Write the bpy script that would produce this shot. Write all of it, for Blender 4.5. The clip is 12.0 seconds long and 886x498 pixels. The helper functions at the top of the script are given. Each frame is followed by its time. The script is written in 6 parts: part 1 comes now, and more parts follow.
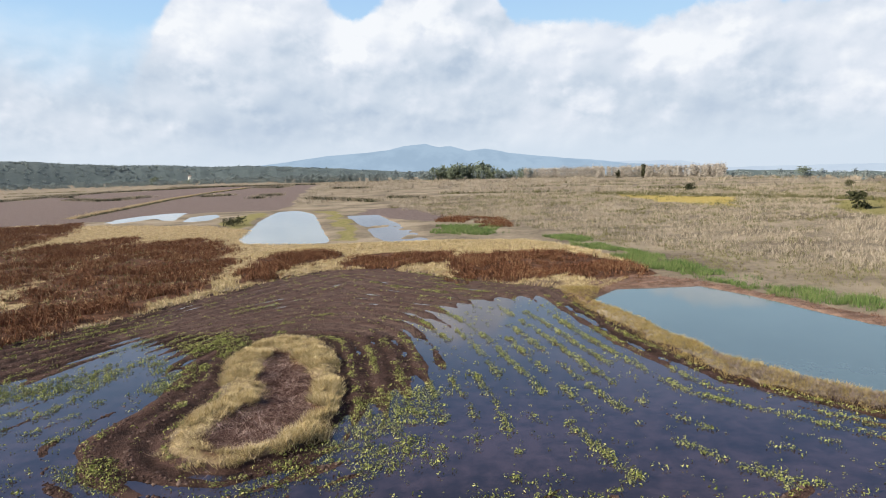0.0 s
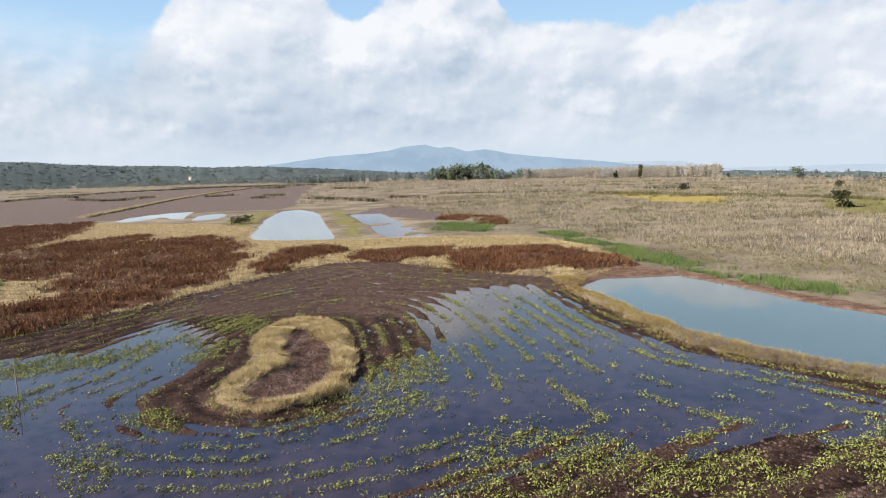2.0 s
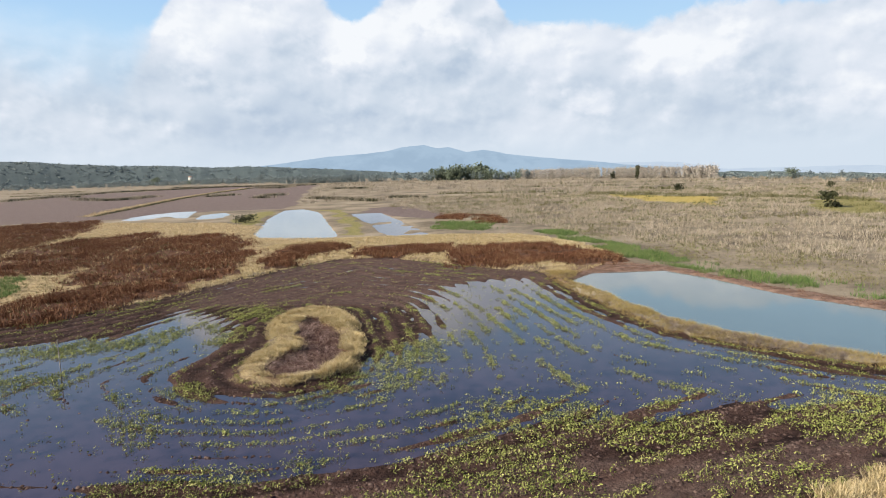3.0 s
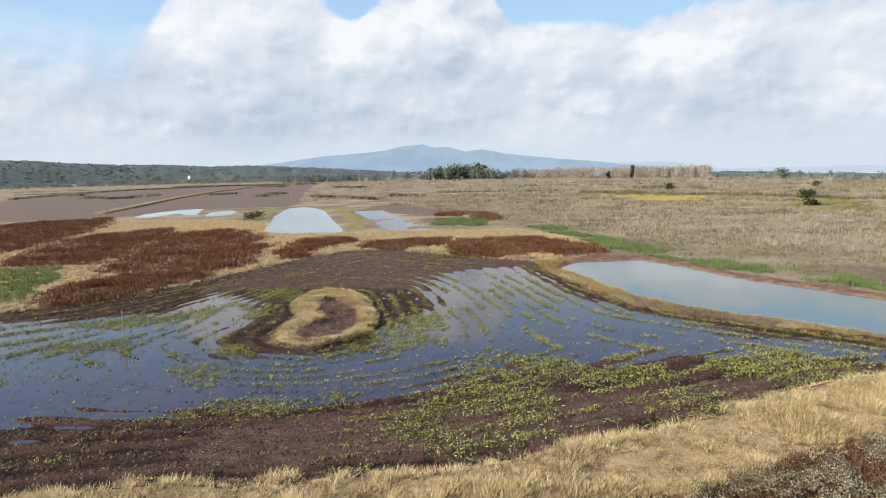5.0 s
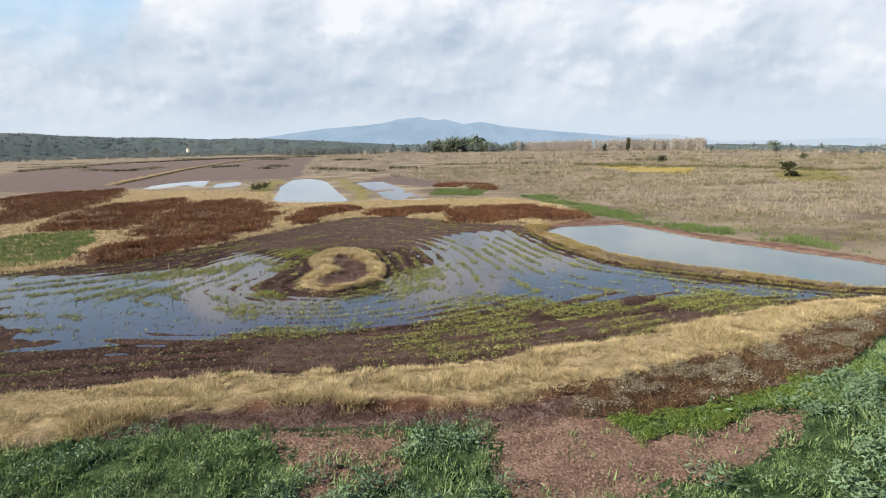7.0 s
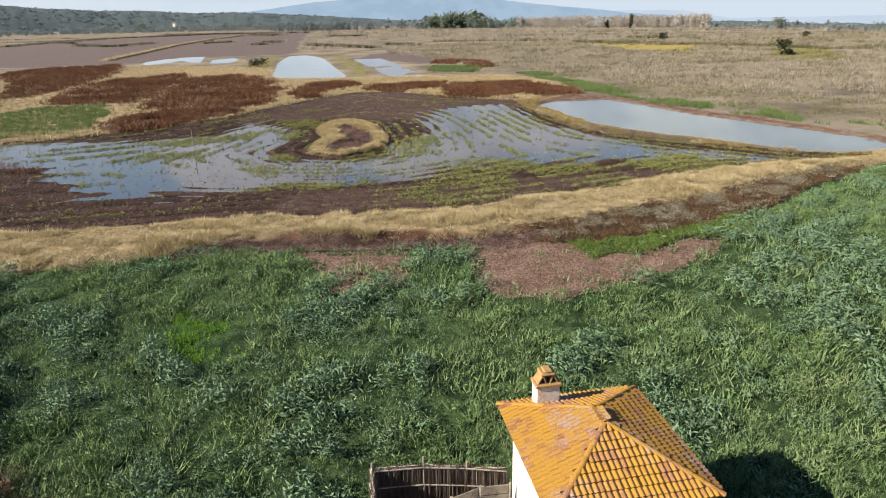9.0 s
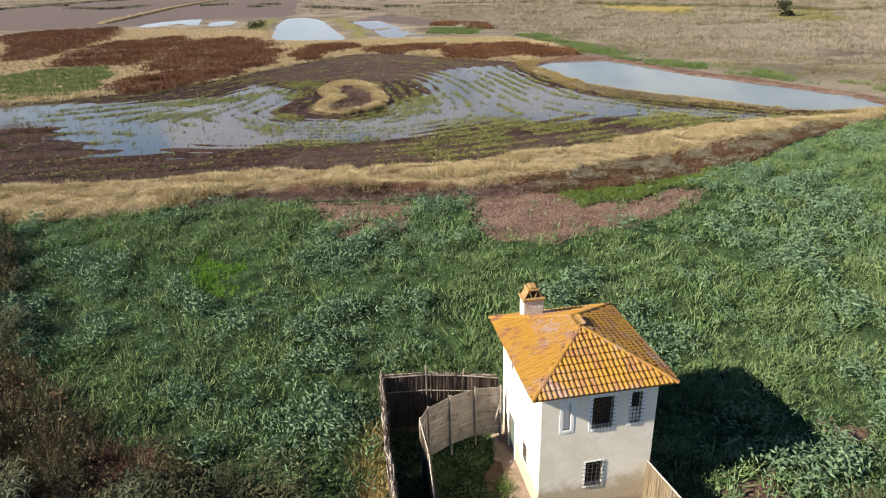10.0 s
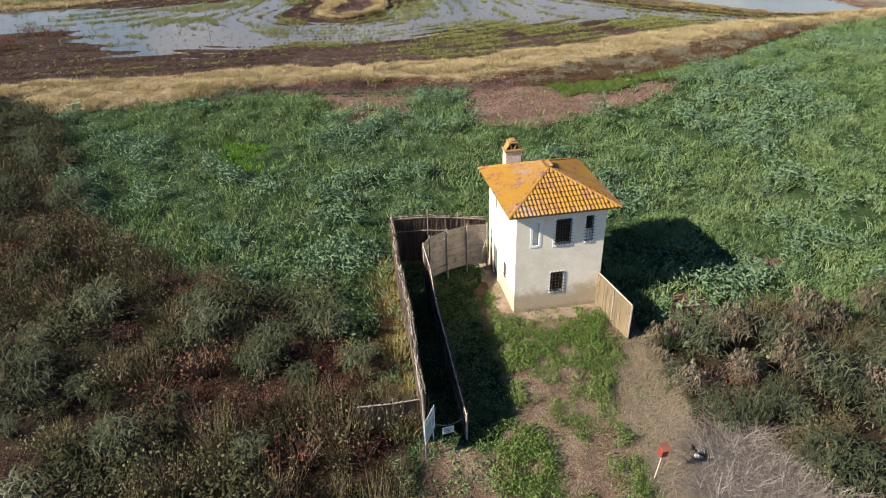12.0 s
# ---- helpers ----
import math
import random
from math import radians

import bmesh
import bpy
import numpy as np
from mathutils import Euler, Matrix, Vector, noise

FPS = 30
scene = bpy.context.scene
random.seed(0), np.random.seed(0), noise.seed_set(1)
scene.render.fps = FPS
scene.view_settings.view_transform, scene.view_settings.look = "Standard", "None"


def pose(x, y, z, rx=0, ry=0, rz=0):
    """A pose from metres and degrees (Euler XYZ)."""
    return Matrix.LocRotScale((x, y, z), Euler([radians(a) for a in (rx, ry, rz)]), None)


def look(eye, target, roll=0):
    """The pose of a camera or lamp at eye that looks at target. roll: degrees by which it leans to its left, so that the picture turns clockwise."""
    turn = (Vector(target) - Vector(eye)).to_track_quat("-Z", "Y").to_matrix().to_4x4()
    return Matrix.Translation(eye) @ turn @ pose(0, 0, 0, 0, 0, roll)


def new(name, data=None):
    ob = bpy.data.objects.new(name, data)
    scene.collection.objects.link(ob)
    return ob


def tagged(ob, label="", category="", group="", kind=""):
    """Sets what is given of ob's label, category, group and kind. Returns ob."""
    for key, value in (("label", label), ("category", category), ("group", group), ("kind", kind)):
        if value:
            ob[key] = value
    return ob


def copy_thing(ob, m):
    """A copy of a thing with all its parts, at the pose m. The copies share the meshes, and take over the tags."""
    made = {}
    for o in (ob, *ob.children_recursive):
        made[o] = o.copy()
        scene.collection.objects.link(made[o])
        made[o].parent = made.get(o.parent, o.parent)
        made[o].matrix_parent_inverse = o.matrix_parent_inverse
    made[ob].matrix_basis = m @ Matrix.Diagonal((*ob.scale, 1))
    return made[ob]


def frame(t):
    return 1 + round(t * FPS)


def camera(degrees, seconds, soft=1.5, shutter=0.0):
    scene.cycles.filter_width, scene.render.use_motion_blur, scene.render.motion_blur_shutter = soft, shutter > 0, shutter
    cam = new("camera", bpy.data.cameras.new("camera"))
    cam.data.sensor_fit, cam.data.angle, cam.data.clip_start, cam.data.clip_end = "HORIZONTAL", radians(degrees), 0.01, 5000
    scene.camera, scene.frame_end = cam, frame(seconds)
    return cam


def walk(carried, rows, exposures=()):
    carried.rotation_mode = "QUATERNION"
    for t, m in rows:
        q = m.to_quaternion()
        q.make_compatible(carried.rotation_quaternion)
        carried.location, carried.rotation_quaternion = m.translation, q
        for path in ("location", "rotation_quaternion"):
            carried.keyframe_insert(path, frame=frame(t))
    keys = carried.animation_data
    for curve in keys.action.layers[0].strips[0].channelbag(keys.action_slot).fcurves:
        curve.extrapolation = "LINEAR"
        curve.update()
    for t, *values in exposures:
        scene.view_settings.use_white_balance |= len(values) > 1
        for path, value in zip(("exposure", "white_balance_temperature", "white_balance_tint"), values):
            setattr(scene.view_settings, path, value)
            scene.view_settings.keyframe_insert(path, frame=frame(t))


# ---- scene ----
cam = camera(69.1, 12.0, soft=1.0)
PATH = [
    (0, (-0.425, 38.211, 18.235), (-0.553, 40.191, 17.981), -2.0),
    (0.5, (-0.399, 37.022, 18.198), (-0.527, 39.002, 17.944), -1.9),
    (1, (-0.326, 35.28, 18.126), (-0.453, 37.26, 17.873), -1.9),
    (1.5, (-0.205, 32.599, 18.115), (-0.331, 34.579, 17.863), -1.9),
    (2, (-0.023, 29.678, 18.073), (-0.15, 31.658, 17.821), -2.0),
    (2.5, (0.104, 26.684, 18.095), (-0.021, 28.665, 17.844), -1.9),
    (3, (0.194, 23.458, 18.141), (0.071, 25.439, 17.89), -1.9),
    (3.2, (0.178, 22.152, 18.174), (0.057, 24.133, 17.922), -1.8),
    (4.8, (0.431, 12.775, 18.169), (0.315, 14.756, 17.915), -1.9),
    (5, (0.548, 11.41, 18.19), (0.431, 13.391, 17.937), -1.8),
    (5.5, (0.742, 8.266, 18.291), (0.625, 10.246, 18.036), -1.9),
    (6, (0.843, 5.043, 18.339), (0.729, 7.023, 18.083), -1.9),
    (6.5, (1.056, 2.016, 18.278), (0.941, 3.996, 18.023), -1.8),
    (7, (1.254, -1.363, 18.216), (1.14, 0.606, 17.881), -1.8),
    (7.2, (1.37, -2.669, 18.149), (1.254, -0.709, 17.772), -1.8),
    (8.8, (1.813, -11.29, 18.083), (1.703, -9.407, 17.419), -1.6),
    (9, (1.872, -12.037, 18.073), (1.762, -10.161, 17.389), -1.6),
    (9.5, (1.96, -13.903, 18.013), (1.851, -12.045, 17.282), -1.7),
    (10, (2.049, -15.914, 17.961), (1.94, -14.076, 17.18), -1.7),
    (10.5, (2.128, -17.804, 17.916), (2.02, -15.987, 17.088), -1.7),
    (11, (2.198, -19.849, 17.912), (2.093, -18.06, 17.025), -1.7),
    (11.5, (2.279, -21.776, 17.908), (2.176, -20.015, 16.967), -1.7),
    (12, (2.386, -23.832, 17.902), (2.284, -22.103, 16.902), -1.8),
]
walk(cam, [(t, look(eye, aim, roll)) for t, eye, aim, roll in PATH])

# ---- light ----
SUN_FROM = Vector((-0.79, -0.32, 0.55)).normalized()
SUN_ELEVATION = math.asin(SUN_FROM.z)
SUN_AZIMUTH = math.atan2(SUN_FROM.x, SUN_FROM.y)
sun_data = bpy.data.lights.new("sun", "SUN")
sun_data.energy, sun_data.angle, sun_data.color = 5.0, radians(0.5), (1.0, 0.91, 0.76)
sun = new("sun", sun_data)
sun.matrix_world = look(SUN_FROM * 100, (0, 0, 0))


class Nodes:
    """A short way to write node trees."""

    def __init__(self, tree):
        self.tree = tree
        tree.nodes.clear()

    def put(self, kind, **links):
        node = self.tree.nodes.new(kind)
        for key, value in links.items():
            self.plug(node, key, value)
        return node

    def plug(self, node, key, value):
        names = {s.name.replace(" ", "_"): s for s in node.inputs if s.enabled}
        sock = node.inputs[int(key[1:])] if key[0] == "i" and key[1:].isdigit() else names[key]
        if isinstance(value, bpy.types.NodeSocket):
            self.tree.links.new(value, sock)
        elif isinstance(value, bpy.types.Node):
            self.tree.links.new(value.outputs[0], sock)
        elif isinstance(value, tuple) and len(value) == 3 and sock.type == "RGBA":
            sock.default_value = (*value, 1)
        else:
            sock.default_value = value

    def math(self, op, a, b=0.0, c=0.0):
        n = self.put("ShaderNodeMath", i0=a, i1=b, i2=c)
        n.operation = op
        return n.outputs[0]

    def noise(self, scale, detail=4.0, rough=0.55, vector=None, distort=0.0):
        n = self.put("ShaderNodeTexNoise", Scale=scale, Detail=detail, Roughness=rough, Distortion=distort)
        if vector is not None:
            self.plug(n, "Vector", vector)
        return n.outputs[0]

    def step(self, value, lo, hi, a=0.0, b=1.0):
        n = self.put("ShaderNodeMapRange")
        n.interpolation_type = "SMOOTHSTEP"
        for i, v in enumerate((value, lo, hi, a, b)):
            self.plug(n, "i%d" % i, v)
        return n.outputs[0]

    def mix(self, f, a, b):
        n = self.put("ShaderNodeMix")
        n.data_type = "RGBA"
        socks = [s for s in n.inputs if s.enabled]
        for s, v in zip(socks, (f, a, b)):
            if isinstance(v, bpy.types.NodeSocket):
                self.tree.links.new(v, s)
            elif s.type == "RGBA":
                s.default_value = (*v[:3], 1)
            else:
                s.default_value = v
        return [s for s in n.outputs if s.enabled][0]

    def ramp(self, f, stops):
        n = self.put("ShaderNodeValToRGB", i0=f)
        e = n.color_ramp.elements
        while len(e) < len(stops):
            e.new(0.5)
        for el, (p, c) in zip(e, stops):
            el.position = p
            el.color = (*c, 1) if isinstance(c, tuple) else (c, c, c, 1)
        return n.outputs[0]


# ---- sky: clear blue above, a bank of cumulus low over the plain ----
world = bpy.data.worlds.new("sky")
scene.world = world
world.use_nodes = True
w = Nodes(world.node_tree)
way = w.put("ShaderNodeTexCoord").outputs["Generated"]
xyz = w.put("ShaderNodeSeparateXYZ", i0=way).outputs
azimuth = w.math("ARCTAN2", xyz[0], xyz[1])
height = w.math("ARCSINE", xyz[2])
nishita = w.put("ShaderNodeTexSky")
nishita.sky_type, nishita.sun_disc = "NISHITA", False
nishita.sun_elevation, nishita.sun_rotation = SUN_ELEVATION, SUN_AZIMUTH
nishita.air_density, nishita.dust_density, nishita.ozone_density = 1.0, 0.6, 2.0
dim = w.put("ShaderNodeVectorMath", i0=nishita.outputs[0])
dim.operation = "SCALE"
dim.inputs["Scale"].default_value = 0.034
clear = dim.outputs[0]
flat = w.put("ShaderNodeCombineXYZ", i0=azimuth, i1=w.math("MULTIPLY", height, 1.25), i2=0.3).outputs[0]
flat_low = w.put("ShaderNodeCombineXYZ", i0=azimuth, i1=w.math("MULTIPLY", height, 2.1), i2=2.7).outputs[0]
# the height of the bank's upper edge, by bearing
across = w.math("MULTIPLY_ADD", azimuth, 0.5, 0.5)
edge = w.ramp(across, [(0.0, 0.42), (0.16, 0.455), (0.21, 0.39), (0.265, 0.39), (0.285, 0.53), (0.385, 0.52), (0.407, 0.44),
                       (0.435, 0.53), (0.508, 0.53), (0.525, 0.43), (0.563, 0.40), (0.617, 0.41), (0.664, 0.44), (0.72, 0.42), (0.77, 0.43), (1.0, 0.44)])
edge = w.math("MULTIPLY", edge, 0.5)


def billow(dx, dz, scale, detail):
    """Heaped cloud, sampled a little aside to tell its lit side from its shaded one."""
    at = w.put("ShaderNodeVectorMath", i0=flat, i1=(dx, dz, 0.0))
    soft = w.noise(scale, detail, 0.5, at.outputs[0], 0.0)
    v = w.put("ShaderNodeTexVoronoi")
    v.feature = "SMOOTH_F1"
    v.inputs["Scale"].default_value, v.inputs["Smoothness"].default_value = scale * 0.9, 0.6
    shake = w.put("ShaderNodeVectorMath", i0=at.outputs[0], i1=w.put("ShaderNodeCombineXYZ", i0=w.math("MULTIPLY", soft, 0.09), i1=w.math("MULTIPLY", soft, 0.07)).outputs[0])
    w.plug(v, "Vector", shake.outputs[0])
    return w.math("MULTIPLY_ADD", v.outputs["Distance"], -0.32, w.math("MULTIPLY_ADD", soft, 0.65, 0.32))


lumps = billow(0, 0, 6.0, 4.0)
fine = w.noise(34.0, 6.0, 0.6, flat, 0.3)
rag = w.math("MULTIPLY_ADD", w.math("SUBTRACT", lumps, 0.5), 0.085, w.math("MULTIPLY", w.math("SUBTRACT", fine, 0.5), 0.03))
# the bank thins out into haze towards one side
thin = w.step(azimuth, -0.44, -0.52)
bank = w.step(w.math("SUBTRACT", w.math("ADD", edge, rag), height), w.math("MULTIPLY_ADD", thin, -0.02, -0.004), w.math("MULTIPLY_ADD", thin, 0.09, 0.012))
wisps = w.step(w.noise(2.3, 7.0, 0.6, flat, 0.6), 0.60, 0.85, 0.0, 0.22)
cover = w.math("MAXIMUM", bank, wisps)
# sunlit heads and grey bases: bearing, height, half width, half height, strength
HEADS = [(-0.125, 0.189, 0.109, 0.052, 0.50), (-0.051, 0.230, 0.033, 0.047, 0.60), (-0.008, 0.184, 0.027, 0.029, 0.75), (-0.209, 0.192, 0.042, 0.031, 0.40), (-0.377, 0.195, 0.078, 0.042, 0.30), (-0.433, 0.171, 0.044, 0.033, 0.40), (-0.354, 0.135, 0.042, 0.062, 0.25), (-0.252, 0.218, 0.115, 0.057, 0.20), (0.061, 0.181, 0.062, 0.029, 0.35), (0.224, 0.157, 0.198, 0.044, 0.32), (0.358, 0.161, 0.125, 0.040, 0.30), (0.332, 0.116, 0.050, 0.037, 0.40), (0.156, 0.093, 0.044, 0.019, 0.55), (0.501, 0.075, 0.052, 0.027, 0.50), (0.248, 0.057, 0.073, 0.017, 0.30), (0.492, 0.132, 0.083, 0.047, 0.30), (-0.606, 0.187, 0.094, 0.035, 0.30), (0.093, 0.092, 0.042, 0.042, 0.20)]
BASES = [(-0.049, 0.170, 0.062, 0.035, 0.40), (-0.238, 0.115, 0.135, 0.040, 0.30), (-0.388, 0.102, 0.078, 0.044, 0.22), (0.279, 0.083, 0.135, 0.046, 0.36), (-0.084, 0.136, 0.083, 0.031, 0.15), (-0.182, 0.061, 0.292, 0.031, 0.22), (0.401, 0.119, 0.078, 0.037, 0.22), (-0.579, 0.142, 0.177, 0.050, 0.16), (0.361, 0.043, 0.271, 0.035, 0.20)]
curl = w.put("ShaderNodeTexNoise", Scale=15.0, Detail=5.0, Roughness=0.6, Vector=flat)
shift = w.put("ShaderNodeSeparateXYZ", i0=curl.outputs["Color"]).outputs
bent_a = w.math("MULTIPLY_ADD", w.math("SUBTRACT", shift[0], 0.5), 0.11, azimuth)
bent_h = w.math("MULTIPLY_ADD", w.math("SUBTRACT", shift[1], 0.5), 0.085, height)


def heap(total, rows, sign):
    """Add soft heaps of light or shade, each an oval with a curled edge."""
    for a, h, ra, rh, strength in rows:
        da = w.math("MULTIPLY", w.math("SUBTRACT", bent_a, a), 1 / ra)
        dh = w.math("MULTIPLY", w.math("SUBTRACT", bent_h, h), 1 / rh)
        far_ = w.math("ADD", w.math("MULTIPLY", da, da), w.math("MULTIPLY", dh, dh))
        total = w.math("ADD", total, w.step(far_, 1.6, 0.0, 0.0, sign * strength * 0.56))
    return total


lit = w.math("SUBTRACT", lumps, billow(-0.018, 0.026, 6.0, 4.0))
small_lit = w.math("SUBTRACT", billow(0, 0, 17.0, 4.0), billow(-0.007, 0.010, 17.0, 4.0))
relief = w.math("MULTIPLY_ADD", small_lit, 1.7, w.math("MULTIPLY", lit, 2.1))
broad = w.noise(3.2, 4.0, 0.5, flat_low, 0.2)
rim = w.step(w.math("SUBTRACT", edge, height), -0.02, 0.10, 0.12, 0.0)
puffs = w.math("ADD", w.math("ADD", relief, rim), w.math("MULTIPLY_ADD", w.math("SUBTRACT", broad, 0.5), 0.55, 0.50))
puffs = heap(heap(puffs, HEADS, 1), BASES, -1)
low = w.step(height, 0.0, 0.075)
cloud = w.ramp(puffs, [(0.0, (0.222, 0.266, 0.326)), (0.4, (0.285, 0.321, 0.368)), (0.7, (0.345, 0.369, 0.408)), (1.0, (0.412, 0.425, 0.443))])
cloud = w.mix(low, (0.300, 0.341, 0.388), cloud)
tint = w.put("ShaderNodeVectorMath", i0=clear, i1=(0.58, 0.78, 1.2))
tint.operation = "MULTIPLY"
blue = w.mix(w.step(height, 0.14, 0.42), (0.222, 0.328, 0.425), (0.105, 0.195, 0.385))
blue = w.mix(w.step(height, 0.40, 0.80), blue, tint.outputs[0])
sky = w.mix(cover, blue, cloud)
w.put("ShaderNodeOutputWorld", i0=w.put("ShaderNodeBackground", i0=sky, i1=0.885))
scene.view_settings.exposure = 1.33


# ---- numbers over the plan ----
rng = np.random.default_rng(7)


def value_noise(x, y, size, seed=0):
    """Smooth noise from 0 to 1 over the plan, with lumps of that size in metres."""
    x, y = np.asarray(x, float) / size + 113.7 * seed, np.asarray(y, float) / size + 57.3 * seed
    i, j = np.floor(x), np.floor(y)
    u, v = x - i, y - j
    u, v = u * u * (3 - 2 * u), v * v * (3 - 2 * v)

    def corner(a, b):
        h = np.sin(a * 127.1 + b * 311.7 + seed * 17.17) * 43758.5453
        return h - np.floor(h)
    return (corner(i, j) * (1 - u) + corner(i + 1, j) * u) * (1 - v) + (corner(i, j + 1) * (1 - u) + corner(i + 1, j + 1) * u) * v


def fractal(x, y, size, seed=0, octaves=4):
    total, weight, amp = 0, 0, 1.0
    for k in range(octaves):
        total = total + amp * value_noise(x, y, size / 2 ** k, seed + k)
        weight, amp = weight + amp, amp * 0.55
    return total / weight


def blend(a, lo, hi):
    t = np.clip((a - lo) / (hi - lo), 0, 1)
    return t * t * (3 - 2 * t)


def inside(poly, x, y, ragged=0.0, size=4.0, seed=3):
    """Metres inside (positive) or outside (negative) an outline, its edge made ragged."""
    x, y = np.asarray(x, float), np.asarray(y, float)
    if ragged:
        dx = fractal(x, y, size, seed) - 0.5
        dy = fractal(x, y, size, seed + 11) - 0.5
        x, y = x + dx * ragged * 2, y + dy * ragged * 2
    best, within = np.full(x.shape, 1e9), np.zeros(x.shape, bool)
    n = len(poly)
    for k in range(n):
        (ax, ay), (bx, by) = poly[k], poly[(k + 1) % n]
        ex, ey = bx - ax, by - ay
        t = np.clip(((x - ax) * ex + (y - ay) * ey) / (ex * ex + ey * ey), 0, 1)
        best = np.minimum(best, np.hypot(x - ax - t * ex, y - ay - t * ey))
        if ay != by:
            within ^= ((ay > y) != (by > y)) & (x < ex * (y - ay) / ey + ax)
    return np.where(within, best, -best)


FIELD = [(-110, 35), (-60, 38.5), (-36, 41.2), (-28, 43.4), (-18, 45.6), (-12, 45), (-8, 46.4), (-1, 47.2), (9, 51.5), (20.5, 57.3),
         (28, 62), (45, 66.5), (52, 69.5), (42, 72.5), (34, 78.5), (27, 84.5), (20, 91), (16, 104), (12.5, 118), (10, 132), (-5, 142),
         (-19, 155), (-30, 154), (-37, 143), (-42, 132), (-47, 118), (-52, 110), (-58, 100.5), (-66, 95), (-76, 90), (-110, 82)]
NEAR_STRAW = [(-110, 36), (-60, 39.5), (-36, 42.2), (-28, 44.4), (-18, 46.6), (-8, 47.4), (-1, 48.2), (9, 52.5), (20.5, 58.3), (28, 63),
              (45, 67.5), (62, 74), (62, 70), (42, 62.3), (33.5, 57.3), (25, 51.8), (17, 46.7), (11, 43.8), (2.4, 40.2), (-8.3, 39.6),
              (-14.4, 40.4), (-20, 38.8), (-24, 36.7), (-30, 34.2), (-42, 32.5), (-110, 27)]
LEFT_STRAW = [(-110, 81), (-76, 89), (-66, 94), (-58, 100), (-52, 109), (-47, 117), (-42, 131), (-37, 142), (-30, 153), (-19, 154),
              (-5, 141), (11, 131), (16, 130), (21, 138), (27, 147), (23, 168), (10, 193), (-14, 195), (-42, 193), (-53, 178), (-44, 165),
              (-48, 140), (-54, 124), (-59, 108), (-65, 101), (-76, 98), (-110, 92)]
RIGHT_BANK = [(10, 131), (12, 118), (15.5, 104), (19.5, 91), (26.5, 84), (33.5, 78), (41.5, 72), (52, 68.5), (57, 71.5), (52, 72),
              (44.5, 73.5), (39.5, 77.5), (32.5, 84.5), (26.5, 90.5), (22, 97), (18.5, 110), (14, 123), (16, 131)]
POND_R = [(13, 123), (19, 130), (30, 131), (34, 124), (40, 109), (46, 100.5), (51, 92.5), (56, 84), (58, 77), (54, 72), (48, 71.5),
          (44, 73), (39, 77), (32, 84), (26, 90), (21, 97), (17.5, 111)]
POND_A = [(-67, 210), (-76, 246), (-82.5, 270), (-91, 308), (-95, 333), (-89, 338), (-74.5, 311), (-56.5, 254), (-46.8, 221), (-40.8, 202), (-41, 198), (-55, 199), (-62, 202)]
POND_B = [(-55.5, 294), (-49, 295), (-42.5, 295), (-34.4, 270), (-24.7, 240), (-18.9, 218), (-13.5, 198), (-22.4, 196), (-25.7, 199), (-35.4, 229), (-44.8, 259)]
POND_C = [(-156, 294), (-161, 321), (-159, 334), (-155, 347), (-147, 347), (-138, 322), (-128, 295), (-134, 298), (-144, 312), (-147, 286)]
POND_D = [(-120, 287), (-128, 315), (-125, 328), (-116, 311), (-111, 292), (-114, 285)]
BROWNS = [[(-64, 99.5), (-68.5, 110), (-67, 126), (-54, 129), (-49, 144), (-46, 134), (-49.5, 120), (-55, 106), (-58, 99)],
          [(-72, 131), (-85, 170), (-94, 207), (-81, 214), (-63, 190), (-51.5, 156), (-50, 146), (-56, 132)],
          [(-100, 142), (-118.5, 185), (-119.6, 208), (-106, 226), (-98.5, 208), (-88, 163), (-82, 141)],
          [(-124, 155), (-150, 200), (-188, 244), (-193, 274), (-176, 285), (-165, 292), (-140, 243), (-124, 192), (-120, 163)],
          [(-41, 143), (-46.6, 170), (-37.6, 178), (-31.4, 168), (-36.5, 161), (-38.9, 157), (-38.5, 145)],
          [(-27.3, 159), (-21.2, 170), (-9.4, 169.5), (-7.1, 159.5), (-16.7, 154), (-25.7, 157)],
          [(-6.3, 152), (-2.1, 140), (3.3, 138), (12.5, 142), (17, 137.5), (25, 141), (22, 154), (13.2, 165), (4.4, 167.5), (-5.5, 159)]]
GREEN_LEFT = [(-103, 125), (-101, 136), (-88, 140), (-79, 126), (-70.6, 106), (-67.7, 97), (-74, 93.5), (-78, 91), (-112, 94)]
ISLAND = [(-25.4, 98), (-24.8, 103.4), (-22, 105.2), (-18, 103.6), (-15.2, 98), (-13.1, 90), (-11.8, 83.5), (-12.1, 79.4), (-14.3, 77), (-16.8, 75),
          (-19.6, 75.6), (-21.6, 77.2), (-22.8, 80), (-22.2, 85.6), (-22.9, 90)]
ISLAND_CORE = [(-21.5, 96), (-20.9, 99.4), (-18.6, 96.7), (-16.5, 93.2), (-14.7, 87.5), (-13.6, 82.7), (-14.1, 80.2), (-15.2, 78.4), (-16.6, 77), (-18.4, 77.0),
               (-19.8, 77.8), (-20.3, 79.9), (-19.5, 82.6), (-18.8, 85.7), (-19.2, 88.9), (-20.7, 93.4)]
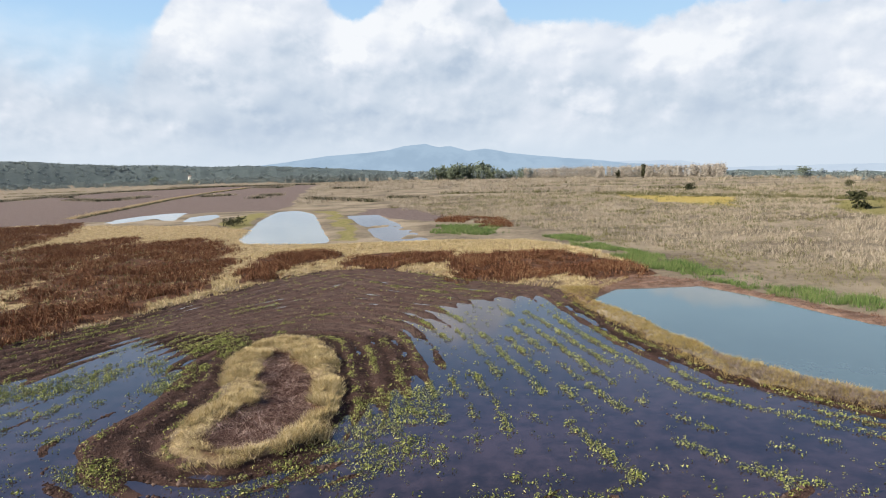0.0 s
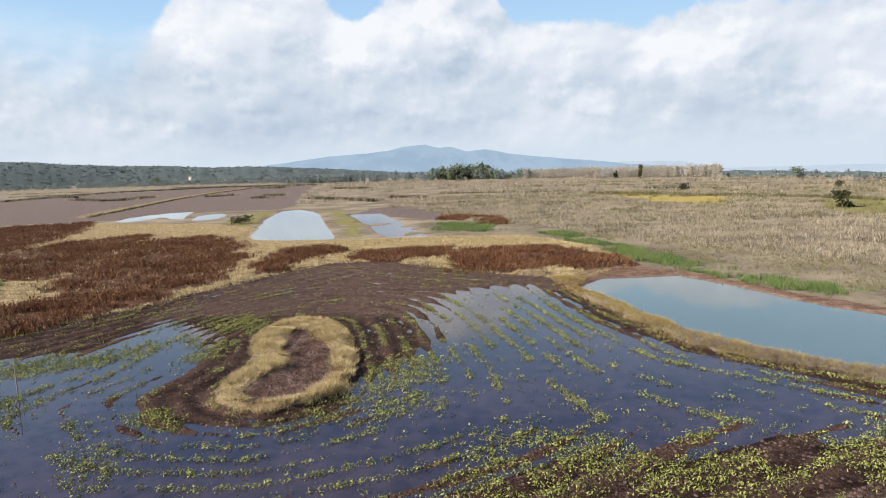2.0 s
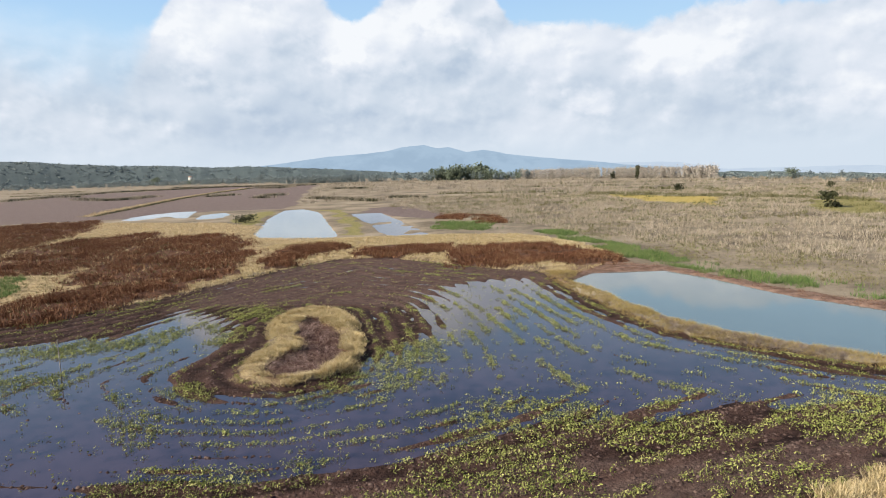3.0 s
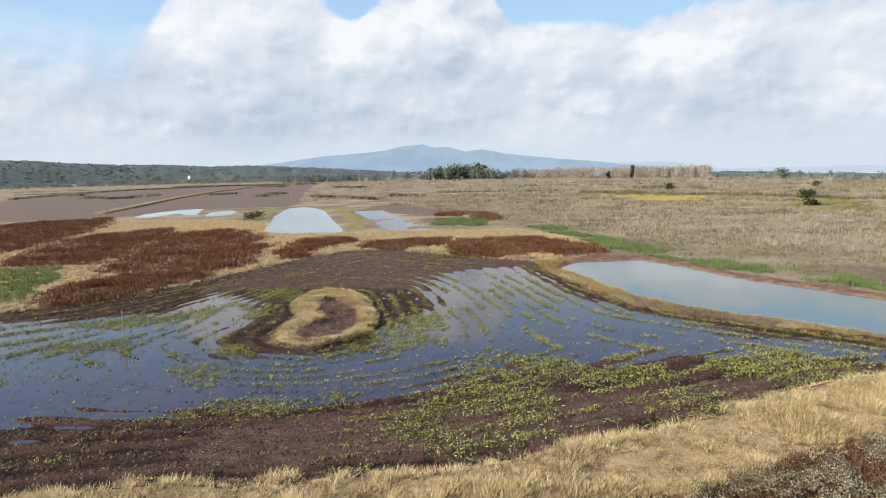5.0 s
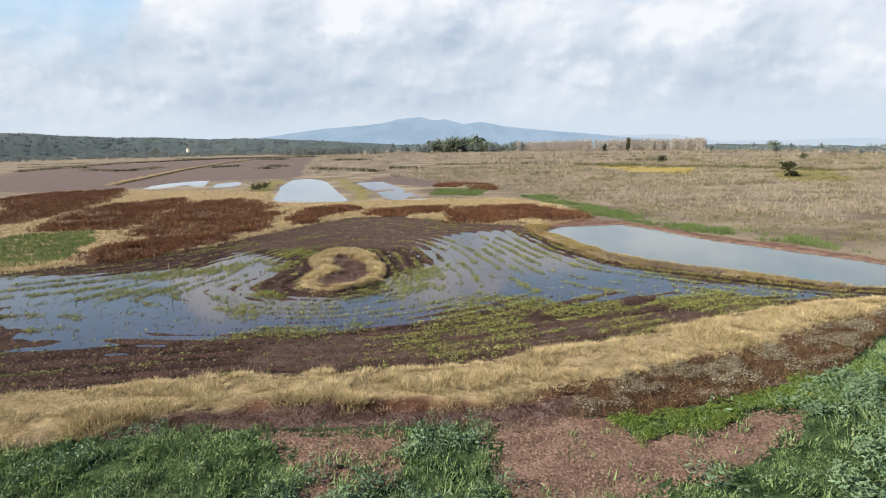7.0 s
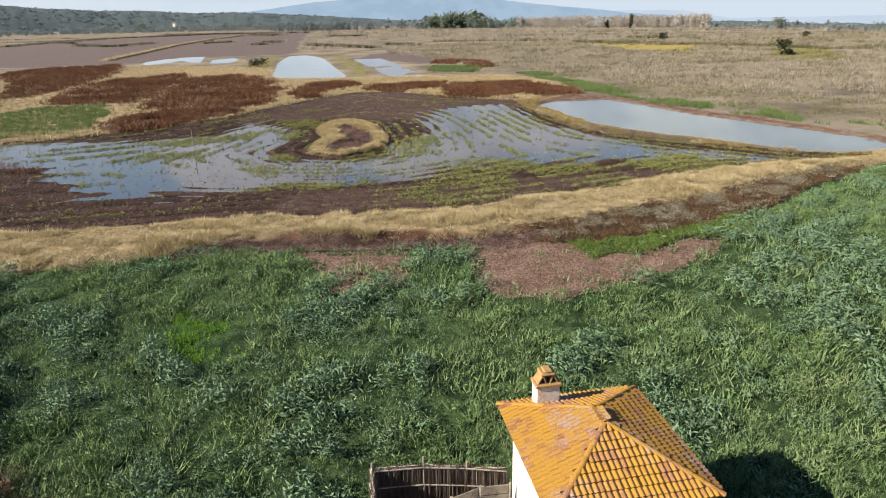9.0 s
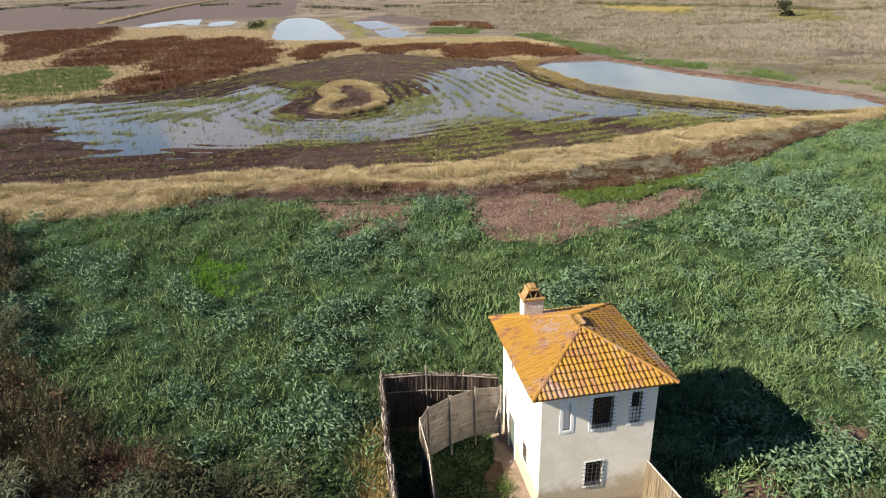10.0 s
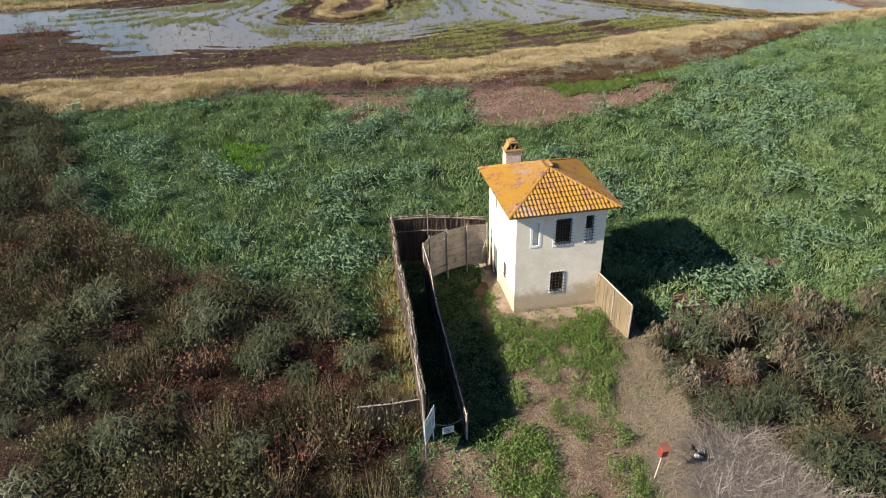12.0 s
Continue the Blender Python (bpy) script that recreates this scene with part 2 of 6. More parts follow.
WET = [[(-110, 91), (-64, 89), (-52, 89.6), (-41, 93.6), (-39.4, 105.7), (-35, 103.5), (-31.4, 96.5), (-29.8, 88.8), (-29.6, 83.9), (-29, 78), (-27, 73.6), (-24, 72.2),
        (-16.6, 72.7), (-8.5, 74.3), (-5, 76), (0, 73), (-2.2, 67.1), (-7, 62.4), (-13.4, 59.8), (-20.7, 58.7), (-24.7, 57), (-33.7, 58.5), (-36, 55), (-40, 55.5), (-48, 61), (-56, 70), (-110, 76)],
       [(-7.6, 71.8), (-9.3, 77.7), (-9.6, 83.4), (-6.1, 88), (-4.3, 96.9), (-6.2, 103), (-5.6, 115), (-4, 120), (-1, 123.2), (4.5, 124.6), (9, 117), (12.5, 102), (16.8, 93.5),
        (20.5, 88.5), (27.7, 78), (36.8, 73), (46, 71), (36, 70.2), (26, 72.6), (14.4, 70.8), (8.7, 69.8), (2.2, 71), (-2.2, 67.1)]]
WEEDY = [[(-9.6, 77.9), (-10, 86), (-6, 88.8), (-4.6, 84), (-4.9, 77.5), (-7.3, 74.3)],
         [(-9.2, 58.3), (-3.8, 59.4), (-0.7, 70.7), (2.2, 72.2), (7.7, 70.2), (8.3, 66.5), (6, 64), (2.8, 62), (5.3, 57.8), (4, 53.2), (-1.5, 50.4), (-5, 53.4)],
         [(19.9, 71), (27.6, 72.7), (31.7, 69), (32, 65.3), (27.4, 64), (21, 66)], [(-27.4, 68.3), (-24.5, 68.2), (-22.7, 63), (-25.5, 63)],
         [(-29.7, 75.7), (-24, 76.5), (-23, 72), (-28, 72.3)], [(-50.4, 87.8), (-39.7, 92.5), (-34, 98.7), (-37.5, 87.7), (-46, 85.4)],
         [(-33, 102.7), (-31.5, 109.5), (-26.4, 104), (-26.8, 94), (-28.5, 87.6)], [(-25.3, 58.6), (-10.5, 60.2), (-10, 57.7), (-24.2, 56)],
         [(14, 58.7), (19.5, 60.6), (18, 57.3), (13.5, 57)], [(8.3, 66.5), (16.3, 68), (17, 64.4), (9.8, 63.2)], [(-47.3, 78.5), (-39.8, 79.5), (-38, 76.2), (-45.7, 76)],
         [(-14, 77), (-10, 82), (-9, 74), (-14, 73.5)]]
SOIL = [[(1.5, 39.2), (9.8, 38.6), (10, 35.7), (13.7, 36.4), (19.4, 39.2), (22, 39.2), (19.7, 35.8), (12.9, 31.5), (7.2, 29.4), (3.2, 30), (1.6, 32.9)],
        [(12.4, 6.6), (13.6, 6.6), (14.3, 4.6), (13.8, 3.0), (12.4, 4.2)], [(18.4, 9.8), (19.8, 9.2), (19.8, 8.0), (18.6, 8.2)],
        [(-12.4, 36.4), (-4.3, 36.6), (-3.9, 31.4), (-8.3, 30.6)]]
RED_WEED = [(-24, 36.8), (-20, 38.9), (-14, 40.6), (-8, 39.8), (2.4, 40.4), (8.5, 42.6), (7.5, 39), (5, 38), (-1, 37.7), (-8, 37.5), (-19, 37)]
FLOWER_BAND = [(6, 38.6), (8, 42.4), (12, 45), (20, 48.6), (28, 53.6), (34, 57.6), (42, 62.5), (48, 64.5), (36, 54.5), (27, 45.5), (20, 42), (13.5, 39.3), (10, 38.2)]
IVY = [(9.8, 38.2), (10, 35.4), (12, 35.4), (19.5, 39.4), (24, 40), (31, 44), (36, 50), (30, 47.5), (20.3, 42), (13.6, 39.3)]
PLOUGH = [(-200, 282), (-300, 330), (-420, 560), (-462, 708), (-440, 860), (-358, 960), (-224, 897), (-140, 524), (-97, 345), (-132, 342), (-160, 300)]
TRACK_FAR = [(-186, 324), (-205, 398), (-238, 522), (-269, 681), (-289, 831), (-299, 831), (-280, 681), (-249, 522), (-215, 398), (-196, 324)]
RUST_R = [(-15, 272), (2, 254), (9, 227), (0, 232), (-10, 250)]
GREEN_R = [(-14, 237), (0, 236), (7, 211), (-3, 203), (-10, 207)]
YELLOW_R = [(66, 400), (112, 336), (94, 280), (76, 303)]
LAWN_R = [(136, 300), (160, 289), (130, 224), (111, 226), (111, 248)]
REEDS_GREEN = [(15, 200), (23, 164), (31, 139), (37, 124.5), (43, 114), (49, 106), (56, 95), (62, 86), (65, 90), (58, 102), (52, 112), (46, 121), (40, 130), (35, 147), (29, 168), (21, 200)]
POND_SHORE = [(12, 130), (18, 137), (24, 141), (31, 136), (36.5, 123), (43, 111), (48, 104), (54, 94.5), (58.5, 84), (60, 75), (52, 70), (10, 122)]
PATHS = [[(5.6, -16), (8.6, -16), (8.3, -7.7), (8.1, -5.8), (7.5, -4.3), (7.7, -1.9), (7.3, -1.6), (7.0, -4.2), (6.0, -4.6), (5.7, -3.2), (4.9, -2.3), (4.9, -3.6), (5.5, -5.4)],
         [(-0.6, -16), (3.2, -16), (3.4, -7.8), (2.8, -5.3), (-0.4, -5.0), (0.2, -8)]]

THICKET_L = [(-60, 46), (-46, 36.5), (-40, 33.5), (-33, 27), (-27, 17.5), (-20.5, 11), (-15, 7.9), (-10.6, 6.6), (-6.6, 4.6), (-4.2, 1.6), (-2.0, -2.0), (-0.8, -3.8), (-0.5, -5.6), (-0.6, -13),
             (-12, -13), (-30, 0), (-55, 24)]
THICKET_R = [(11.2, 2.4), (12.5, 2.9), (15.5, 3.4), (18.5, 3.8), (20.2, 3.0), (25, 5.6), (30, -1), (26, -14), (16.2, -14), (15.6, -8.4), (14.6, -5.8), (12.6, -4.0), (11.3, -4.0), (11.3, -2.4), (11.4, 0.4)]
DEAD_ZONE = [(-10, -2.2), (-8.2, 0.6), (-6.4, 2.0), (-4.1, 0.2), (-3.2, -1.8), (-4.5, -3.2), (-6.4, -4.9)]
# outline of the fence's shadow in the yard; dark turf colour deepens it
SHADED_GRASS = [(-2.4, 9.0), (3.2, 8.6), (2.4, 6.0), (3.2, 1.5), (3.9, -3.6), (3.2, -5.2), (3.4, -8.5), (2.2, -6.8), (1.2, -9.5), (-0.6, -9), (0.2, -5.2), (-0.2, -2.6), (-1.4, 4)]
DRY_SCRUB = [(-30, 10), (-26, 14), (-19, 12.4), (-15, 9.4), (-14.5, 6.4), (-22, 1.5)]
YARD = [(-2.6, 9.6), (9.2, 10.5), (10.8, 1.5), (12.0, -4), (12, -20), (-1, -20), (0.2, -5)]


def horizon_slope(x, y):
    """How steeply the far plain falls away, by bearing."""
    a = np.arctan2(x - 0.5, np.maximum(y - 20, 1e-3))
    return np.interp(a, [-0.62, -0.3, 0.0, 0.3, 0.62], [0.0050, 0.0095, 0.0165, 0.0250, 0.0335])


ROW = 1.9


def field_rows(x, y):
    """The lines that the plough followed, counted in rows: along the banks, turning by and by to run round the island."""
    edge_, isle = np.maximum(inside(FIELD, x, y), 0), np.clip(-inside(ISLAND, x, y), 0, 26)
    return (30 * edge_ / (edge_ + isle + 1e-6) + 0.7 * (value_noise(x, y, 14, 91) - 0.5)) / ROW + 0.24 * fractal(x, y, 9, 31)


def row_crest(rows):
    """1 on the sharp top of a ridge, -1 in the furrow."""
    return 1 - 2 * np.abs(np.sin(np.pi * rows))


def row_run(x, y):
    """How far along its row a place lies, in metres."""
    return np.where(x < -46, x - 20, 25 * np.arctan2(y - 88, x + 18))


def ground_height(x, y):
    x, y = np.asarray(x, float), np.asarray(y, float)
    z = np.interp(y, [-40, 9, 14, 30, 38.5], [-2.1, -2.1, -1.9, -0.5, 0.15])
    z = z + 0.42 * blend(inside(NEAR_STRAW, x, y, 0.8, 5), -0.2, 0.9) + 0.10 * (fractal(x, y, 6, 5) - 0.5) + 0.10 * (fractal(x, y, 1.6, 9) - 0.5)
    z = z + 0.35 * blend(inside(LEFT_STRAW, x, y, 1.0, 6), 0, 3.5) + 0.35 * blend(inside(RIGHT_BANK, x, y, 0.5, 4), -0.5, 1.6)
    z = z - 0.22 * blend(inside(RED_WEED, x, y, 0.6, 3), -0.1, 0.6)
    # the ploughed basin: furrows along the near bank, across the middle and round the far end
    d = inside(FIELD, x, y, 0.6, 5)
    wet = np.maximum(inside(WET[0], x, y, 2.0, 5, 21), inside(WET[1], x, y, 2.0, 5, 23))
    rows = field_rows(x, y)
    soak = blend(wet, -4.0, 2.4)
    furrow = (0.070 - 0.020 * soak) * row_crest(rows) * (0.6 + 0.9 * value_noise(x, y, 6, 37)) * blend(y, 40, 56)
    mud = 0.10 - 0.17 * soak + furrow + 0.09 * (fractal(x, y, 2.4, 33) - 0.5) + 0.08 * (fractal(x, y, 12, 35) - 0.5)
    core = blend(inside(ISLAND, x, y, 0.5, 3), -0.6, 0.8)
    hollow = blend(inside(ISLAND_CORE, x, y, 0.5, 3), -0.5, 0.4)
    mud = mud * (1 - core) + core * (0.62 - 0.5 * hollow + 0.16 * (fractal(x, y, 1.5, 41) - 0.5))
    f = blend(d, -0.4, 1.2)
    z = z * (1 - f) + mud * f
    # far off the plain bends away towards the horizon
    r = np.hypot(x - 0.5, y - 20)
    line = 17.2 - r * horizon_slope(x, y)
    far = np.where(y > 20, blend(r, 180, 420), 0)
    z = z * (1 - far) + far * np.minimum(0.1, line)
    z = np.where((r > 420) & (y > 20), np.minimum(0.1, line), z)
    for pond in (POND_R, POND_A, POND_B, POND_C, POND_D):
        big = 0.6 if pond is POND_R else 1.0
        f = blend(inside(pond, x, y, big, 5 if pond is POND_R else 14), -1.4 * big, 1.2 * big)
        bed = -0.55 if pond is not POND_B else -0.16 + 0.7 * (fractal(x * 0.6, y * 0.25, 7, 45) - 0.5)
        z = z * (1 - f) + bed * f
    return z


# ---- mesh helpers ----
def tri_mesh(name, verts, tris, smooth=False):
    verts, tris = np.asarray(verts, np.float32), np.asarray(tris, np.int32)
    me = bpy.data.meshes.new(name)
    me.vertices.add(len(verts))
    me.vertices.foreach_set("co", verts.ravel())
    me.loops.add(tris.size)
    me.loops.foreach_set("vertex_index", tris.ravel())
    me.polygons.add(len(tris))
    me.polygons.foreach_set("loop_start", np.arange(0, tris.size, 3, dtype=np.int32))
    me.update(calc_edges=True)
    if smooth:
        me.shade_smooth()
    return me


def blades(count, length, spread, width, lean, seed, segments=2):
    """A tuft of bent, tapered blades: vertices and triangles."""
    r = np.random.default_rng(seed)
    vs, ts = [], []
    for _ in range(count):
        a, q = r.uniform(0, 2 * np.pi), spread * np.sqrt(r.uniform(0, 1))
        foot = np.array([q * np.cos(a), q * np.sin(a), -0.05 * length])
        b = a + r.normal(0, 0.7)
        out = np.array([np.cos(b), np.sin(b), 0])
        side = np.array([-np.sin(b + r.normal(0, 0.6)), np.cos(b), 0]) * width * r.uniform(0.6, 1.3) / 2
        h, bend = length * r.uniform(0.6, 1.15), lean * r.uniform(0.4, 1.5)
        n0 = len(vs)
        for k in range(segments):
            s = k / segments
            p = foot + out * bend * h * s * s + np.array([0, 0, h * s * (1 - 0.35 * bend * s)])
            taper = 1 - 0.55 * s
            vs += [p - side * taper, p + side * taper]
        vs.append(foot + out * bend * h + np.array([0, 0, h * (1 - 0.35 * bend)]))
        for k in range(segments - 1):
            i = n0 + 2 * k
            ts += [(i, i + 1, i + 3), (i, i + 3, i + 2)]
        i = n0 + 2 * (segments - 1)
        ts.append((i, i + 1, i + 2))
    return np.array(vs), np.array(ts)


def leaves(count, radius, height, leaf, seed, flat=0.5, low=0.1, slim=0.28):
    """A clump of small bent leaves over a mound: vertices and triangles."""
    r = np.random.default_rng(seed)
    vs, ts = [], []
    for _ in range(count):
        a, q = r.uniform(0, 2 * np.pi), np.sqrt(r.uniform(0, 1))
        z = height * (low + (1 - low) * np.sqrt(max(0, 1 - q * q)) * r.uniform(0.65, 1.05))
        c = np.array([radius * q * np.cos(a), radius * q * np.sin(a), z])
        n = np.array([np.cos(a) * q, np.sin(a) * q, flat]) + r.normal(0, 0.45, 3)
        n /= np.linalg.norm(n)
        t = np.cross(n, r.normal(0, 1, 3))
        t /= np.linalg.norm(t)
        b = np.cross(n, t)
        s = leaf * r.uniform(0.6, 1.3)
        i = len(vs)
        vs += [c - t * s * 0.5, c + b * s * slim + n * s * 0.08, c - b * s * slim + n * s * 0.08, c + t * s * 0.55 - n * s * 0.1]
        ts += [(i, i + 1, i + 2), (i + 1, i + 3, i + 2)]
    return np.array(vs), np.array(ts)


def merged(*pieces):
    vs, ts, n = [], [], 0
    for v, t in pieces:
        vs.append(v)
        ts.append(np.asarray(t) + n)
        n += len(v)
    return np.concatenate(vs), np.concatenate(ts)


def scatter(name, x, y, kinds, size, material, label, category, tilt=0.12, lift=0.0, z=None):
    """Many small plants as one object."""
    x, y = np.asarray(x), np.asarray(y)
    z = (ground_height(x, y) if z is None else z) + lift
    size = np.broadcast_to(size, x.shape)
    r = np.random.default_rng(len(x) + 5)
    pick, yaw = r.integers(0, len(kinds), len(x)), r.uniform(0, 2 * np.pi, len(x))
    lx, ly = r.normal(0, tilt, len(x)), r.normal(0, tilt, len(x))
    vs, ts, n = [], [], 0
    for k, (v, t) in enumerate(kinds):
        m = pick == k
        if not m.any():
            continue
        c, s = np.cos(yaw[m])[:, None], np.sin(yaw[m])[:, None]
        g = size[m][:, None]
        px, py, pz = (v[None, :, 0] * c - v[None, :, 1] * s) * g, (v[None, :, 0] * s + v[None, :, 1] * c) * g, v[None, :, 2] * g
        out = np.stack([px + pz * lx[m][:, None] + x[m][:, None], py + pz * ly[m][:, None] + y[m][:, None], pz + z[m][:, None]], -1)
        vs.append(out.reshape(-1, 3))
        ts.append((t[None] + (np.arange(m.sum()) * len(v))[:, None, None]).reshape(-1, 3) + n)
        n += len(vs[-1])
    ob = new(name, tri_mesh(name, np.concatenate(vs), np.concatenate(ts)))
    ob.data.materials.append(material)
    return tagged(ob, label, category, kind="stuff")


def spread_over(poly, count, ragged=0.8, size=3.0, margin=0.0, seed=1):
    """Random places inside an outline."""
    r = np.random.default_rng(seed)
    p = np.array(poly)
    lo, hi = p.min(0) - 1, p.max(0) + 1
    x, y = r.uniform(lo[0], hi[0], count * 6), r.uniform(lo[1], hi[1], count * 6)
    m = inside(poly, x, y, ragged, size) > margin
    return x[m][:count], y[m][:count]


def seen_wedge(x, y):
    """Whether a place lies in the sector that the flight ever looks over."""
    return (np.abs(x - 1) < 0.78 * (y + 30) + 4)


def part(name, bm, material, parent, label=""):
    """One mesh part under a thing or a part; bm is in the thing's own space."""
    me = bpy.data.meshes.new(name)
    bm.to_mesh(me)
    bm.free()
    me.materials.append(material)
    ob = new(name, me)
    ob.parent = parent
    if label:
        tagged(ob, label)
    return ob


def piece(name, me, parent, m, label=""):
    ob = new(name, me)
    ob.parent, ob.matrix_local = parent, m
    if label:
        tagged(ob, label)
    return ob


def thing(name, m, label, category, group="", kind=""):
    ob = new(name)
    ob.matrix_world = m
    ob.empty_display_size = 0.2
    return tagged(ob, label, category, group, kind)


def box(bm, lo, hi, bevel=0.0, m=None):
    lo, hi = Vector(lo), Vector(hi)
    made = bmesh.ops.create_cube(bm, size=1.0, matrix=Matrix.Translation((lo + hi) / 2) @ Matrix.Diagonal((*(hi - lo), 1)))
    vs = made["verts"]
    if bevel:
        es = list({e for v in vs for e in v.link_edges})
        vs = bmesh.ops.bevel(bm, geom=es, offset=bevel, segments=1, affect="EDGES", profile=0.5)["verts"]
    if m is not None:
        bmesh.ops.transform(bm, matrix=m, verts=list({v for v in vs}))
    return vs


def rod(bm, a, b, r0, r1=None, sides=6):
    a, b = Vector(a), Vector(b)
    m = Matrix.Translation((a + b) / 2) @ (b - a).to_track_quat("Z", "Y").to_matrix().to_4x4()
    return bmesh.ops.create_cone(bm, cap_ends=True, segments=sides, radius1=r0, radius2=r0 if r1 is None else r1, depth=(b - a).length, matrix=m)["verts"]


# ---- materials ----
def material(name):
    mat = bpy.data.materials.new(name)
    mat.use_nodes = True
    return mat, Nodes(mat.node_tree)


def finish(n, colour, rough=0.9, bump=None, strength=0.5, distance=0.05, spec=0.3, metal=0.0):
    b = n.put("ShaderNodeBsdfPrincipled", Base_Color=colour, Roughness=rough, Metallic=metal)
    b.inputs["Specular IOR Level"].default_value = spec
    if bump is not None:
        n.plug(b, "Normal", n.put("ShaderNodeBump", Strength=strength, Distance=distance, Height=bump))
    n.put("ShaderNodeOutputMaterial", i0=b)


def surface(name, a, b, coarse, grain, rough=0.9, strength=0.4, distance=0.02, spec=0.3, stain=None):
    """A plain worn surface: two colours in broad patches and fine grain."""
    mat, n = material(name)
    at = n.put("ShaderNodeTexCoord").outputs["Object"]
    big, small = n.noise(coarse, 5, 0.6, at), n.noise(grain, 4, 0.65, at)
    c = n.mix(n.step(n.math("MULTIPLY_ADD", small, 0.5, n.math("MULTIPLY", big, 0.5)), 0.35, 0.65), a, b)
    if stain:
        c = n.mix(n.step(n.noise(coarse * 2.3, 6, 0.7, at), 0.54, 0.68), c, stain)
    finish(n, c, rough, small, strength, distance, spec)
    return mat


def foliage(name, colours, through_light=0.25, patch=0.12, rough=0.75, each=0.0, fleck=0.5):
    """Leaves: the colour changes from leaf to leaf and in broad patches over the land."""
    mat, n = material(name)
    geo = n.put("ShaderNodeNewGeometry")
    at = geo.outputs["Position"]
    leaf = geo.outputs["Random Per Island"]
    f = n.math("MULTIPLY_ADD", leaf, fleck, n.math("MULTIPLY", n.noise(patch, 4, 0.6, at), 1 - fleck))
    f = n.math("MULTIPLY_ADD", n.math("SUBTRACT", f, 0.5), 1.5, 0.5)
    if each:
        own = n.put("ShaderNodeObjectInfo").outputs["Random"]
        f = n.math("MULTIPLY_ADD", own, each, n.math("MULTIPLY", f, 1 - each))
    k = len(colours) - 1
    c = n.ramp(f, [(i / k, tuple(0.72 * u for u in v)) for i, v in enumerate(colours)])
    d = n.put("ShaderNodeBsdfPrincipled", Base_Color=c, Roughness=rough)
    d.inputs["Specular IOR Level"].default_value = 0.08
    t = n.put("ShaderNodeBsdfTranslucent", Color=c)
    n.put("ShaderNodeOutputMaterial", i0=n.put("ShaderNodeMixShader", i0=through_light, i1=d, i2=t))
    return mat


def water(name, body, rough, ripple, size, blotch=0.08):
    mat, n = material(name)
    at = n.put("ShaderNodeNewGeometry").outputs["Position"]
    big = n.noise(0.06, 3, 0.5, at)
    c = n.mix(n.step(n.math("MULTIPLY_ADD", n.noise(0.7, 5, 0.65, at), 0.5, n.math("MULTIPLY", big, 0.5)), 0.38, 0.62), tuple((1 - blotch) * v for v in body), tuple((1 + blotch) * v for v in body))
    b = n.put("ShaderNodeBsdfPrincipled", Base_Color=c, Roughness=rough, IOR=1.38)
    n.plug(b, "Normal", n.put("ShaderNodeBump", Strength=ripple, Distance=0.02, Height=n.noise(size, 3, 0.6, at)))
    n.put("ShaderNodeOutputMaterial", i0=b)
    return mat


STRAW = foliage("dry straw", [(0.24, 0.185, 0.085), (0.46, 0.36, 0.185), (0.66, 0.54, 0.32), (0.74, 0.63, 0.42)], 0.25, 0.45)
STRAW_FAR = foliage("far dry grass", [(0.36, 0.26, 0.13), (0.55, 0.43, 0.25), (0.66, 0.54, 0.34), (0.42, 0.31, 0.16)], 0.2, 0.05)
STRAW_GOLD = foliage("golden dry grass", [(0.17, 0.12, 0.052), (0.45, 0.345, 0.165), (0.65, 0.53, 0.30), (0.75, 0.64, 0.43)], 0.2, 0.5)
RUST = foliage("rusty dry dock", [(0.034, 0.014, 0.009), (0.11, 0.046, 0.023), (0.21, 0.096, 0.05), (0.40, 0.26, 0.145)], 0.1, 0.10)
REED = foliage("dry reed", [(0.10, 0.08, 0.055), (0.27, 0.228, 0.172), (0.48, 0.415, 0.325), (0.23, 0.205, 0.125)], 0.15, 0.05)
REED_GREEN = foliage("green reed", [(0.065, 0.115, 0.035), (0.115, 0.185, 0.055), (0.18, 0.24, 0.085), (0.27, 0.27, 0.13)], 0.2, 0.15)
MEADOW = foliage("meadow grass", [(0.032, 0.064, 0.023), (0.10, 0.175, 0.063), (0.175, 0.265, 0.103), (0.245, 0.315, 0.148), (0.32, 0.345, 0.195)], 0.15, 0.35, fleck=0.42)
MEADOW_BRIGHT = foliage("fresh bright grass", [(0.10, 0.22, 0.02), (0.16, 0.33, 0.03), (0.24, 0.43, 0.05)], 0.3, 0.3)
HERB = foliage("grey green herbs", [(0.048, 0.087, 0.054), (0.128, 0.203, 0.12), (0.182, 0.272, 0.158), (0.235, 0.325, 0.205)], 0.12, 0.4, fleck=0.32)
WEED = foliage("field weed", [(0.09, 0.115, 0.025), (0.20, 0.225, 0.058), (0.31, 0.33, 0.105), (0.42, 0.39, 0.18)], 0.15, 0.15)
IVY_LEAF = foliage("bright creeper", [(0.055, 0.10, 0.018), (0.10, 0.16, 0.03), (0.16, 0.22, 0.05), (0.22, 0.24, 0.085)], 0.15, 0.7)
FLOWER = foliage("pale seed heads", [(0.08, 0.065, 0.035), (0.20, 0.175, 0.115), (0.46, 0.43, 0.36)], 0.1, 0.8)
BRAMBLE = foliage("bramble leaf", [(0.014, 0.018, 0.009), (0.038, 0.044, 0.021), (0.075, 0.078, 0.04), (0.14, 0.125, 0.07)], 0.06, 0.5, 0.7, 0.3)
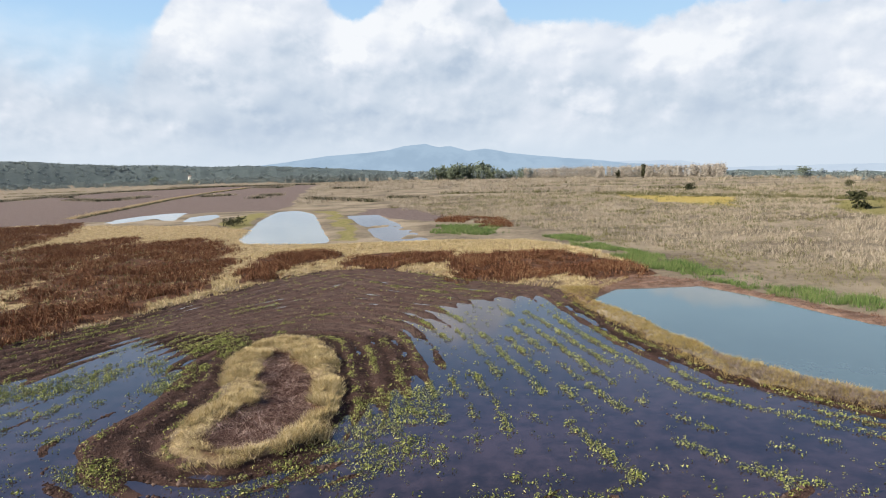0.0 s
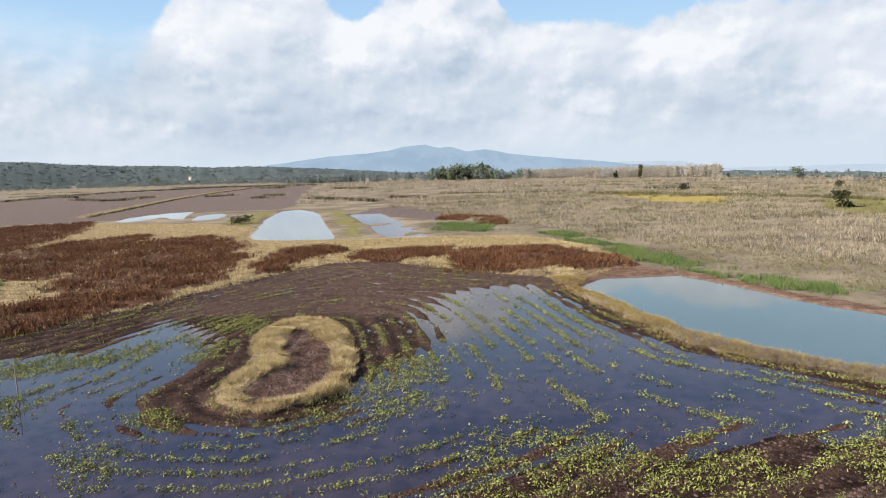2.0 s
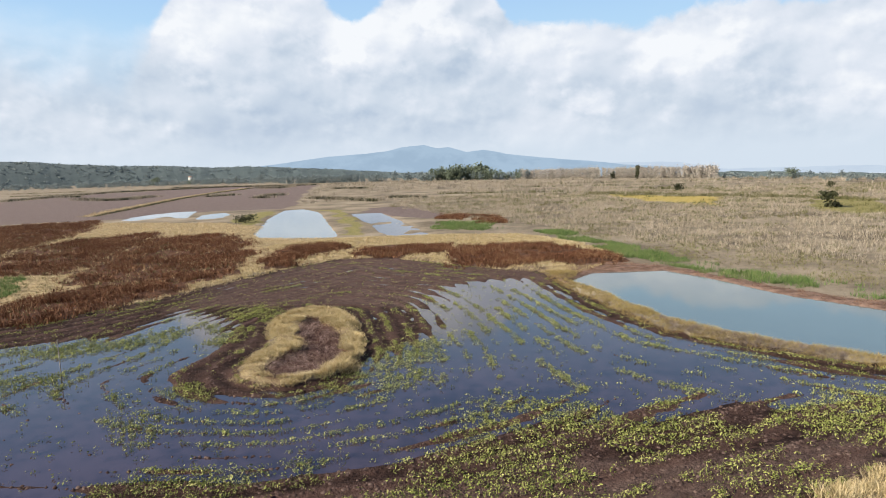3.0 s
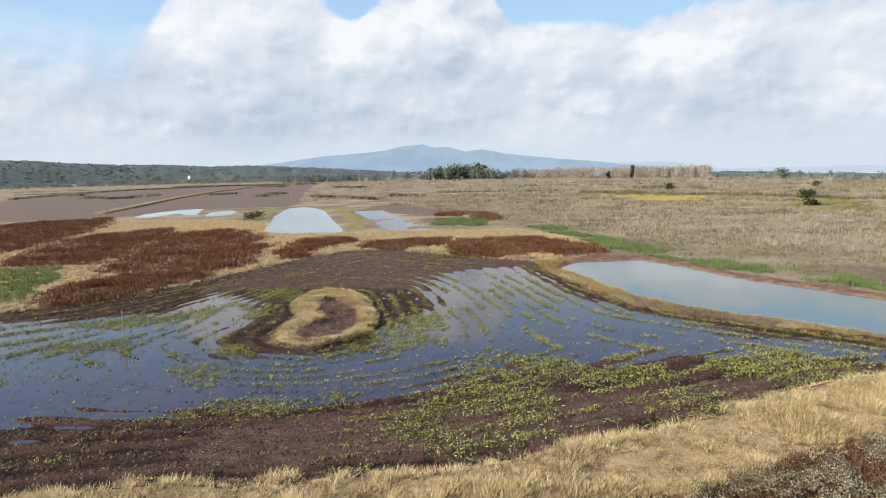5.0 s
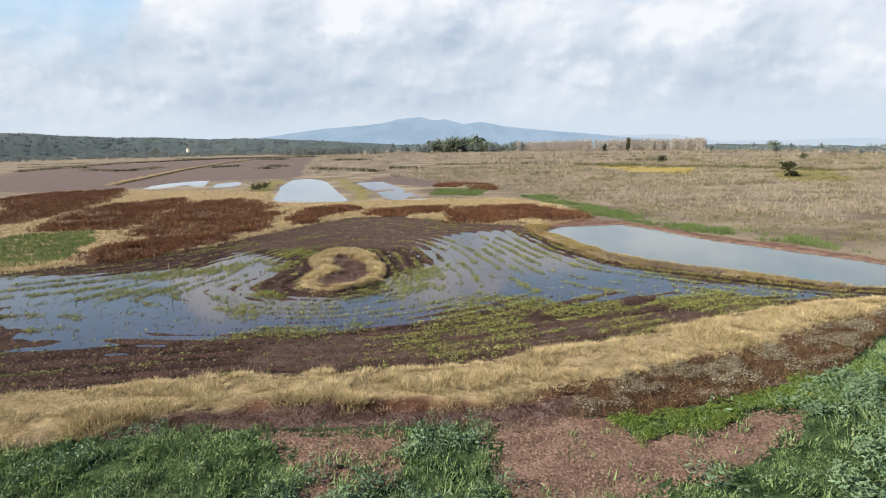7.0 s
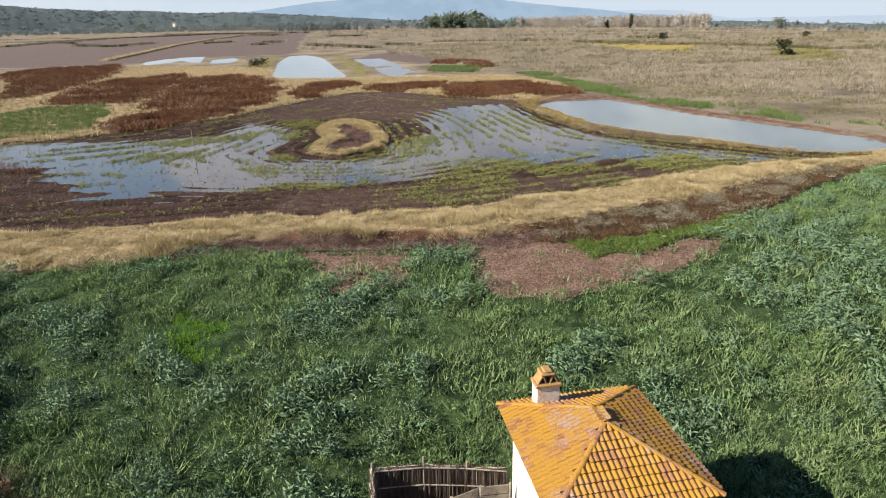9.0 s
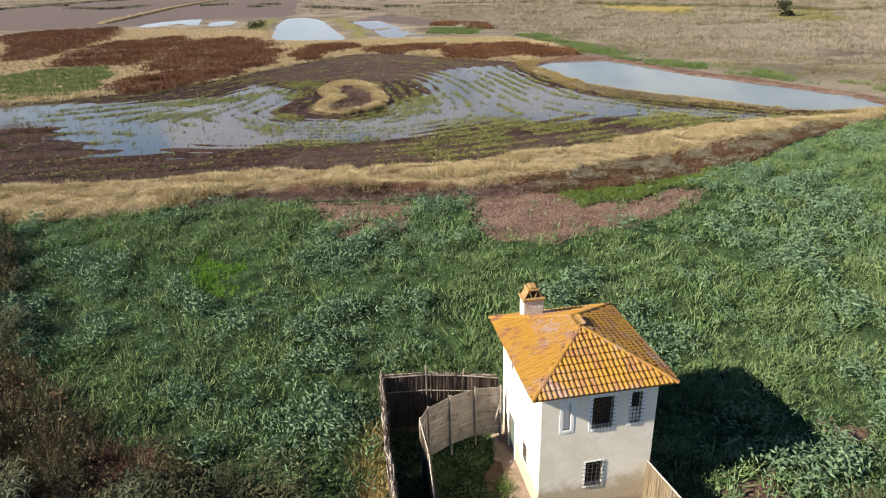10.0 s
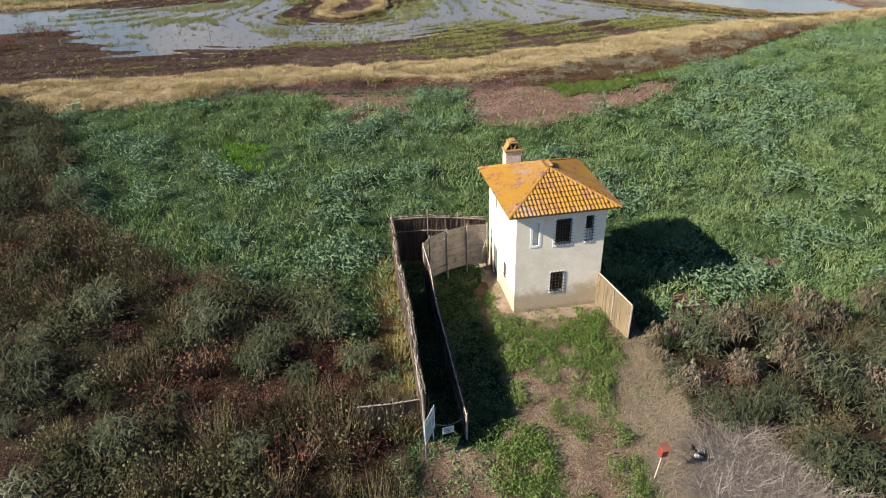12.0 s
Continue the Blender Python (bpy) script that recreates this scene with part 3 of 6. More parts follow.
CANE = foliage("cane leaf", [(0.02, 0.027, 0.014), (0.052, 0.064, 0.034), (0.105, 0.12, 0.068), (0.27, 0.27, 0.19)], 0.08, 0.5, 0.55, 0.2, fleck=0.45)
DEAD = foliage("dead brush", [(0.045, 0.014, 0.010), (0.10, 0.036, 0.025), (0.16, 0.075, 0.05), (0.32, 0.22, 0.155)], 0.05, 0.5, 0.75, 0.4)
# the pale haze of distance is painted into both far tree colours
TREE_LEAF = foliage("tree leaf", [(0.11, 0.135, 0.10), (0.155, 0.185, 0.13), (0.20, 0.23, 0.16)], 0.3, 0.02)
TREE_HAZED = foliage("hill wood", [(0.18, 0.22, 0.225), (0.225, 0.265, 0.265), (0.265, 0.305, 0.295)], 0.3, 0.01)
TREE_GREY = foliage("bare poplar twigs", [(0.38, 0.335, 0.285), (0.48, 0.43, 0.365), (0.57, 0.515, 0.44)], 0.3, 0.02)
BARK = surface("bark", (0.10, 0.075, 0.05), (0.17, 0.13, 0.09), 2, 20)
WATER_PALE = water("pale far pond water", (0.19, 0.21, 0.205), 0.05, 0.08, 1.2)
WATER_FIELD = water("shallow flood water", (0.023, 0.016, 0.020), 0.05, 0.14, 2.5, 0.5)
WATER_POND = water("pond water", (0.066, 0.092, 0.096), 0.02, 0.05, 1.2)


def ground_material():
    mat, n = material("earth and turf")
    at = n.put("ShaderNodeNewGeometry").outputs["Position"]
    big, mid, small = n.noise(0.05, 5, 0.6, at), n.noise(0.6, 5, 0.65, at), n.noise(6.0, 6, 0.78, at)
    grain = n.math("MULTIPLY_ADD", mid, 0.5, n.math("MULTIPLY", small, 0.5))
    spot = n.step(grain, 0.41, 0.59)

    def mask(name, lo=0.35, hi=0.65):
        a = n.put("ShaderNodeAttribute")
        a.attribute_name = name
        return n.step(n.math("ADD", a.outputs["Fac"], n.math("MULTIPLY", n.math("SUBTRACT", grain, 0.5), 0.9)), lo, hi)

    reed = n.mix(n.step(n.math("MULTIPLY_ADD", big, 0.6, n.math("MULTIPLY", grain, 0.4)), 0.36, 0.62), (0.088, 0.072, 0.054), (0.235, 0.197, 0.148))
    c = reed
    # brush is litter soil, coloured darker still for the shade in thicket gaps
    for name, a, b in (("turf", (0.020, 0.038, 0.015), (0.085, 0.135, 0.055)), ("straw", (0.19, 0.14, 0.075), (0.47, 0.37, 0.22)),
                       ("rust", (0.055, 0.028, 0.018), (0.15, 0.08, 0.05)), ("lawn", (0.17, 0.16, 0.06), (0.28, 0.24, 0.11)),
                       ("yellow", (0.33, 0.25, 0.07), (0.42, 0.34, 0.13)),
                       ("soil", (0.13, 0.083, 0.064), (0.29, 0.195, 0.152)), ("path", (0.16, 0.108, 0.078), (0.31, 0.225, 0.168)),
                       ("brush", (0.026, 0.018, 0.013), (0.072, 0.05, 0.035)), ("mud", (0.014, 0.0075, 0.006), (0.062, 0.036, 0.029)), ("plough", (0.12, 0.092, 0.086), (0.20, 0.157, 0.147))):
        c = n.mix(mask(name), c, n.mix(spot, tuple(0.72 * u for u in a), tuple(0.72 * u for u in b)))
    c = n.mix(n.math("MULTIPLY", mask("dry_mud", 0.3, 0.8), 0.8), c, n.mix(spot, (0.05, 0.032, 0.027), (0.135, 0.095, 0.081)))
    c = n.mix(mask("straw_strip"), c, n.mix(spot, (0.095, 0.074, 0.054), (0.16, 0.125, 0.085)))
    lines = n.put("ShaderNodeAttribute")
    lines.attribute_name = "rows"
    bent = n.math("ADD", lines.outputs["Fac"], n.math("MULTIPLY", n.math("ADD", mid, big), 0.12))
    drill = n.math("ADD", n.math("MULTIPLY", n.math("COSINE", n.math("MULTIPLY", bent, 2 * math.pi / ROW)), 0.6), n.math("MULTIPLY", n.math("COSINE", n.math("MULTIPLY", bent, math.pi / ROW)), 0.4))
    drill = n.math("MULTIPLY_ADD", drill, 0.5, 0.5)
    muddy = n.put("ShaderNodeAttribute")
    muddy.attribute_name = "mud"
    # ridge tops painted paler, in place of the light on the relief
    crumb = n.math("MULTIPLY", muddy.outputs["Fac"], n.math("MULTIPLY", n.step(n.math("MULTIPLY_ADD", drill, 0.6, n.math("MULTIPLY", grain, 1.5)), 0.78, 1.4), 0.9))
    c = n.mix(crumb, c, n.mix(small, (0.034, 0.019, 0.0155), (0.092, 0.056, 0.046)))
    # furrows coloured darker: moist soil, and the shade between ridges painted in
    groove = n.math("MULTIPLY", n.step(drill, 0.34, 0.05), n.math("MULTIPLY", muddy.outputs["Fac"], n.step(n.math("MULTIPLY_ADD", mid, 0.5, n.math("MULTIPLY", big, 0.5)), 0.40, 0.58)))
    c = n.mix(n.math("MULTIPLY", groove, 0.75), c, (0.013, 0.008, 0.007))
    wetness = n.put("ShaderNodeAttribute")
    wetness.attribute_name = "mud"
    rough = n.math("MULTIPLY_ADD", wetness.outputs["Fac"], -0.1, 0.98)
    finish(n, c, rough, n.math("MULTIPLY_ADD", n.math("MULTIPLY", drill, muddy.outputs["Fac"]), 0.11, grain), 1.0, 0.35, 0.06)
    return mat


# ---- ground: one sheet to the horizon ----
def graded(start, stop, step, grow):
    out, s = [start], step
    while out[-1] < stop:
        out.append(out[-1] + s)
        s *= grow
    return out[1:]


def axis(fine_lo, fine_hi, fine, mid_lo, mid_hi, mid, grow, lo, hi):
    core = list(np.arange(fine_lo, fine_hi, fine))
    up = list(np.arange(fine_hi, mid_hi, mid))
    down = list(np.arange(fine_lo - mid, mid_lo, -mid)) if mid_lo < fine_lo else []
    up += graded(up[-1] if up else core[-1], hi, mid, grow)
    low = down[-1] if down else core[0]
    down += [2 * low - v for v in graded(low, 2 * low - lo, mid, grow)]
    return np.array(down[::-1] + core + up)


gx = axis(-64, 56, 0.8, -150, 150, 2.4, 1.09, -4700, 4700)
gx = np.unique(np.concatenate([gx[(gx < -45) | (gx > 40)], np.arange(-45, 40, 0.42)]))
gy = axis(40, 156, 0.8, -16, 340, 2.4, 1.05, -900, 4600)
gy = np.unique(np.concatenate([gy[(gy < -16) | (gy > 124)], np.arange(-16, 44, 0.65), np.arange(44, 124, 0.42)]))
X, Y = np.meshgrid(gx, gy)
X, Y = X.ravel(), Y.ravel()
nx, ny = len(gx), len(gy)
Z = ground_height(X, Y)
i = (np.arange(ny - 1)[:, None] * nx + np.arange(nx - 1)[None]).ravel()
quads = np.concatenate([np.stack([i, i + 1, i + nx + 1], -1), np.stack([i, i + nx + 1, i + nx], -1)])
ground_mesh = tri_mesh("ground", np.stack([X, Y, Z], -1), quads, smooth=True)


def zone(name, polys, ragged, size, lo, hi, extra=None):
    v = np.zeros(len(X))
    for p in polys:
        v = np.maximum(v, blend(inside(p, X, Y, ragged, size), lo, hi))
    if extra is not None:
        v = np.maximum(v, extra)
    ground_mesh.attributes.new(name, "FLOAT", "POINT").data.foreach_set("value", v.astype(np.float32))


TURF_ALL = [(-300, 20), (-110, 27), (-42, 32.5), (-30, 34.2), (-24, 36.7), (-20, 38.8), (2, 40), (10, 38), (20, 42), (27, 45.5), (36, 54.5), (48, 64), (62, 70),
            (75, 73), (140, 100), (500, 60), (500, -900), (-500, -900)]
zone("turf", [GREEN_LEFT, TURF_ALL], 2, 8, -1, 1)
zone("straw", [NEAR_STRAW, LEFT_STRAW, ISLAND, [(-110, 92), (-64, 100), (-46, 140), (-44, 166), (-53, 180), (-42, 195), (-70, 235), (-100, 262), (-190, 290), (-190, 150)]], 2.5, 7, -1.5, 1.5)
zone("rust", [RED_WEED, FLOWER_BAND, ISLAND_CORE], 3.0, 7, -2.0, 2.0, np.max([blend(inside(p, X, Y, 3.2, 5), -3.6, -0.4) for p in BROWNS], axis=0))
zone("lawn", [LAWN_R] + [[(-39, 198), (-46, 230), (-66, 300), (-82, 328), (-64, 325), (-54, 290), (-36, 222), (-31, 198)], [(-100, 262), (-72, 235), (-66, 206), (-78, 250), (-92, 305), (-98, 330), (-108, 320)]], 6, 14, -2, 5)
zone("yellow", [YELLOW_R], 16, 36, -6, 8)
zone("soil", SOIL + [POND_SHORE], 2.0, 3.5, -1.2, 1.2)
zone("dry_mud", [[(-46, 116), (-40, 106), (-26, 109), (-10, 106), (0, 123), (12, 120), (10, 133), (-5, 143), (-19, 156), (-30, 155), (-37, 144)],
                 [(-24, 46), (-8, 47), (9, 52), (28, 62), (40, 67), (24, 66), (10, 62), (-4, 57), (-16, 53)]], 5, 9, -4, 4)
# pale earth is left out, and darker turf shown, where the fence's shade falls
zone("path", PATHS, 0.8, 2.0, -0.5, 0.5, 0.9 * blend(inside(YARD, X, Y, 0.5, 2), -0.3, 0.4) * (1 - blend(inside(SHADED_GRASS, X, Y, 0.5, 2), -0.3, 0.4)))
# dark litter under the thickets, with the shade of their gaps painted in
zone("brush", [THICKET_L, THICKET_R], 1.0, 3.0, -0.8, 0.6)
zone("mud", [FIELD], 0.8, 3, -0.5, 0.6)
ground_mesh.attributes.new("rows", "FLOAT", "POINT").data.foreach_set("value", (ROW * field_rows(X, Y)).astype(np.float32))
zone("straw_strip", [TRACK_FAR], 2, 20, -2, 2)
zone("plough", [PLOUGH], 8, 40, -4, 4, blend(inside([(-54, 330), (-50, 300), (-20, 255), (-10, 262), (-30, 330)], X, Y, 6, 15), -3, 3))
ground_mesh.materials.append(ground_material())
ground = tagged(new("ground", ground_mesh), "flat marshland with mud, dry grass and green turf", "ground", kind="structure")
# the dry core of the little island lies over the mud
for name, poly, keep in (("mud", ISLAND, 0.0),):
    v = np.empty(len(X), np.float32)
    ground_mesh.attributes[name].data.foreach_get("value", v)
    v *= 1 - blend(inside(poly, X, Y, 0.5, 3), -0.5, 0.5)
    ground_mesh.attributes[name].data.foreach_set("value", v.astype(np.float32))


# ---- water ----
def pond_sheet(name, poly, grow, z, mat, label):
    """Water a little wider than its basin; the banks cut its edge."""
    c = np.array(poly).mean(0)
    p = [tuple(np.array(q) + (np.array(q) - c) / np.linalg.norm(np.array(q) - c) * grow) for q in poly]
    bm = bmesh.new()
    bm.faces.new([bm.verts.new((a, b, z)) for a, b in p])
    bmesh.ops.triangulate(bm, faces=bm.faces[:])
    bmesh.ops.recalc_face_normals(bm, faces=bm.faces[:])
    me = bpy.data.meshes.new(name)
    bm.to_mesh(me)
    bm.free()
    me.materials.append(mat)
    if me.polygons[0].normal.z < 0:
        me.flip_normals()
    return tagged(new(name, me), label, "water", kind="structure")


pond_sheet("flood_water", FIELD, 0.4, 0.0, WATER_FIELD, "shallow still flood water over the ploughed mud field")
pond_sheet("pond_water_1", POND_R, 1.2, -0.05, WATER_POND, "still pale blue pond beside the grassy bank")
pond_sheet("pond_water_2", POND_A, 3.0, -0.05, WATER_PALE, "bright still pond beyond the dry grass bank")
pond_sheet("pond_water_3", POND_B, 3.0, -0.05, WATER_FIELD, "shallow pond with mud bars beyond the bank")
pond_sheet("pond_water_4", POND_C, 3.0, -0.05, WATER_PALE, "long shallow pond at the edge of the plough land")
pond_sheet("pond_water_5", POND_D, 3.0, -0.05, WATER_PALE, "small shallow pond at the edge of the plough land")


# ---- distance: mountain, wooded hills, tree rows ----
def ridge(name, bearing, tops, dist, depth, mat, label, rough, seed, kind="structure", category="hills"):
    """A long hill seen from the plain: tops gives its height over the eye, in metres, by bearing."""
    n, rows = 420, 9
    a = np.linspace(bearing[0], bearing[-1], n)
    top = np.interp(a, bearing, tops) + 18 + rough * (fractal(a * dist, a * 0, dist * 0.02, seed, 5) - 0.5)
    vs, ts = [], []
    for k in range(rows):
        s = k / (rows - 1)
        r = dist + depth * s
        z = -90 + (top + 90) * np.sin(s * np.pi / 2) + rough * 0.5 * (fractal(a * dist, a * 0 + s * depth, dist * 0.012, seed + 2) - 0.5) * (s < 1)
        vs.append(np.stack([0.5 + r * np.sin(a), 20 + r * np.cos(a), z], -1))
    i = (np.arange(rows - 1)[:, None] * n + np.arange(n - 1)[None]).ravel()
    ts = np.concatenate([np.stack([i, i + 1, i + n + 1], -1), np.stack([i, i + n + 1, i + n], -1)])
    ob = new(name, tri_mesh(name, np.concatenate(vs), ts, smooth=True))
    ob.data.materials.append(mat)
    return tagged(ob, label, category, kind=kind)


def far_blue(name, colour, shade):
    """The far range as a backdrop that glows by itself, the haze of the air put into its colours."""
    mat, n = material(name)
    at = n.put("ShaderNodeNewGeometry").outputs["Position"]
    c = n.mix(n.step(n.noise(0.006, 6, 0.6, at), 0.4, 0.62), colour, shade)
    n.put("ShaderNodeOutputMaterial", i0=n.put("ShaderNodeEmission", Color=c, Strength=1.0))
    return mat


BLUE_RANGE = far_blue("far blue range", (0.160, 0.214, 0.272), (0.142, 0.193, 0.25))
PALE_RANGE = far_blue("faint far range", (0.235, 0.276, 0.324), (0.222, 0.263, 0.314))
# bluish base colour: the haze over the hills is painted in
HILLSIDE = surface("wooded hillside", (0.046, 0.063, 0.066), (0.066, 0.086, 0.088), 0.02, 0.12)


def bearing_of(*columns):
    return [math.atan((c - 784) / 1138) - 0.062 for c in columns]


def over(dist, columns, rows):
    """Heights over the eye for a skyline given in small angles off the level."""
    return [dist * ((291.5 + (784 - c) * 0.0345) - r) / 1138 for c, r in zip(columns, rows)]


SKYLINE = (440, 520, 590, 655, 690, 720, 757, 780, 800, 830, 860, 900, 960, 1030, 1100, 1180, 1260)
SKYROWS = (294, 283, 273, 268, 263, 256, 252, 258, 256, 264, 260, 267, 273, 278, 284, 288, 294)
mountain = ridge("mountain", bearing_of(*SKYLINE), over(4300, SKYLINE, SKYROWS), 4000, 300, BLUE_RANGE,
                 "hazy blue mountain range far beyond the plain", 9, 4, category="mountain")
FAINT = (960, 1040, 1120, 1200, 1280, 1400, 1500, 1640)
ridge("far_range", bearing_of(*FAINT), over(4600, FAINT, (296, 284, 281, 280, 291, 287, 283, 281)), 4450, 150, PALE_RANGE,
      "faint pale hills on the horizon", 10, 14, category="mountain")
HILLS = (-120, 0, 60, 140, 220, 300, 380, 450, 520, 600, 660, 740, 900)
HILLROWS = (294, 289, 288, 291, 292, 291, 293, 291, 292, 295, 298, 300, 303)
hills = ridge("wooded_hills", bearing_of(*HILLS), over(2500, HILLS, HILLROWS), 2200, 300, HILLSIDE,
              "low dark green wooded hills behind the plain", 9, 8)
FARBELT = (1240, 1300, 1380, 1450, 1520, 1640)
ridge("far_woods", bearing_of(*FARBELT), over(900, FARBELT, (297, 295, 294, 296, 294, 295)), 860, 60, HILLSIDE,
      "low dark belt of woodland on the horizon", 3, 18)


def crown(radius, height, count, leaf, seed, base=0.25, lobes=7):
    """A tree crown of leaf clumps gathered on a few lobes, with gaps between."""
    r = np.random.default_rng(seed)
    vs, ts = [], []
    cs = [np.array([r.normal(0, radius * 0.42), r.normal(0, radius * 0.42), height * r.uniform(base + 0.12, 0.86)]) for _ in range(lobes)]
    for _ in range(count):
        c = cs[r.integers(0, lobes)] + r.normal(0, 1, 3) * np.array([radius * 0.34, radius * 0.34, height * 0.11])
        s = leaf * r.uniform(0.6, 1.4)
        a, b = r.normal(0, 1, 3), r.normal(0, 1, 3)
        a, b = a / np.linalg.norm(a) * s, b / np.linalg.norm(b) * s
        i = len(vs)
        vs += [c - a * 0.5, c + b * 0.45, c + a * 0.5, c - b * 0.45 + a * 0.1]
        ts += [(i, i + 1, i + 2), (i, i + 2, i + 3)]
    return np.array(vs), np.array(ts)


def trunk(height, r0, seed, limbs=5):
    """A tapered trunk with limbs: vertices and triangles."""
    r = np.random.default_rng(seed)
    vs, ts = [], []

    def limb(a, b, ra, rb):
        d = (b - a) / np.linalg.norm(b - a)
        u = np.cross(d, [0.3, 0.9, 0.1])
        u /= np.linalg.norm(u)
        v = np.cross(d, u)
        i = len(vs)
        for k in range(4):
            q = u * math.cos(k * math.pi / 2) + v * math.sin(k * math.pi / 2)
            vs.extend([a + q * ra, b + q * rb])
        for k in range(4):
            p, q = i + 2 * k, i + 2 * ((k + 1) % 4)
            ts.extend([(p, q, q + 1), (p, q + 1, p + 1)])
    top = np.array([0, 0, height * 0.75])
    limb(np.array([0, 0, -0.3]), top, r0, r0 * 0.35)
    for _ in range(limbs):
        s, a = r.uniform(0.35, 0.95), r.uniform(0, 2 * np.pi)
        p = top * s
        limb(p, p + np.array([math.cos(a), math.sin(a), 1.1]) * height * r.uniform(0.12, 0.24), r0 * 0.4, r0 * 0.1)
    return np.array(vs), np.array(ts)


def at_bearing(column, dist):
    a = math.atan((column - 784) / 1138) - 0.062
    return 0.5 + dist * math.sin(a), 20 + dist * math.cos(a)


def rows_of_trees(name, spans, kinds, mat, label, seed, jitter, even=False):
    """Far trees in belts: spans of (first column, last column, first distance, last distance, number, size)."""
    r = np.random.default_rng(seed)
    xs, ys, ss = [], [], []
    for c0, c1, d0, d1, count, size in spans:
        for _ in range(count):
            s = r.uniform(0, 1)
            x, y = at_bearing(c0 + (c1 - c0) * s, d0 + (d1 - d0) * s + r.normal(0, jitter))
            xs.append(x), ys.append(y), ss.append(size * (r.uniform(0.9, 1.06) if even else r.uniform(0.6, 1.25)))
    return scatter(name, np.array(xs), np.array(ys), kinds, np.array(ss), mat, label, "trees", 0.03)


round_kinds = [merged(crown(0.42, 0.95, 80, 0.17, k, 0.0), trunk(1.0, 0.03, k, 3)) for k in range(5)]
slim_kinds = [merged(crown(0.15, 1.0, 60, 0.10, 10 + k, -0.1, 14), trunk(1.15, 0.018, 10 + k, 4)) for k in range(5)]
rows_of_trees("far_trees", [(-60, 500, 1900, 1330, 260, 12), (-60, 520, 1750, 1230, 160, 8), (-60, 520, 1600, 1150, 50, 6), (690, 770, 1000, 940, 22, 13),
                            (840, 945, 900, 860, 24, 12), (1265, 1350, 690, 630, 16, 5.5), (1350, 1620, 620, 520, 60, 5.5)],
              round_kinds, TREE_HAZED, "scattered dark green trees along the edge of the plain", 3, 25)
rows_of_trees("tree_belt", [(500, 640, 1100, 1020, 150, 12), (640, 690, 1010, 980, 34, 12)], slim_kinds + round_kinds[:1], TREE_HAZED,
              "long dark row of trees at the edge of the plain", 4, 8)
rows_of_trees("wood", [(762, 872, 930, 900, 60, 19), (860, 925, 880, 860, 20, 13)], round_kinds, TREE_LEAF,
              "dense round clump of tall trees on the plain", 5, 14)
rows_of_trees("poplar_plantation", [(925, 1268, 860, 700, 480, 12.5)], slim_kinds, TREE_GREY,
              "pale grey poplar plantation, almost bare, in straight rows", 6, 16, True)
HILL_TOPS = over(2500, HILLS, HILLROWS)
r = np.random.default_rng(8)
a_ = r.uniform(bearing_of(-90)[0], bearing_of(690)[0], 1500)
deep = r.uniform(0.15, 1.0, 1500) ** 0.6
top_ = np.interp(a_, bearing_of(*HILLS), HILL_TOPS) + 18
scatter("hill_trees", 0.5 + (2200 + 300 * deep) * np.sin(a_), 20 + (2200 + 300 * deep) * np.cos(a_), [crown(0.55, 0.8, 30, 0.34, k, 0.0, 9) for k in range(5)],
        r.uniform(8, 14, 1500), TREE_HAZED, "thick woodland covering the low hills", "trees", 0.03, 0.0, -90 + (top_ + 90) * np.sin(deep * np.pi / 2) - 8)


def tree(name, column, dist, height, width, mat, label, seed, slim=False, leafs=620):
    x, y = at_bearing(column, dist)
    ob = thing(name, pose(x, y, float(ground_height(x, y))), label, "tree")
    for part_name, (v, t), m in (("trunk", trunk(height * 0.9, height * 0.022, seed), BARK),
                                 ("crown", crown(width / 2, height, leafs, height * 0.10 if height > 6 else height * 0.15, seed, 0.0, 12 if slim else 9), mat)):
        me = tri_mesh(part_name, v, t)
        me.materials.append(m)
        child = new(part_name, me)
        child.parent = ob
    return ob


tree("cypress", 1129, 700, 13, 4.0, BRAMBLE, "tall dark narrow cypress standing alone on the plain", 31, True)
tree("cypress", 1085, 710, 8.5, 4.4, BRAMBLE, "short dark cypress beside the pale poplars", 32, True)
tree("grey_tree", 1050, 725, 12, 10, TREE_GREY, "pale grey half bare tree before the poplars", 33)
tree("willow", 1398, 590, 9.5, 12, TREE_LEAF, "broad grey green willow on the plain", 34)
tree("bush", 1459, 262, 5.6, 5.2, BRAMBLE, "rounded olive bush among the dry reeds", 35)
tree("bush", 1200, 405, 4.4, 6.5, BRAMBLE, "low dark bush among the dry reeds", 36)
tree("bush", 1464, 420, 3.6, 3.6, BRAMBLE, "small bush far out in the reeds", 37)
tree("bush", 438, 254, 3.6, 7.0, BRAMBLE, "dark bare bush on the bank between two ponds", 38)
for bx_, by_, bs_, seed_ in ((-57.5, 66.5, 1.8, 51), (-60.5, 67.5, 1.6, 52), (-55.2, 66.8, 1.3, 53), (-57.5, 58.6, 1.7, 54), (-60.0, 57.5, 1.5, 55)):
    ob = thing("bush", pose(bx_, by_, float(ground_height(bx_, by_))), "low reddish brown bush at the edge of the mud", "bush")
    for part_name, geo, m in (("trunk", trunk(bs_ * 0.8, 0.04, seed_, 9), BARK), ("crown", merged(crown(bs_ * 0.75, bs_, 260, 0.16, seed_, 0.0, 9), blades(60, bs_, bs_ * 0.6, 0.03, 0.5, seed_)), RUST)):
        me = tri_mesh(part_name, *geo)
        me.materials.append(m)
        new(part_name, me).parent = ob
tree("tree", 286, 1500, 17, 18, TREE_LEAF, "dark green tree at the edge of the plain", 39)
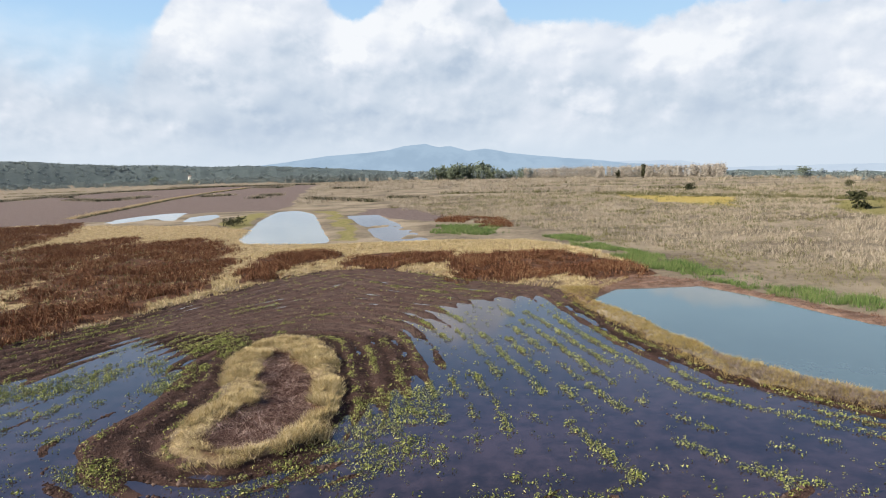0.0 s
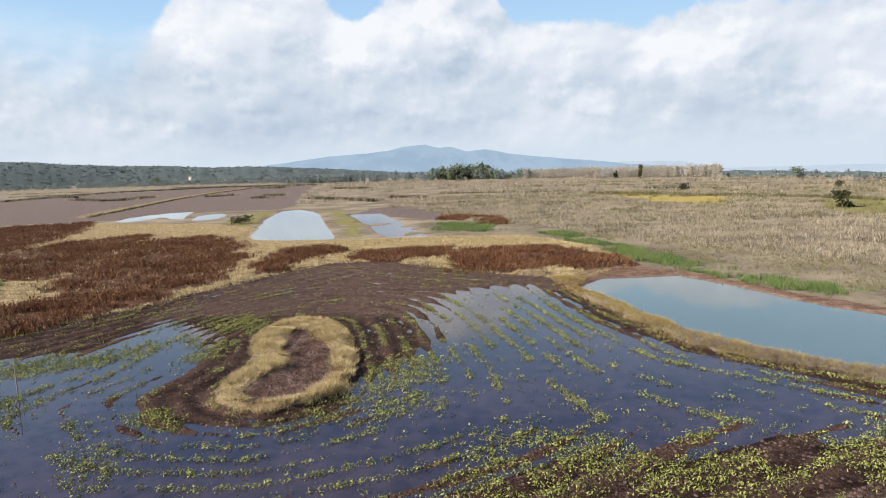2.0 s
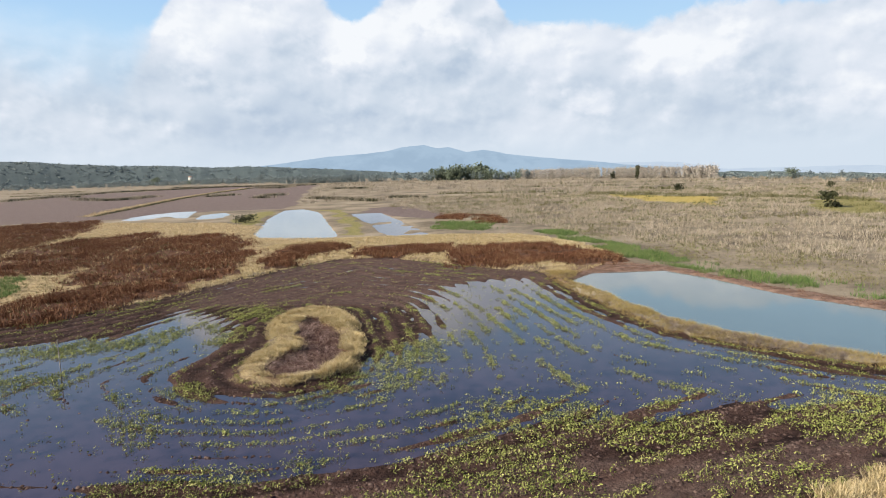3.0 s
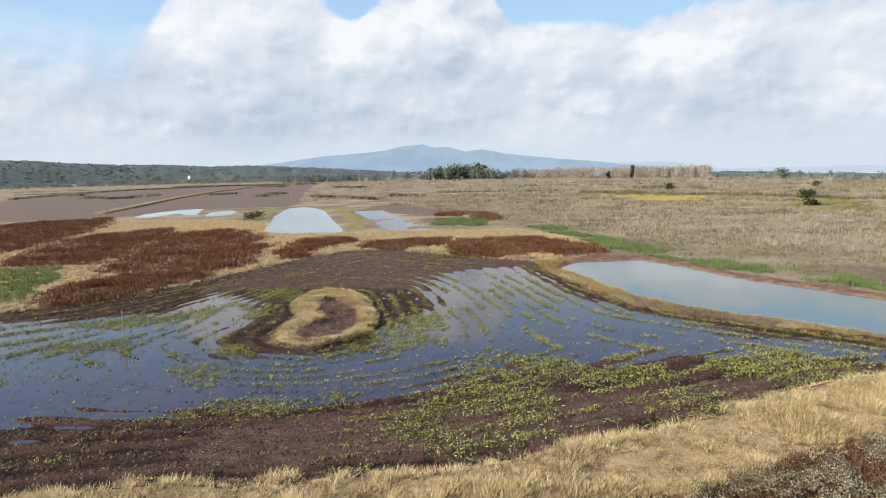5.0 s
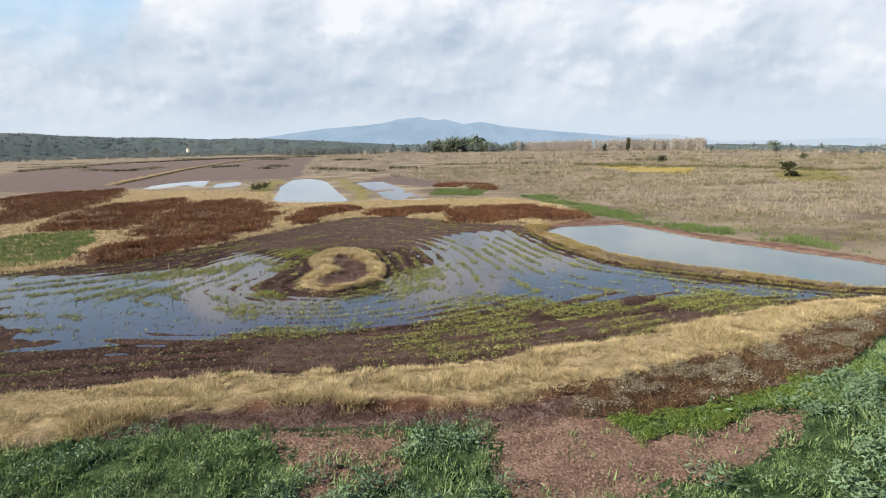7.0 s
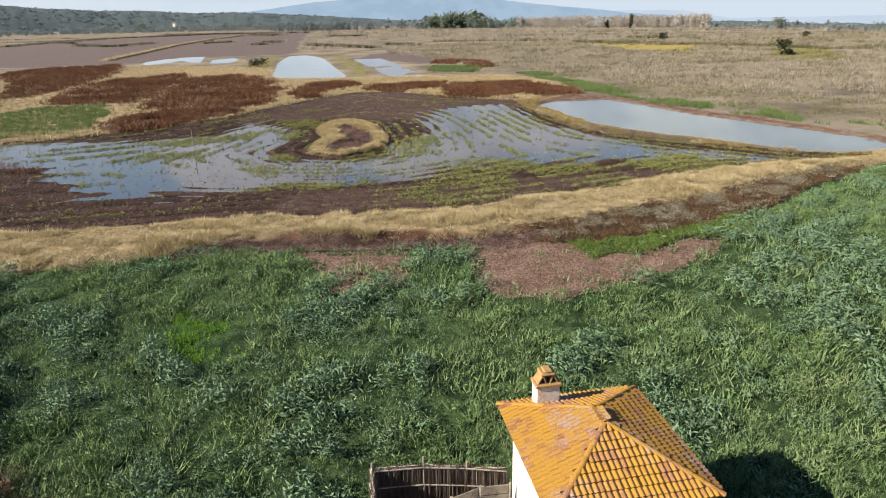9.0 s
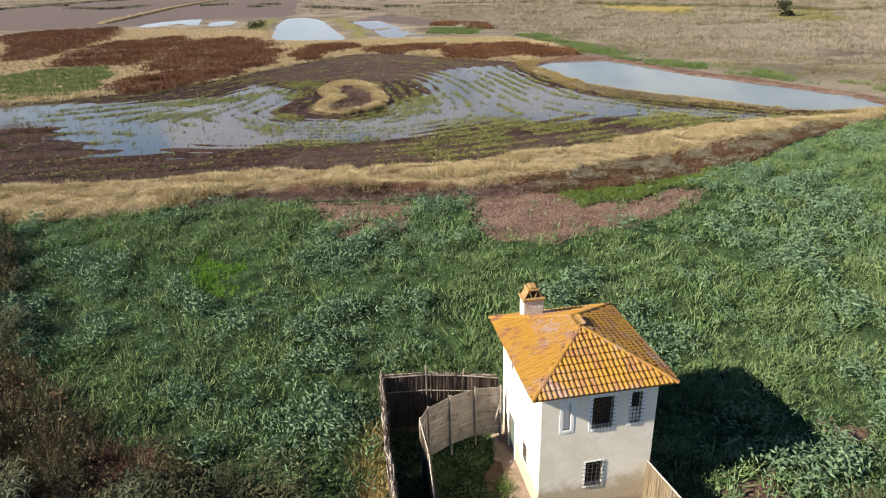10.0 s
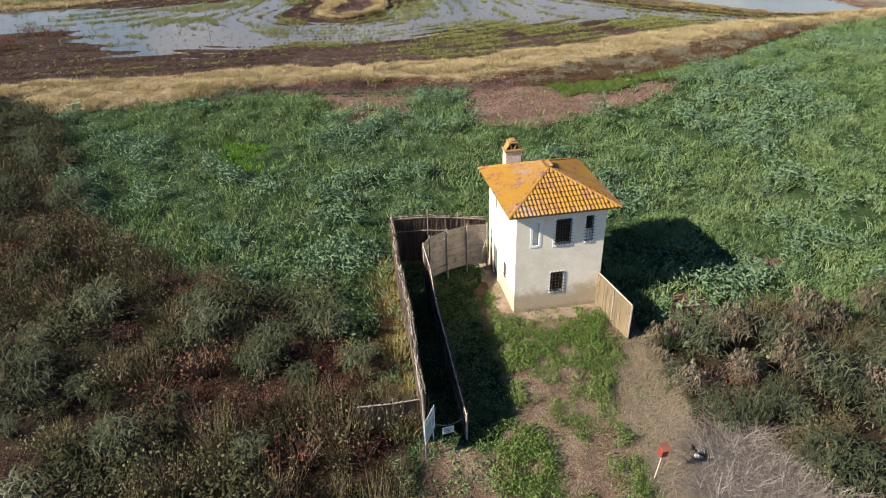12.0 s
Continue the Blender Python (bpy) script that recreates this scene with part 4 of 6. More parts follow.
tree("bush", 345, 1450, 9, 14, TREE_LEAF, "wide dark bush at the edge of the plain", 40)

# white farmhouse far off on the hillside
WHITE_WALL = surface("white plaster", (0.62, 0.59, 0.53), (0.74, 0.72, 0.67), 0.9, 14, 0.9, 0.25, 0.01)
TILE_FAR = surface("far roof tile", (0.22, 0.11, 0.07), (0.30, 0.16, 0.10), 1, 6)


def farmhouse(column, dist, over_eye, w, h, label):
    x, y = at_bearing(column, dist)
    ob = thing("farmhouse", pose(x, y, over_eye), label, "house")
    bm = bmesh.new()
    box(bm, (-w / 2, -5, -25), (w / 2, 5, h), 0.1)
    part("wall", bm, WHITE_WALL, ob)
    bm = bmesh.new()
    v = [bm.verts.new(p) for p in [(-w / 2 - 1, -6, h), (w / 2 + 1, -6, h), (w / 2 + 1, 6, h), (-w / 2 - 1, 6, h), (-w / 2 - 1, 0, h + 1.6), (w / 2 + 1, 0, h + 1.6)]]
    for f in ((0, 1, 5, 4), (2, 3, 4, 5), (0, 4, 3), (1, 2, 5), (3, 2, 1, 0)):
        bm.faces.new([v[k] for k in f])
    part("roof", bm, TILE_FAR, ob)


farmhouse(345, 2120, 15, 7, 0.8, "small white farmhouse among the hill woods")


# ---- vegetation ----
def thinned(x, y, size, seed, lo, hi):
    """Drop plants where a patchy noise is low."""
    k = blend(fractal(x, y, size, seed), lo, hi) > np.random.default_rng(seed).uniform(0, 1, len(x))
    return x[k], y[k]


straw_kinds = [blades(13, 0.50, 0.30, 0.042, 0.75, 60 + k, 1) for k in range(6)]
far_straw = [blades(12, 0.8, 0.34, 0.055, 0.7, 60 + k, 1) for k in range(6)]
x, y = spread_over(NEAR_STRAW, 26000, 0.6, 3.0, -0.2, 71)
k = seen_wedge(x, y)
x, y = thinned(x[k], y[k], 2.4, 73, 0.26, 0.46)
scatter("dry_grass", x, y, straw_kinds, 0.4 + 1.05 * blend(fractal(x, y, 2.2, 75, 3), 0.3, 0.75), STRAW, "tall pale dry grass along the near bank", "grass", 0.25)
x, y = spread_over(LEFT_STRAW, 9000, 1.2, 5.0, -0.6, 77)
big_straw = [blades(8, 0.85, 0.6, 0.14, 0.5, 80 + k, 1) for k in range(5)]
k = np.max([inside(p, x, y, 3.2, 5) for p in BROWNS], axis=0) < -1.8
x, y = x[k], y[k]
scatter("dry_grass", x, y, big_straw, 0.35 + 0.65 * fractal(x, y, 5, 79), STRAW, "pale dry grass along the far banks of the field", "grass", 0.25)
x, y = spread_over(ISLAND, 7600, 0.7, 2.5, -0.3, 81)
k = inside(ISLAND_CORE, x, y, 1.2, 3.0) < -0.1
x, y = thinned(x[k], y[k], 1.6, 88, 0.28, 0.46)
scatter("dry_grass", x, y, far_straw, 0.25 + 0.7 * blend(fractal(x, y, 1.8, 82, 3), 0.25, 0.75), STRAW_GOLD, "dry grass ringing the little island in the mud", "grass", 0.25)
x, y = spread_over(ISLAND_CORE, 2300, 0.6, 3.0, -0.3, 83)
flat_stalks = [blades(7, 0.75, 0.4, 0.055, 2.6, 90 + k, 1) for k in range(4)]
DRY_STALK = foliage("flattened dry stalks", [(0.022, 0.010, 0.008), (0.07, 0.034, 0.028), (0.20, 0.125, 0.105), (0.62, 0.48, 0.42)], 0.05, 0.6)
scatter("fallen_stalks", x, y, flat_stalks, 1.0, DRY_STALK, "flattened purple brown dead stalks on the island", "dead plants", 0.3)
x, y = spread_over(POND_SHORE, 2600, 1.0, 4, -0.5, 184)
k = inside(POND_R, x, y) < -0.8
scatter("shore_weeds", x[k], y[k], [blades(7, 0.4, 0.4, 0.06, 1.2, 187 + q, 1) for q in range(4)], 0.9, RUST, "low red brown weeds on the muddy pond shore", "weeds", 0.3)
x, y = spread_over(RIGHT_BANK, 5200, 0.4, 2.5, -0.2, 84)
mixed = foliage("bank weeds", [(0.15, 0.12, 0.035), (0.38, 0.29, 0.10), (0.50, 0.40, 0.17), (0.26, 0.17, 0.09), (0.20, 0.20, 0.055)], 0.2, 0.25)
scatter("bank_grass", x, y, far_straw, 0.3 + 0.55 * fractal(x, y, 3, 85), mixed, "ochre and olive weeds on the bank beside the pond", "grass", 0.25)
x, y = spread_over([(20, 97), (22, 92), (27, 87), (33, 81), (31, 80), (25, 85.5), (20, 91.5)], 700, 0.3, 2, 0, 86)
GREY_WEED = foliage("grey brown weeds", [(0.13, 0.09, 0.075), (0.24, 0.19, 0.165), (0.33, 0.28, 0.25)], 0.1, 0.3)
scatter("bank_weeds", x, y, far_straw, 0.6, GREY_WEED, "grey brown dry weeds on the bank beside the pond", "weeds", 0.25)

rust_kinds = [merged(leaves(3, 0.5, 0.75, 0.26, 105 + k, 0.3, 0.1), blades(6, 1.05, 0.5, 0.11, 0.4, 100 + k, 1)) for k in range(5)]
xs, ys = [], []
for q, (poly, count) in enumerate(zip(BROWNS, (1900, 3800, 3300, 4600, 1200, 900, 2400))):
    a, b = spread_over(poly, int(count * 1.5), 3.2, 5, -5.0, 110 + q)
    ok = inside(poly, a, b, 3.2, 5) + np.random.default_rng(q).normal(0, 1.7, len(a)) > -1.2
    a, b = a[ok], b[ok]
    xs.append(a), ys.append(b)
x, y = np.concatenate(xs), np.concatenate(ys)
x, y = thinned(x, y, 5, 119, 0.30, 0.56)
scatter("dry_dock", x, y, rust_kinds, 0.75 + 0.55 * fractal(x, y, 4, 118), RUST, "dense rusty brown dry dock weeds in broad stands", "weeds", 0.2)
x, y = spread_over([(-110, 92), (-64, 100), (-46, 140), (-44, 166), (-53, 180), (-42, 195), (-70, 235), (-100, 262), (-190, 290), (-190, 150)], 14000, 2, 6, 0, 121)
k = (np.max([inside(p, x, y, 3.2, 5) for p in BROWNS + [GREEN_LEFT]], axis=0) + np.random.default_rng(6).normal(0, 1.5, len(x)) < -1.2) | (np.random.default_rng(5).uniform(0, 1, len(x)) < 0.14)
scatter("dry_grass", x[k], y[k], big_straw, 0.4 + 0.5 * fractal(x[k], y[k], 6, 122), STRAW_FAR, "pale dry grass between the rusty weeds", "grass", 0.25)
x, y = spread_over(GREEN_LEFT, 3500, 3, 6, 0, 124)
scatter("olive_weeds", *spread_over([(-108, 100), (-76, 99), (-60, 102), (-50, 128), (-48, 160), (-90, 200), (-150, 230), (-165, 180)], 3200, 2, 6, 0, 123), big_straw, 0.55,
        foliage("olive weeds", [(0.09, 0.085, 0.03), (0.16, 0.15, 0.06), (0.25, 0.22, 0.11)], 0.1, 0.1), "olive weeds growing through the dry dock", "weeds", 0.2)
scatter("green_weeds", x, y, big_straw, 0.75, REED_GREEN, "fresh green weeds beyond the flooded field", "weeds", 0.2)

# red brown dead weeds and pale seed heads under the near bank
FLOWER_WEED = foliage("dark dead weeds", [(0.05, 0.03, 0.018), (0.10, 0.058, 0.034), (0.17, 0.105, 0.06), (0.30, 0.22, 0.125)], 0.08, 0.5)
x, y = spread_over(RED_WEED, 5200, 0.4, 2.0, 0.0, 125)
scatter("fallen_stalks", x, y, flat_stalks, 0.8, DRY_STALK, "red brown dead stalks lying under the bank", "dead plants", 0.3)
x, y = spread_over(FLOWER_BAND, 3600, 0.9, 2.0, 0.0, 126)
scatter("dry_dock", x, y, [merged(leaves(9, 0.35, 0.5, 0.13, 134 + k, 0.4, 0.1), blades(4, 0.7, 0.3, 0.05, 0.8, 130 + k, 1)) for k in range(4)], 0.5 + 0.7 * fractal(x, y, 2, 127), FLOWER_WEED,
        "rusty dead weeds below the bank of dry grass", "weeds", 0.2)
x, y = spread_over(FLOWER_BAND, 5200, 0.8, 2.0, 0.1, 128)
x, y = thinned(x, y, 1.4, 129, 0.50, 0.64)
scatter("seed_heads", x, y, [leaves(9, 0.34, 0.72, 0.12, 140 + k, 0.6, 0.4) for k in range(4)], 1.0, FLOWER, "woolly white seed heads among dead weeds", "weeds")
x, y = spread_over(IVY, 3400, 1.6, 2.5, 0.0, 131)
x, y = thinned(x, y, 3.5, 132, 0.25, 0.45)
scatter("creeper", x, y, [leaves(12, 0.32, 0.42, 0.125, 150 + k, 0.4) for k in range(4)], 0.9, IVY_LEAF, "bright green creeping plants beside bare soil", "plants")

# weeds on the flooded field, along the furrows
r = np.random.default_rng(200)
n = 450000
x, y = r.uniform(-75, 52, n), r.uniform(38, 150, n)
k = seen_wedge(x, y) & (inside(FIELD, x, y) > 0.4)
x, y = x[k], y[k]
rows = field_rows(x, y)
crest_of = row_crest(rows)
stretch = 0.40 * value_noise(np.round(rows) * 37.0, row_run(x, y) / 5.0, 1.0, 201) + 0.60 * fractal(x, y, 1.8, 203, 3)
patchy = fractal(x, y, 13, 205)
want = np.max([blend(inside(p, x, y, 2.0, 4), -2.5, 1.5) for p in WEEDY], axis=0)
dry_top = blend(y, 106, 122) * 0.13 + blend(50.5 - y - 0.35 * np.minimum(x, 20) + 8, 0, 3) * 0.12
chance = blend(stretch + 0.35 * (patchy - 0.5) + 0.17 * want + 0.05 * blend(x, -12, -6) - dry_top, 0.44, 0.63)
chance = chance * np.maximum(blend(crest_of, -0.3, 0.6), 0.75 * want) * 0.70 + 0.014
k = (r.uniform(0, 1, len(x)) < chance) & (inside(ISLAND, x, y) < 0.0)
x, y = x[k], y[k]
top = np.maximum(ground_height(x, y), -0.03)
weed_kinds = [leaves(6, 0.23, 0.2, 0.135, 210 + k, 0.4, 0.1, 0.22) for k in range(6)]
scatter("field_weeds", x, y, weed_kinds, r.uniform(0.4, 1.45, len(x)) ** 1.2, WEED, "low yellow green weeds growing in rows in mud and water", "weeds", 0.1, 0.0, top)
# clods and stubble standing out of the mud
def clod(seed):
    """A broken lump of earth: vertices and triangles."""
    q = np.random.default_rng(seed)
    ring = [(math.cos(a) * q.uniform(0.7, 1.2), math.sin(a) * q.uniform(0.7, 1.2), q.uniform(-0.1, 0.25)) for a in np.arange(5) * 2 * math.pi / 5]
    tip = (q.normal(0, 0.25), q.normal(0, 0.25), q.uniform(0.55, 0.9))
    return np.array(ring + [tip]), np.array([(k, (k + 1) % 5, 5) for k in range(5)])


n = 170000
x, y = r.uniform(-60, 50, n), r.uniform(40, 135, n)
k = seen_wedge(x, y) & (inside(FIELD, x, y) > 0.2) & (inside(ISLAND, x, y) < 0)
x, y = x[k], y[k]
crest_of = row_crest(field_rows(x, y))
k = r.uniform(0, 1, len(x)) < (0.25 + 0.75 * blend(crest_of, -0.2, 0.7)) * blend(ground_height(x, y), -0.03, 0.03) * np.where(y < 72, 1.0, 0.45)
x, y = x[k][:17000], y[k][:17000]
CLOD = foliage("clods and stubble", [(0.025, 0.014, 0.012), (0.055, 0.034, 0.029), (0.10, 0.067, 0.057), (0.15, 0.108, 0.092)], 0.0, 0.3)
scatter("clods", x, y, [clod(230 + k) for k in range(6)], r.uniform(0.06, 0.17, len(x)), CLOD, "broken clods of wet mud along the furrows", "mud", 0.1, -0.01)

# reed bed on the right, green reeds by the pond
REED_BED = [(20, 215), (34, 186), (44, 166), (55, 148), (68, 130), (84, 112), (140, 100), (330, 300), (330, 420), (-40, 420), (-45, 345), (-5, 262), (10, 225)]
x, y = spread_over([(22, 205), (31, 172), (37, 150), (44, 130), (54, 113), (66, 92), (140, 90), (140, 100), (84, 112), (68, 130), (55, 148), (44, 166), (34, 186)], 4200, 3, 8, -1.5, 239)
x, y = thinned(x, y, 9, 240, 0.25, 0.6)
scatter("marsh_weeds", x, y, big_straw, 0.35 + 0.5 * fractal(x, y, 5, 238), foliage("marsh weeds", [(0.11, 0.085, 0.06), (0.20, 0.17, 0.10), (0.27, 0.25, 0.12), (0.19, 0.22, 0.08)], 0.2, 0.12),
        "low olive and brown marsh weeds behind the pond", "weeds", 0.2)
x, y = spread_over(REED_BED, 46000, 3, 10, -3.5, 241)
near = r.uniform(0, 1, len(x)) < np.clip(150 / np.hypot(x, y - 20), 0.28, 1)
x, y = x[near], y[near]
k = seen_wedge(x, y) & (np.max([inside(p, x, y, 3, 10) for p in (YELLOW_R, LAWN_R, GREEN_R)], axis=0) < 0)
x, y = thinned(x[k], y[k], 11, 243, 0.22, 0.52)
reed_kinds = [blades(10, 1.15, 0.8, 0.115, 0.35, 250 + k, 1) for k in range(6)]
far_size = 0.35 + 0.6 * fractal(x, y, 6, 245) + np.hypot(x, y - 20) / 600
scatter("reed_bed", x, y, reed_kinds, far_size, REED, "wide bed of dry grey brown reeds", "reeds", 0.2)
x, y = spread_over(REED_BED, 12000, 3, 10, -2, 247)
k = (fractal(x, y, 12, 248) > 0.52) & seen_wedge(x, y)
scatter("reed_bed", x[k], y[k], reed_kinds, 0.45 + np.hypot(x[k], y[k]) / 450, foliage("olive reed", [(0.10, 0.10, 0.035), (0.16, 0.15, 0.06), (0.2, 0.19, 0.09)], 0.2, 0.1),
        "olive green tufts among the dry reeds", "reeds", 0.2)
x, y = spread_over(REEDS_GREEN, 5200, 3.0, 7, -0.5, 251)
x, y = thinned(x, y, 9, 252, 0.33, 0.5)
scatter("green_reeds", x, y, [blades(8, 1.2, 0.5, 0.11, 0.3, 260 + k, 1) for k in range(5)], 0.5 + 0.4 * fractal(x, y, 4, 253), REED_GREEN,
        "fresh green reeds behind the pond", "reeds", 0.15)
x, y = spread_over(GREEN_R, 1200, 7, 12, -1, 254)
x, y = thinned(x, y, 6, 256, 0.35, 0.6)
scatter("green_reeds", x, y, [blades(8, 1.2, 0.7, 0.12, 0.35, 260 + k) for k in range(5)], 0.8, REED_GREEN, "patch of green reeds beyond the bank", "reeds", 0.15)
x, y = spread_over(RUST_R, 1500, 9, 14, -2, 255)
x, y = thinned(x, y, 7, 258, 0.3, 0.6)
scatter("dry_dock", x, y, rust_kinds, 1.2, RUST, "patch of rusty dead weeds in the reeds", "weeds", 0.2)
# stands of reed left between the ploughed plots, each with a dark bank before it; a dike with a dark shaded side
HEDGES = [((-362, 584), (-310, 540), (-296, 543), (-301, 600)), ((-233, 560), (-216, 580)), ((-170, 502), (-159, 497)), ((-177, 543), (-161, 542)),
          ((-117, 462), (-89, 432), (-61, 397)), ((-59, 440), (-34, 418)), ((-475, 1000), (-356, 936), (-224, 897)), ((-440, 683), (-414, 667)),
          ((-282, 821), (-241, 783), (-246, 850)), ((-151, 682), (-113, 663)), ((-440, 600), (-460, 708), (-468, 830), (-358, 963))]
DIKE = ((-191, 324), (-210, 398), (-243, 522), (-274, 681), (-294, 831))


def along_line(points, per_metre, wide):
    xs, ys = [], []
    for (ax, ay), (bx, by) in zip(points, points[1:]):
        c = int(math.hypot(bx - ax, by - ay) * per_metre)
        q = r.uniform(0, 1, c)
        xs.append(ax + (bx - ax) * q + r.normal(0, wide, c)), ys.append(ay + (by - ay) * q + r.normal(0, wide, c))
    return np.concatenate(xs), np.concatenate(ys)


xs, ys = zip(*[along_line(h, 3.0, 3.6) for h in HEDGES])
x, y = np.concatenate(xs), np.concatenate(ys)
scatter("tussocks", x, y, reed_kinds, r.uniform(2.0, 3.0, len(x)), REED, "long low stands of reed left between ploughed plots", "reeds", 0.2)
xs, ys = zip(*[along_line(h, 2.4, 0.8) for h in HEDGES])
x, y = np.concatenate(xs), np.concatenate(ys)
off = np.hypot(x, y)
scatter("tussocks", x - 6 * x / off, y - 6 * y / off, rust_kinds, 2.3, BRAMBLE, "dark scrub on the bank before the reed stands", "scrub", 0.2)
x, y = along_line(DIKE, 1.4, 1.6)
scatter("dike_grass", x, y, reed_kinds, r.uniform(1.0, 1.7, len(x)), STRAW_FAR, "pale grass along the dike between plots", "grass", 0.2)
# dark plants added on the side away from the sun, for the dike's shade
x, y = along_line(DIKE, 1.4, 0.7)
scatter("dike_scrub", x + 4.5, y, rust_kinds, 1.3, BRAMBLE, "dark plants standing for the shaded side of the dike", "scrub", 0.2)

# rough growth over the far plain
n = 9000
x, y = r.uniform(-420, 420, n), r.uniform(380, 1000, n)
k = seen_wedge(x, y) & (inside(PLOUGH, x, y) < -5) & (fractal(x, y * 2.5, 60, 257) > 0.46)
scatter("far_reeds", x[k], y[k], reed_kinds, r.uniform(1.6, 3.2, k.sum()), REED, "dry reeds reaching over the far plain", "reeds", 0.2)
LINES = [(-690, 930, -566, 926), (-560, 760, -480, 800), (62, 408, 97, 369), (97, 369, 130, 320), (130, 320, 151, 290), (106, 458, 140, 408), (90, 470, 260, 420), (20, 560, 180, 500), (-30, 470, 60, 440), (60, 620, 250, 560), (150, 280, 230, 262)]
xs, ys = [], []
for ax, ay, bx, by in LINES:
    s = r.uniform(0, 1, 130)
    xs.append(ax + (bx - ax) * s + r.normal(0, 1.5, 130)), ys.append(ay + (by - ay) * s + r.normal(0, 1.5, 130))
x, y = np.concatenate(xs), np.concatenate(ys)
scatter("ditch_scrub", x, y, reed_kinds, r.uniform(1.0, 2.3, len(x)), foliage("ditch scrub", [(0.08, 0.085, 0.035), (0.13, 0.13, 0.055), (0.19, 0.17, 0.085)], 0.1, 0.05),
        "dark olive scrub along ditches in the reeds", "scrub", 0.2)

# green meadow round the house
TURF = [(-110, 27), (-42, 32.5), (-30, 34), (-24, 36.4), (-20, 37.4), (-8, 37.4), (2, 38), (10, 36.5), (13.7, 37), (20, 40.5), (27, 44.5), (36, 53.5),
        (48, 63), (62, 69), (75, 72), (90, 60), (80, 20), (40, -20), (30, -30), (-25, -30), (-60, 0), (-110, 20)]
HOUSE_YARD = [(-2.6, 9.4), (9.2, 10.5), (10.5, 1.5), (12.5, -3.2), (15.4, -4.6), (15.6, -25), (-2, -25), (0.2, -5)]
n = 190000
x, y = r.uniform(-62, 72, n), r.uniform(-26, 68, n)
k = seen_wedge(x, y) & (inside(TURF, x, y, 0.8, 3) > 0) & (inside(HOUSE_YARD, x, y) < 0)
k &= np.maximum(inside(THICKET_L, x, y, 1.2, 3), inside(THICKET_R, x, y, 1.2, 3)) < 0.4
bare = np.maximum(np.max([inside(p, x, y, 1.2, 4) for p in SOIL[:3]], axis=0), np.minimum(inside(SOIL[3], x, y, 1.2, 4), -0.15))
k &= r.uniform(0, 1, n) < 1.0 - 0.95 * blend(bare + 1.4 * (fractal(x, y, 1.6, 269) - 0.5), -1.1, 0.7)
x, y = x[k], y[k]
herb = fractal(x, y, 7, 271)
fresh = (inside([(-19, 25.2), (-17.9, 27.3), (-13.6, 26), (-11.9, 21.7), (-13.1, 20.6), (-16.5, 21.8)], x, y, 1.5, 3) > 0)
sparse = fractal(x, y, 4.5, 273) + 0.12 * blend(y, 29, 36) * (x < 4)
keep = ((sparse < 0.66) | (r.uniform(0, 1, len(x)) < 0.35)) & ((fractal(x, y, 1.9, 279) > 0.42) | (r.uniform(0, 1, len(x)) < 0.22))
x, y, herb, fresh = x[keep], y[keep], herb[keep], fresh[keep]
is_herb = (herb + r.normal(0, 0.05, len(x)) > 0.52) & ~fresh & (r.uniform(0, 1, len(x)) < 0.55)
grass_kinds = [merged(blades(7, 0.55, 0.28, 0.058, 0.55, 280 + k, 1), leaves(7, 0.32, 0.46, 0.17, 380 + k, 0.2, 0.1, 0.13)) for k in range(6)]
thin_grass = [merged(blades(6, 0.55, 0.34, 0.07, 0.5, 286 + k, 1), leaves(5, 0.36, 0.42, 0.18, 386 + k, 0.2, 0.1, 0.14)) for k in range(6)]
herb_kinds = [leaves(12, 0.34, 0.85, 0.21, 290 + k, 0.25, 0.1, 0.16) for k in range(6)]
g = ~is_herb & ~fresh
for far_off, kinds in ((False, grass_kinds), (True, thin_grass)):
    q = g & ((y > 17) == far_off)
    scatter("meadow_grass", x[q], y[q], kinds, 0.40 + 1.15 * blend(fractal(x[q], y[q], 2.0, 275, 3), 0.25, 0.75), MEADOW, "thick green meadow grass round the house", "grass", 0.3)
scatter("fresh_grass", x[fresh], y[fresh], grass_kinds, 0.7, MEADOW_BRIGHT, "patch of bright fresh green grass in the meadow", "grass", 0.2)
h = np.where(is_herb)[0]
scatter("meadow_herbs", x[h], y[h], herb_kinds, 0.35 + 1.25 * blend(fractal(x[h], y[h], 2.2, 277, 3), 0.25, 0.75), HERB, "leafy grey green herbs growing through the meadow", "herbs", 0.15)
# dry stalks strewn over bare soil, weeds in the yard
xs, ys = zip(*[spread_over(p, 4200 if q == 0 else (1500 if q == 3 else 60), 0.6, 3, -0.5, 300 + q) for q, p in enumerate(SOIL)])
x, y = np.concatenate(xs), np.concatenate(ys)
scatter("clods", x, y, [clod(310 + k) for k in range(6)], np.random.default_rng(309).uniform(0.05, 0.15, len(x)),
        foliage("dry clods", [(0.08, 0.047, 0.035), (0.165, 0.106, 0.081), (0.28, 0.192, 0.148)], 0.0, 0.4), "crumbled dry clods on bare reddish soil", "soil", 0.1, -0.02)
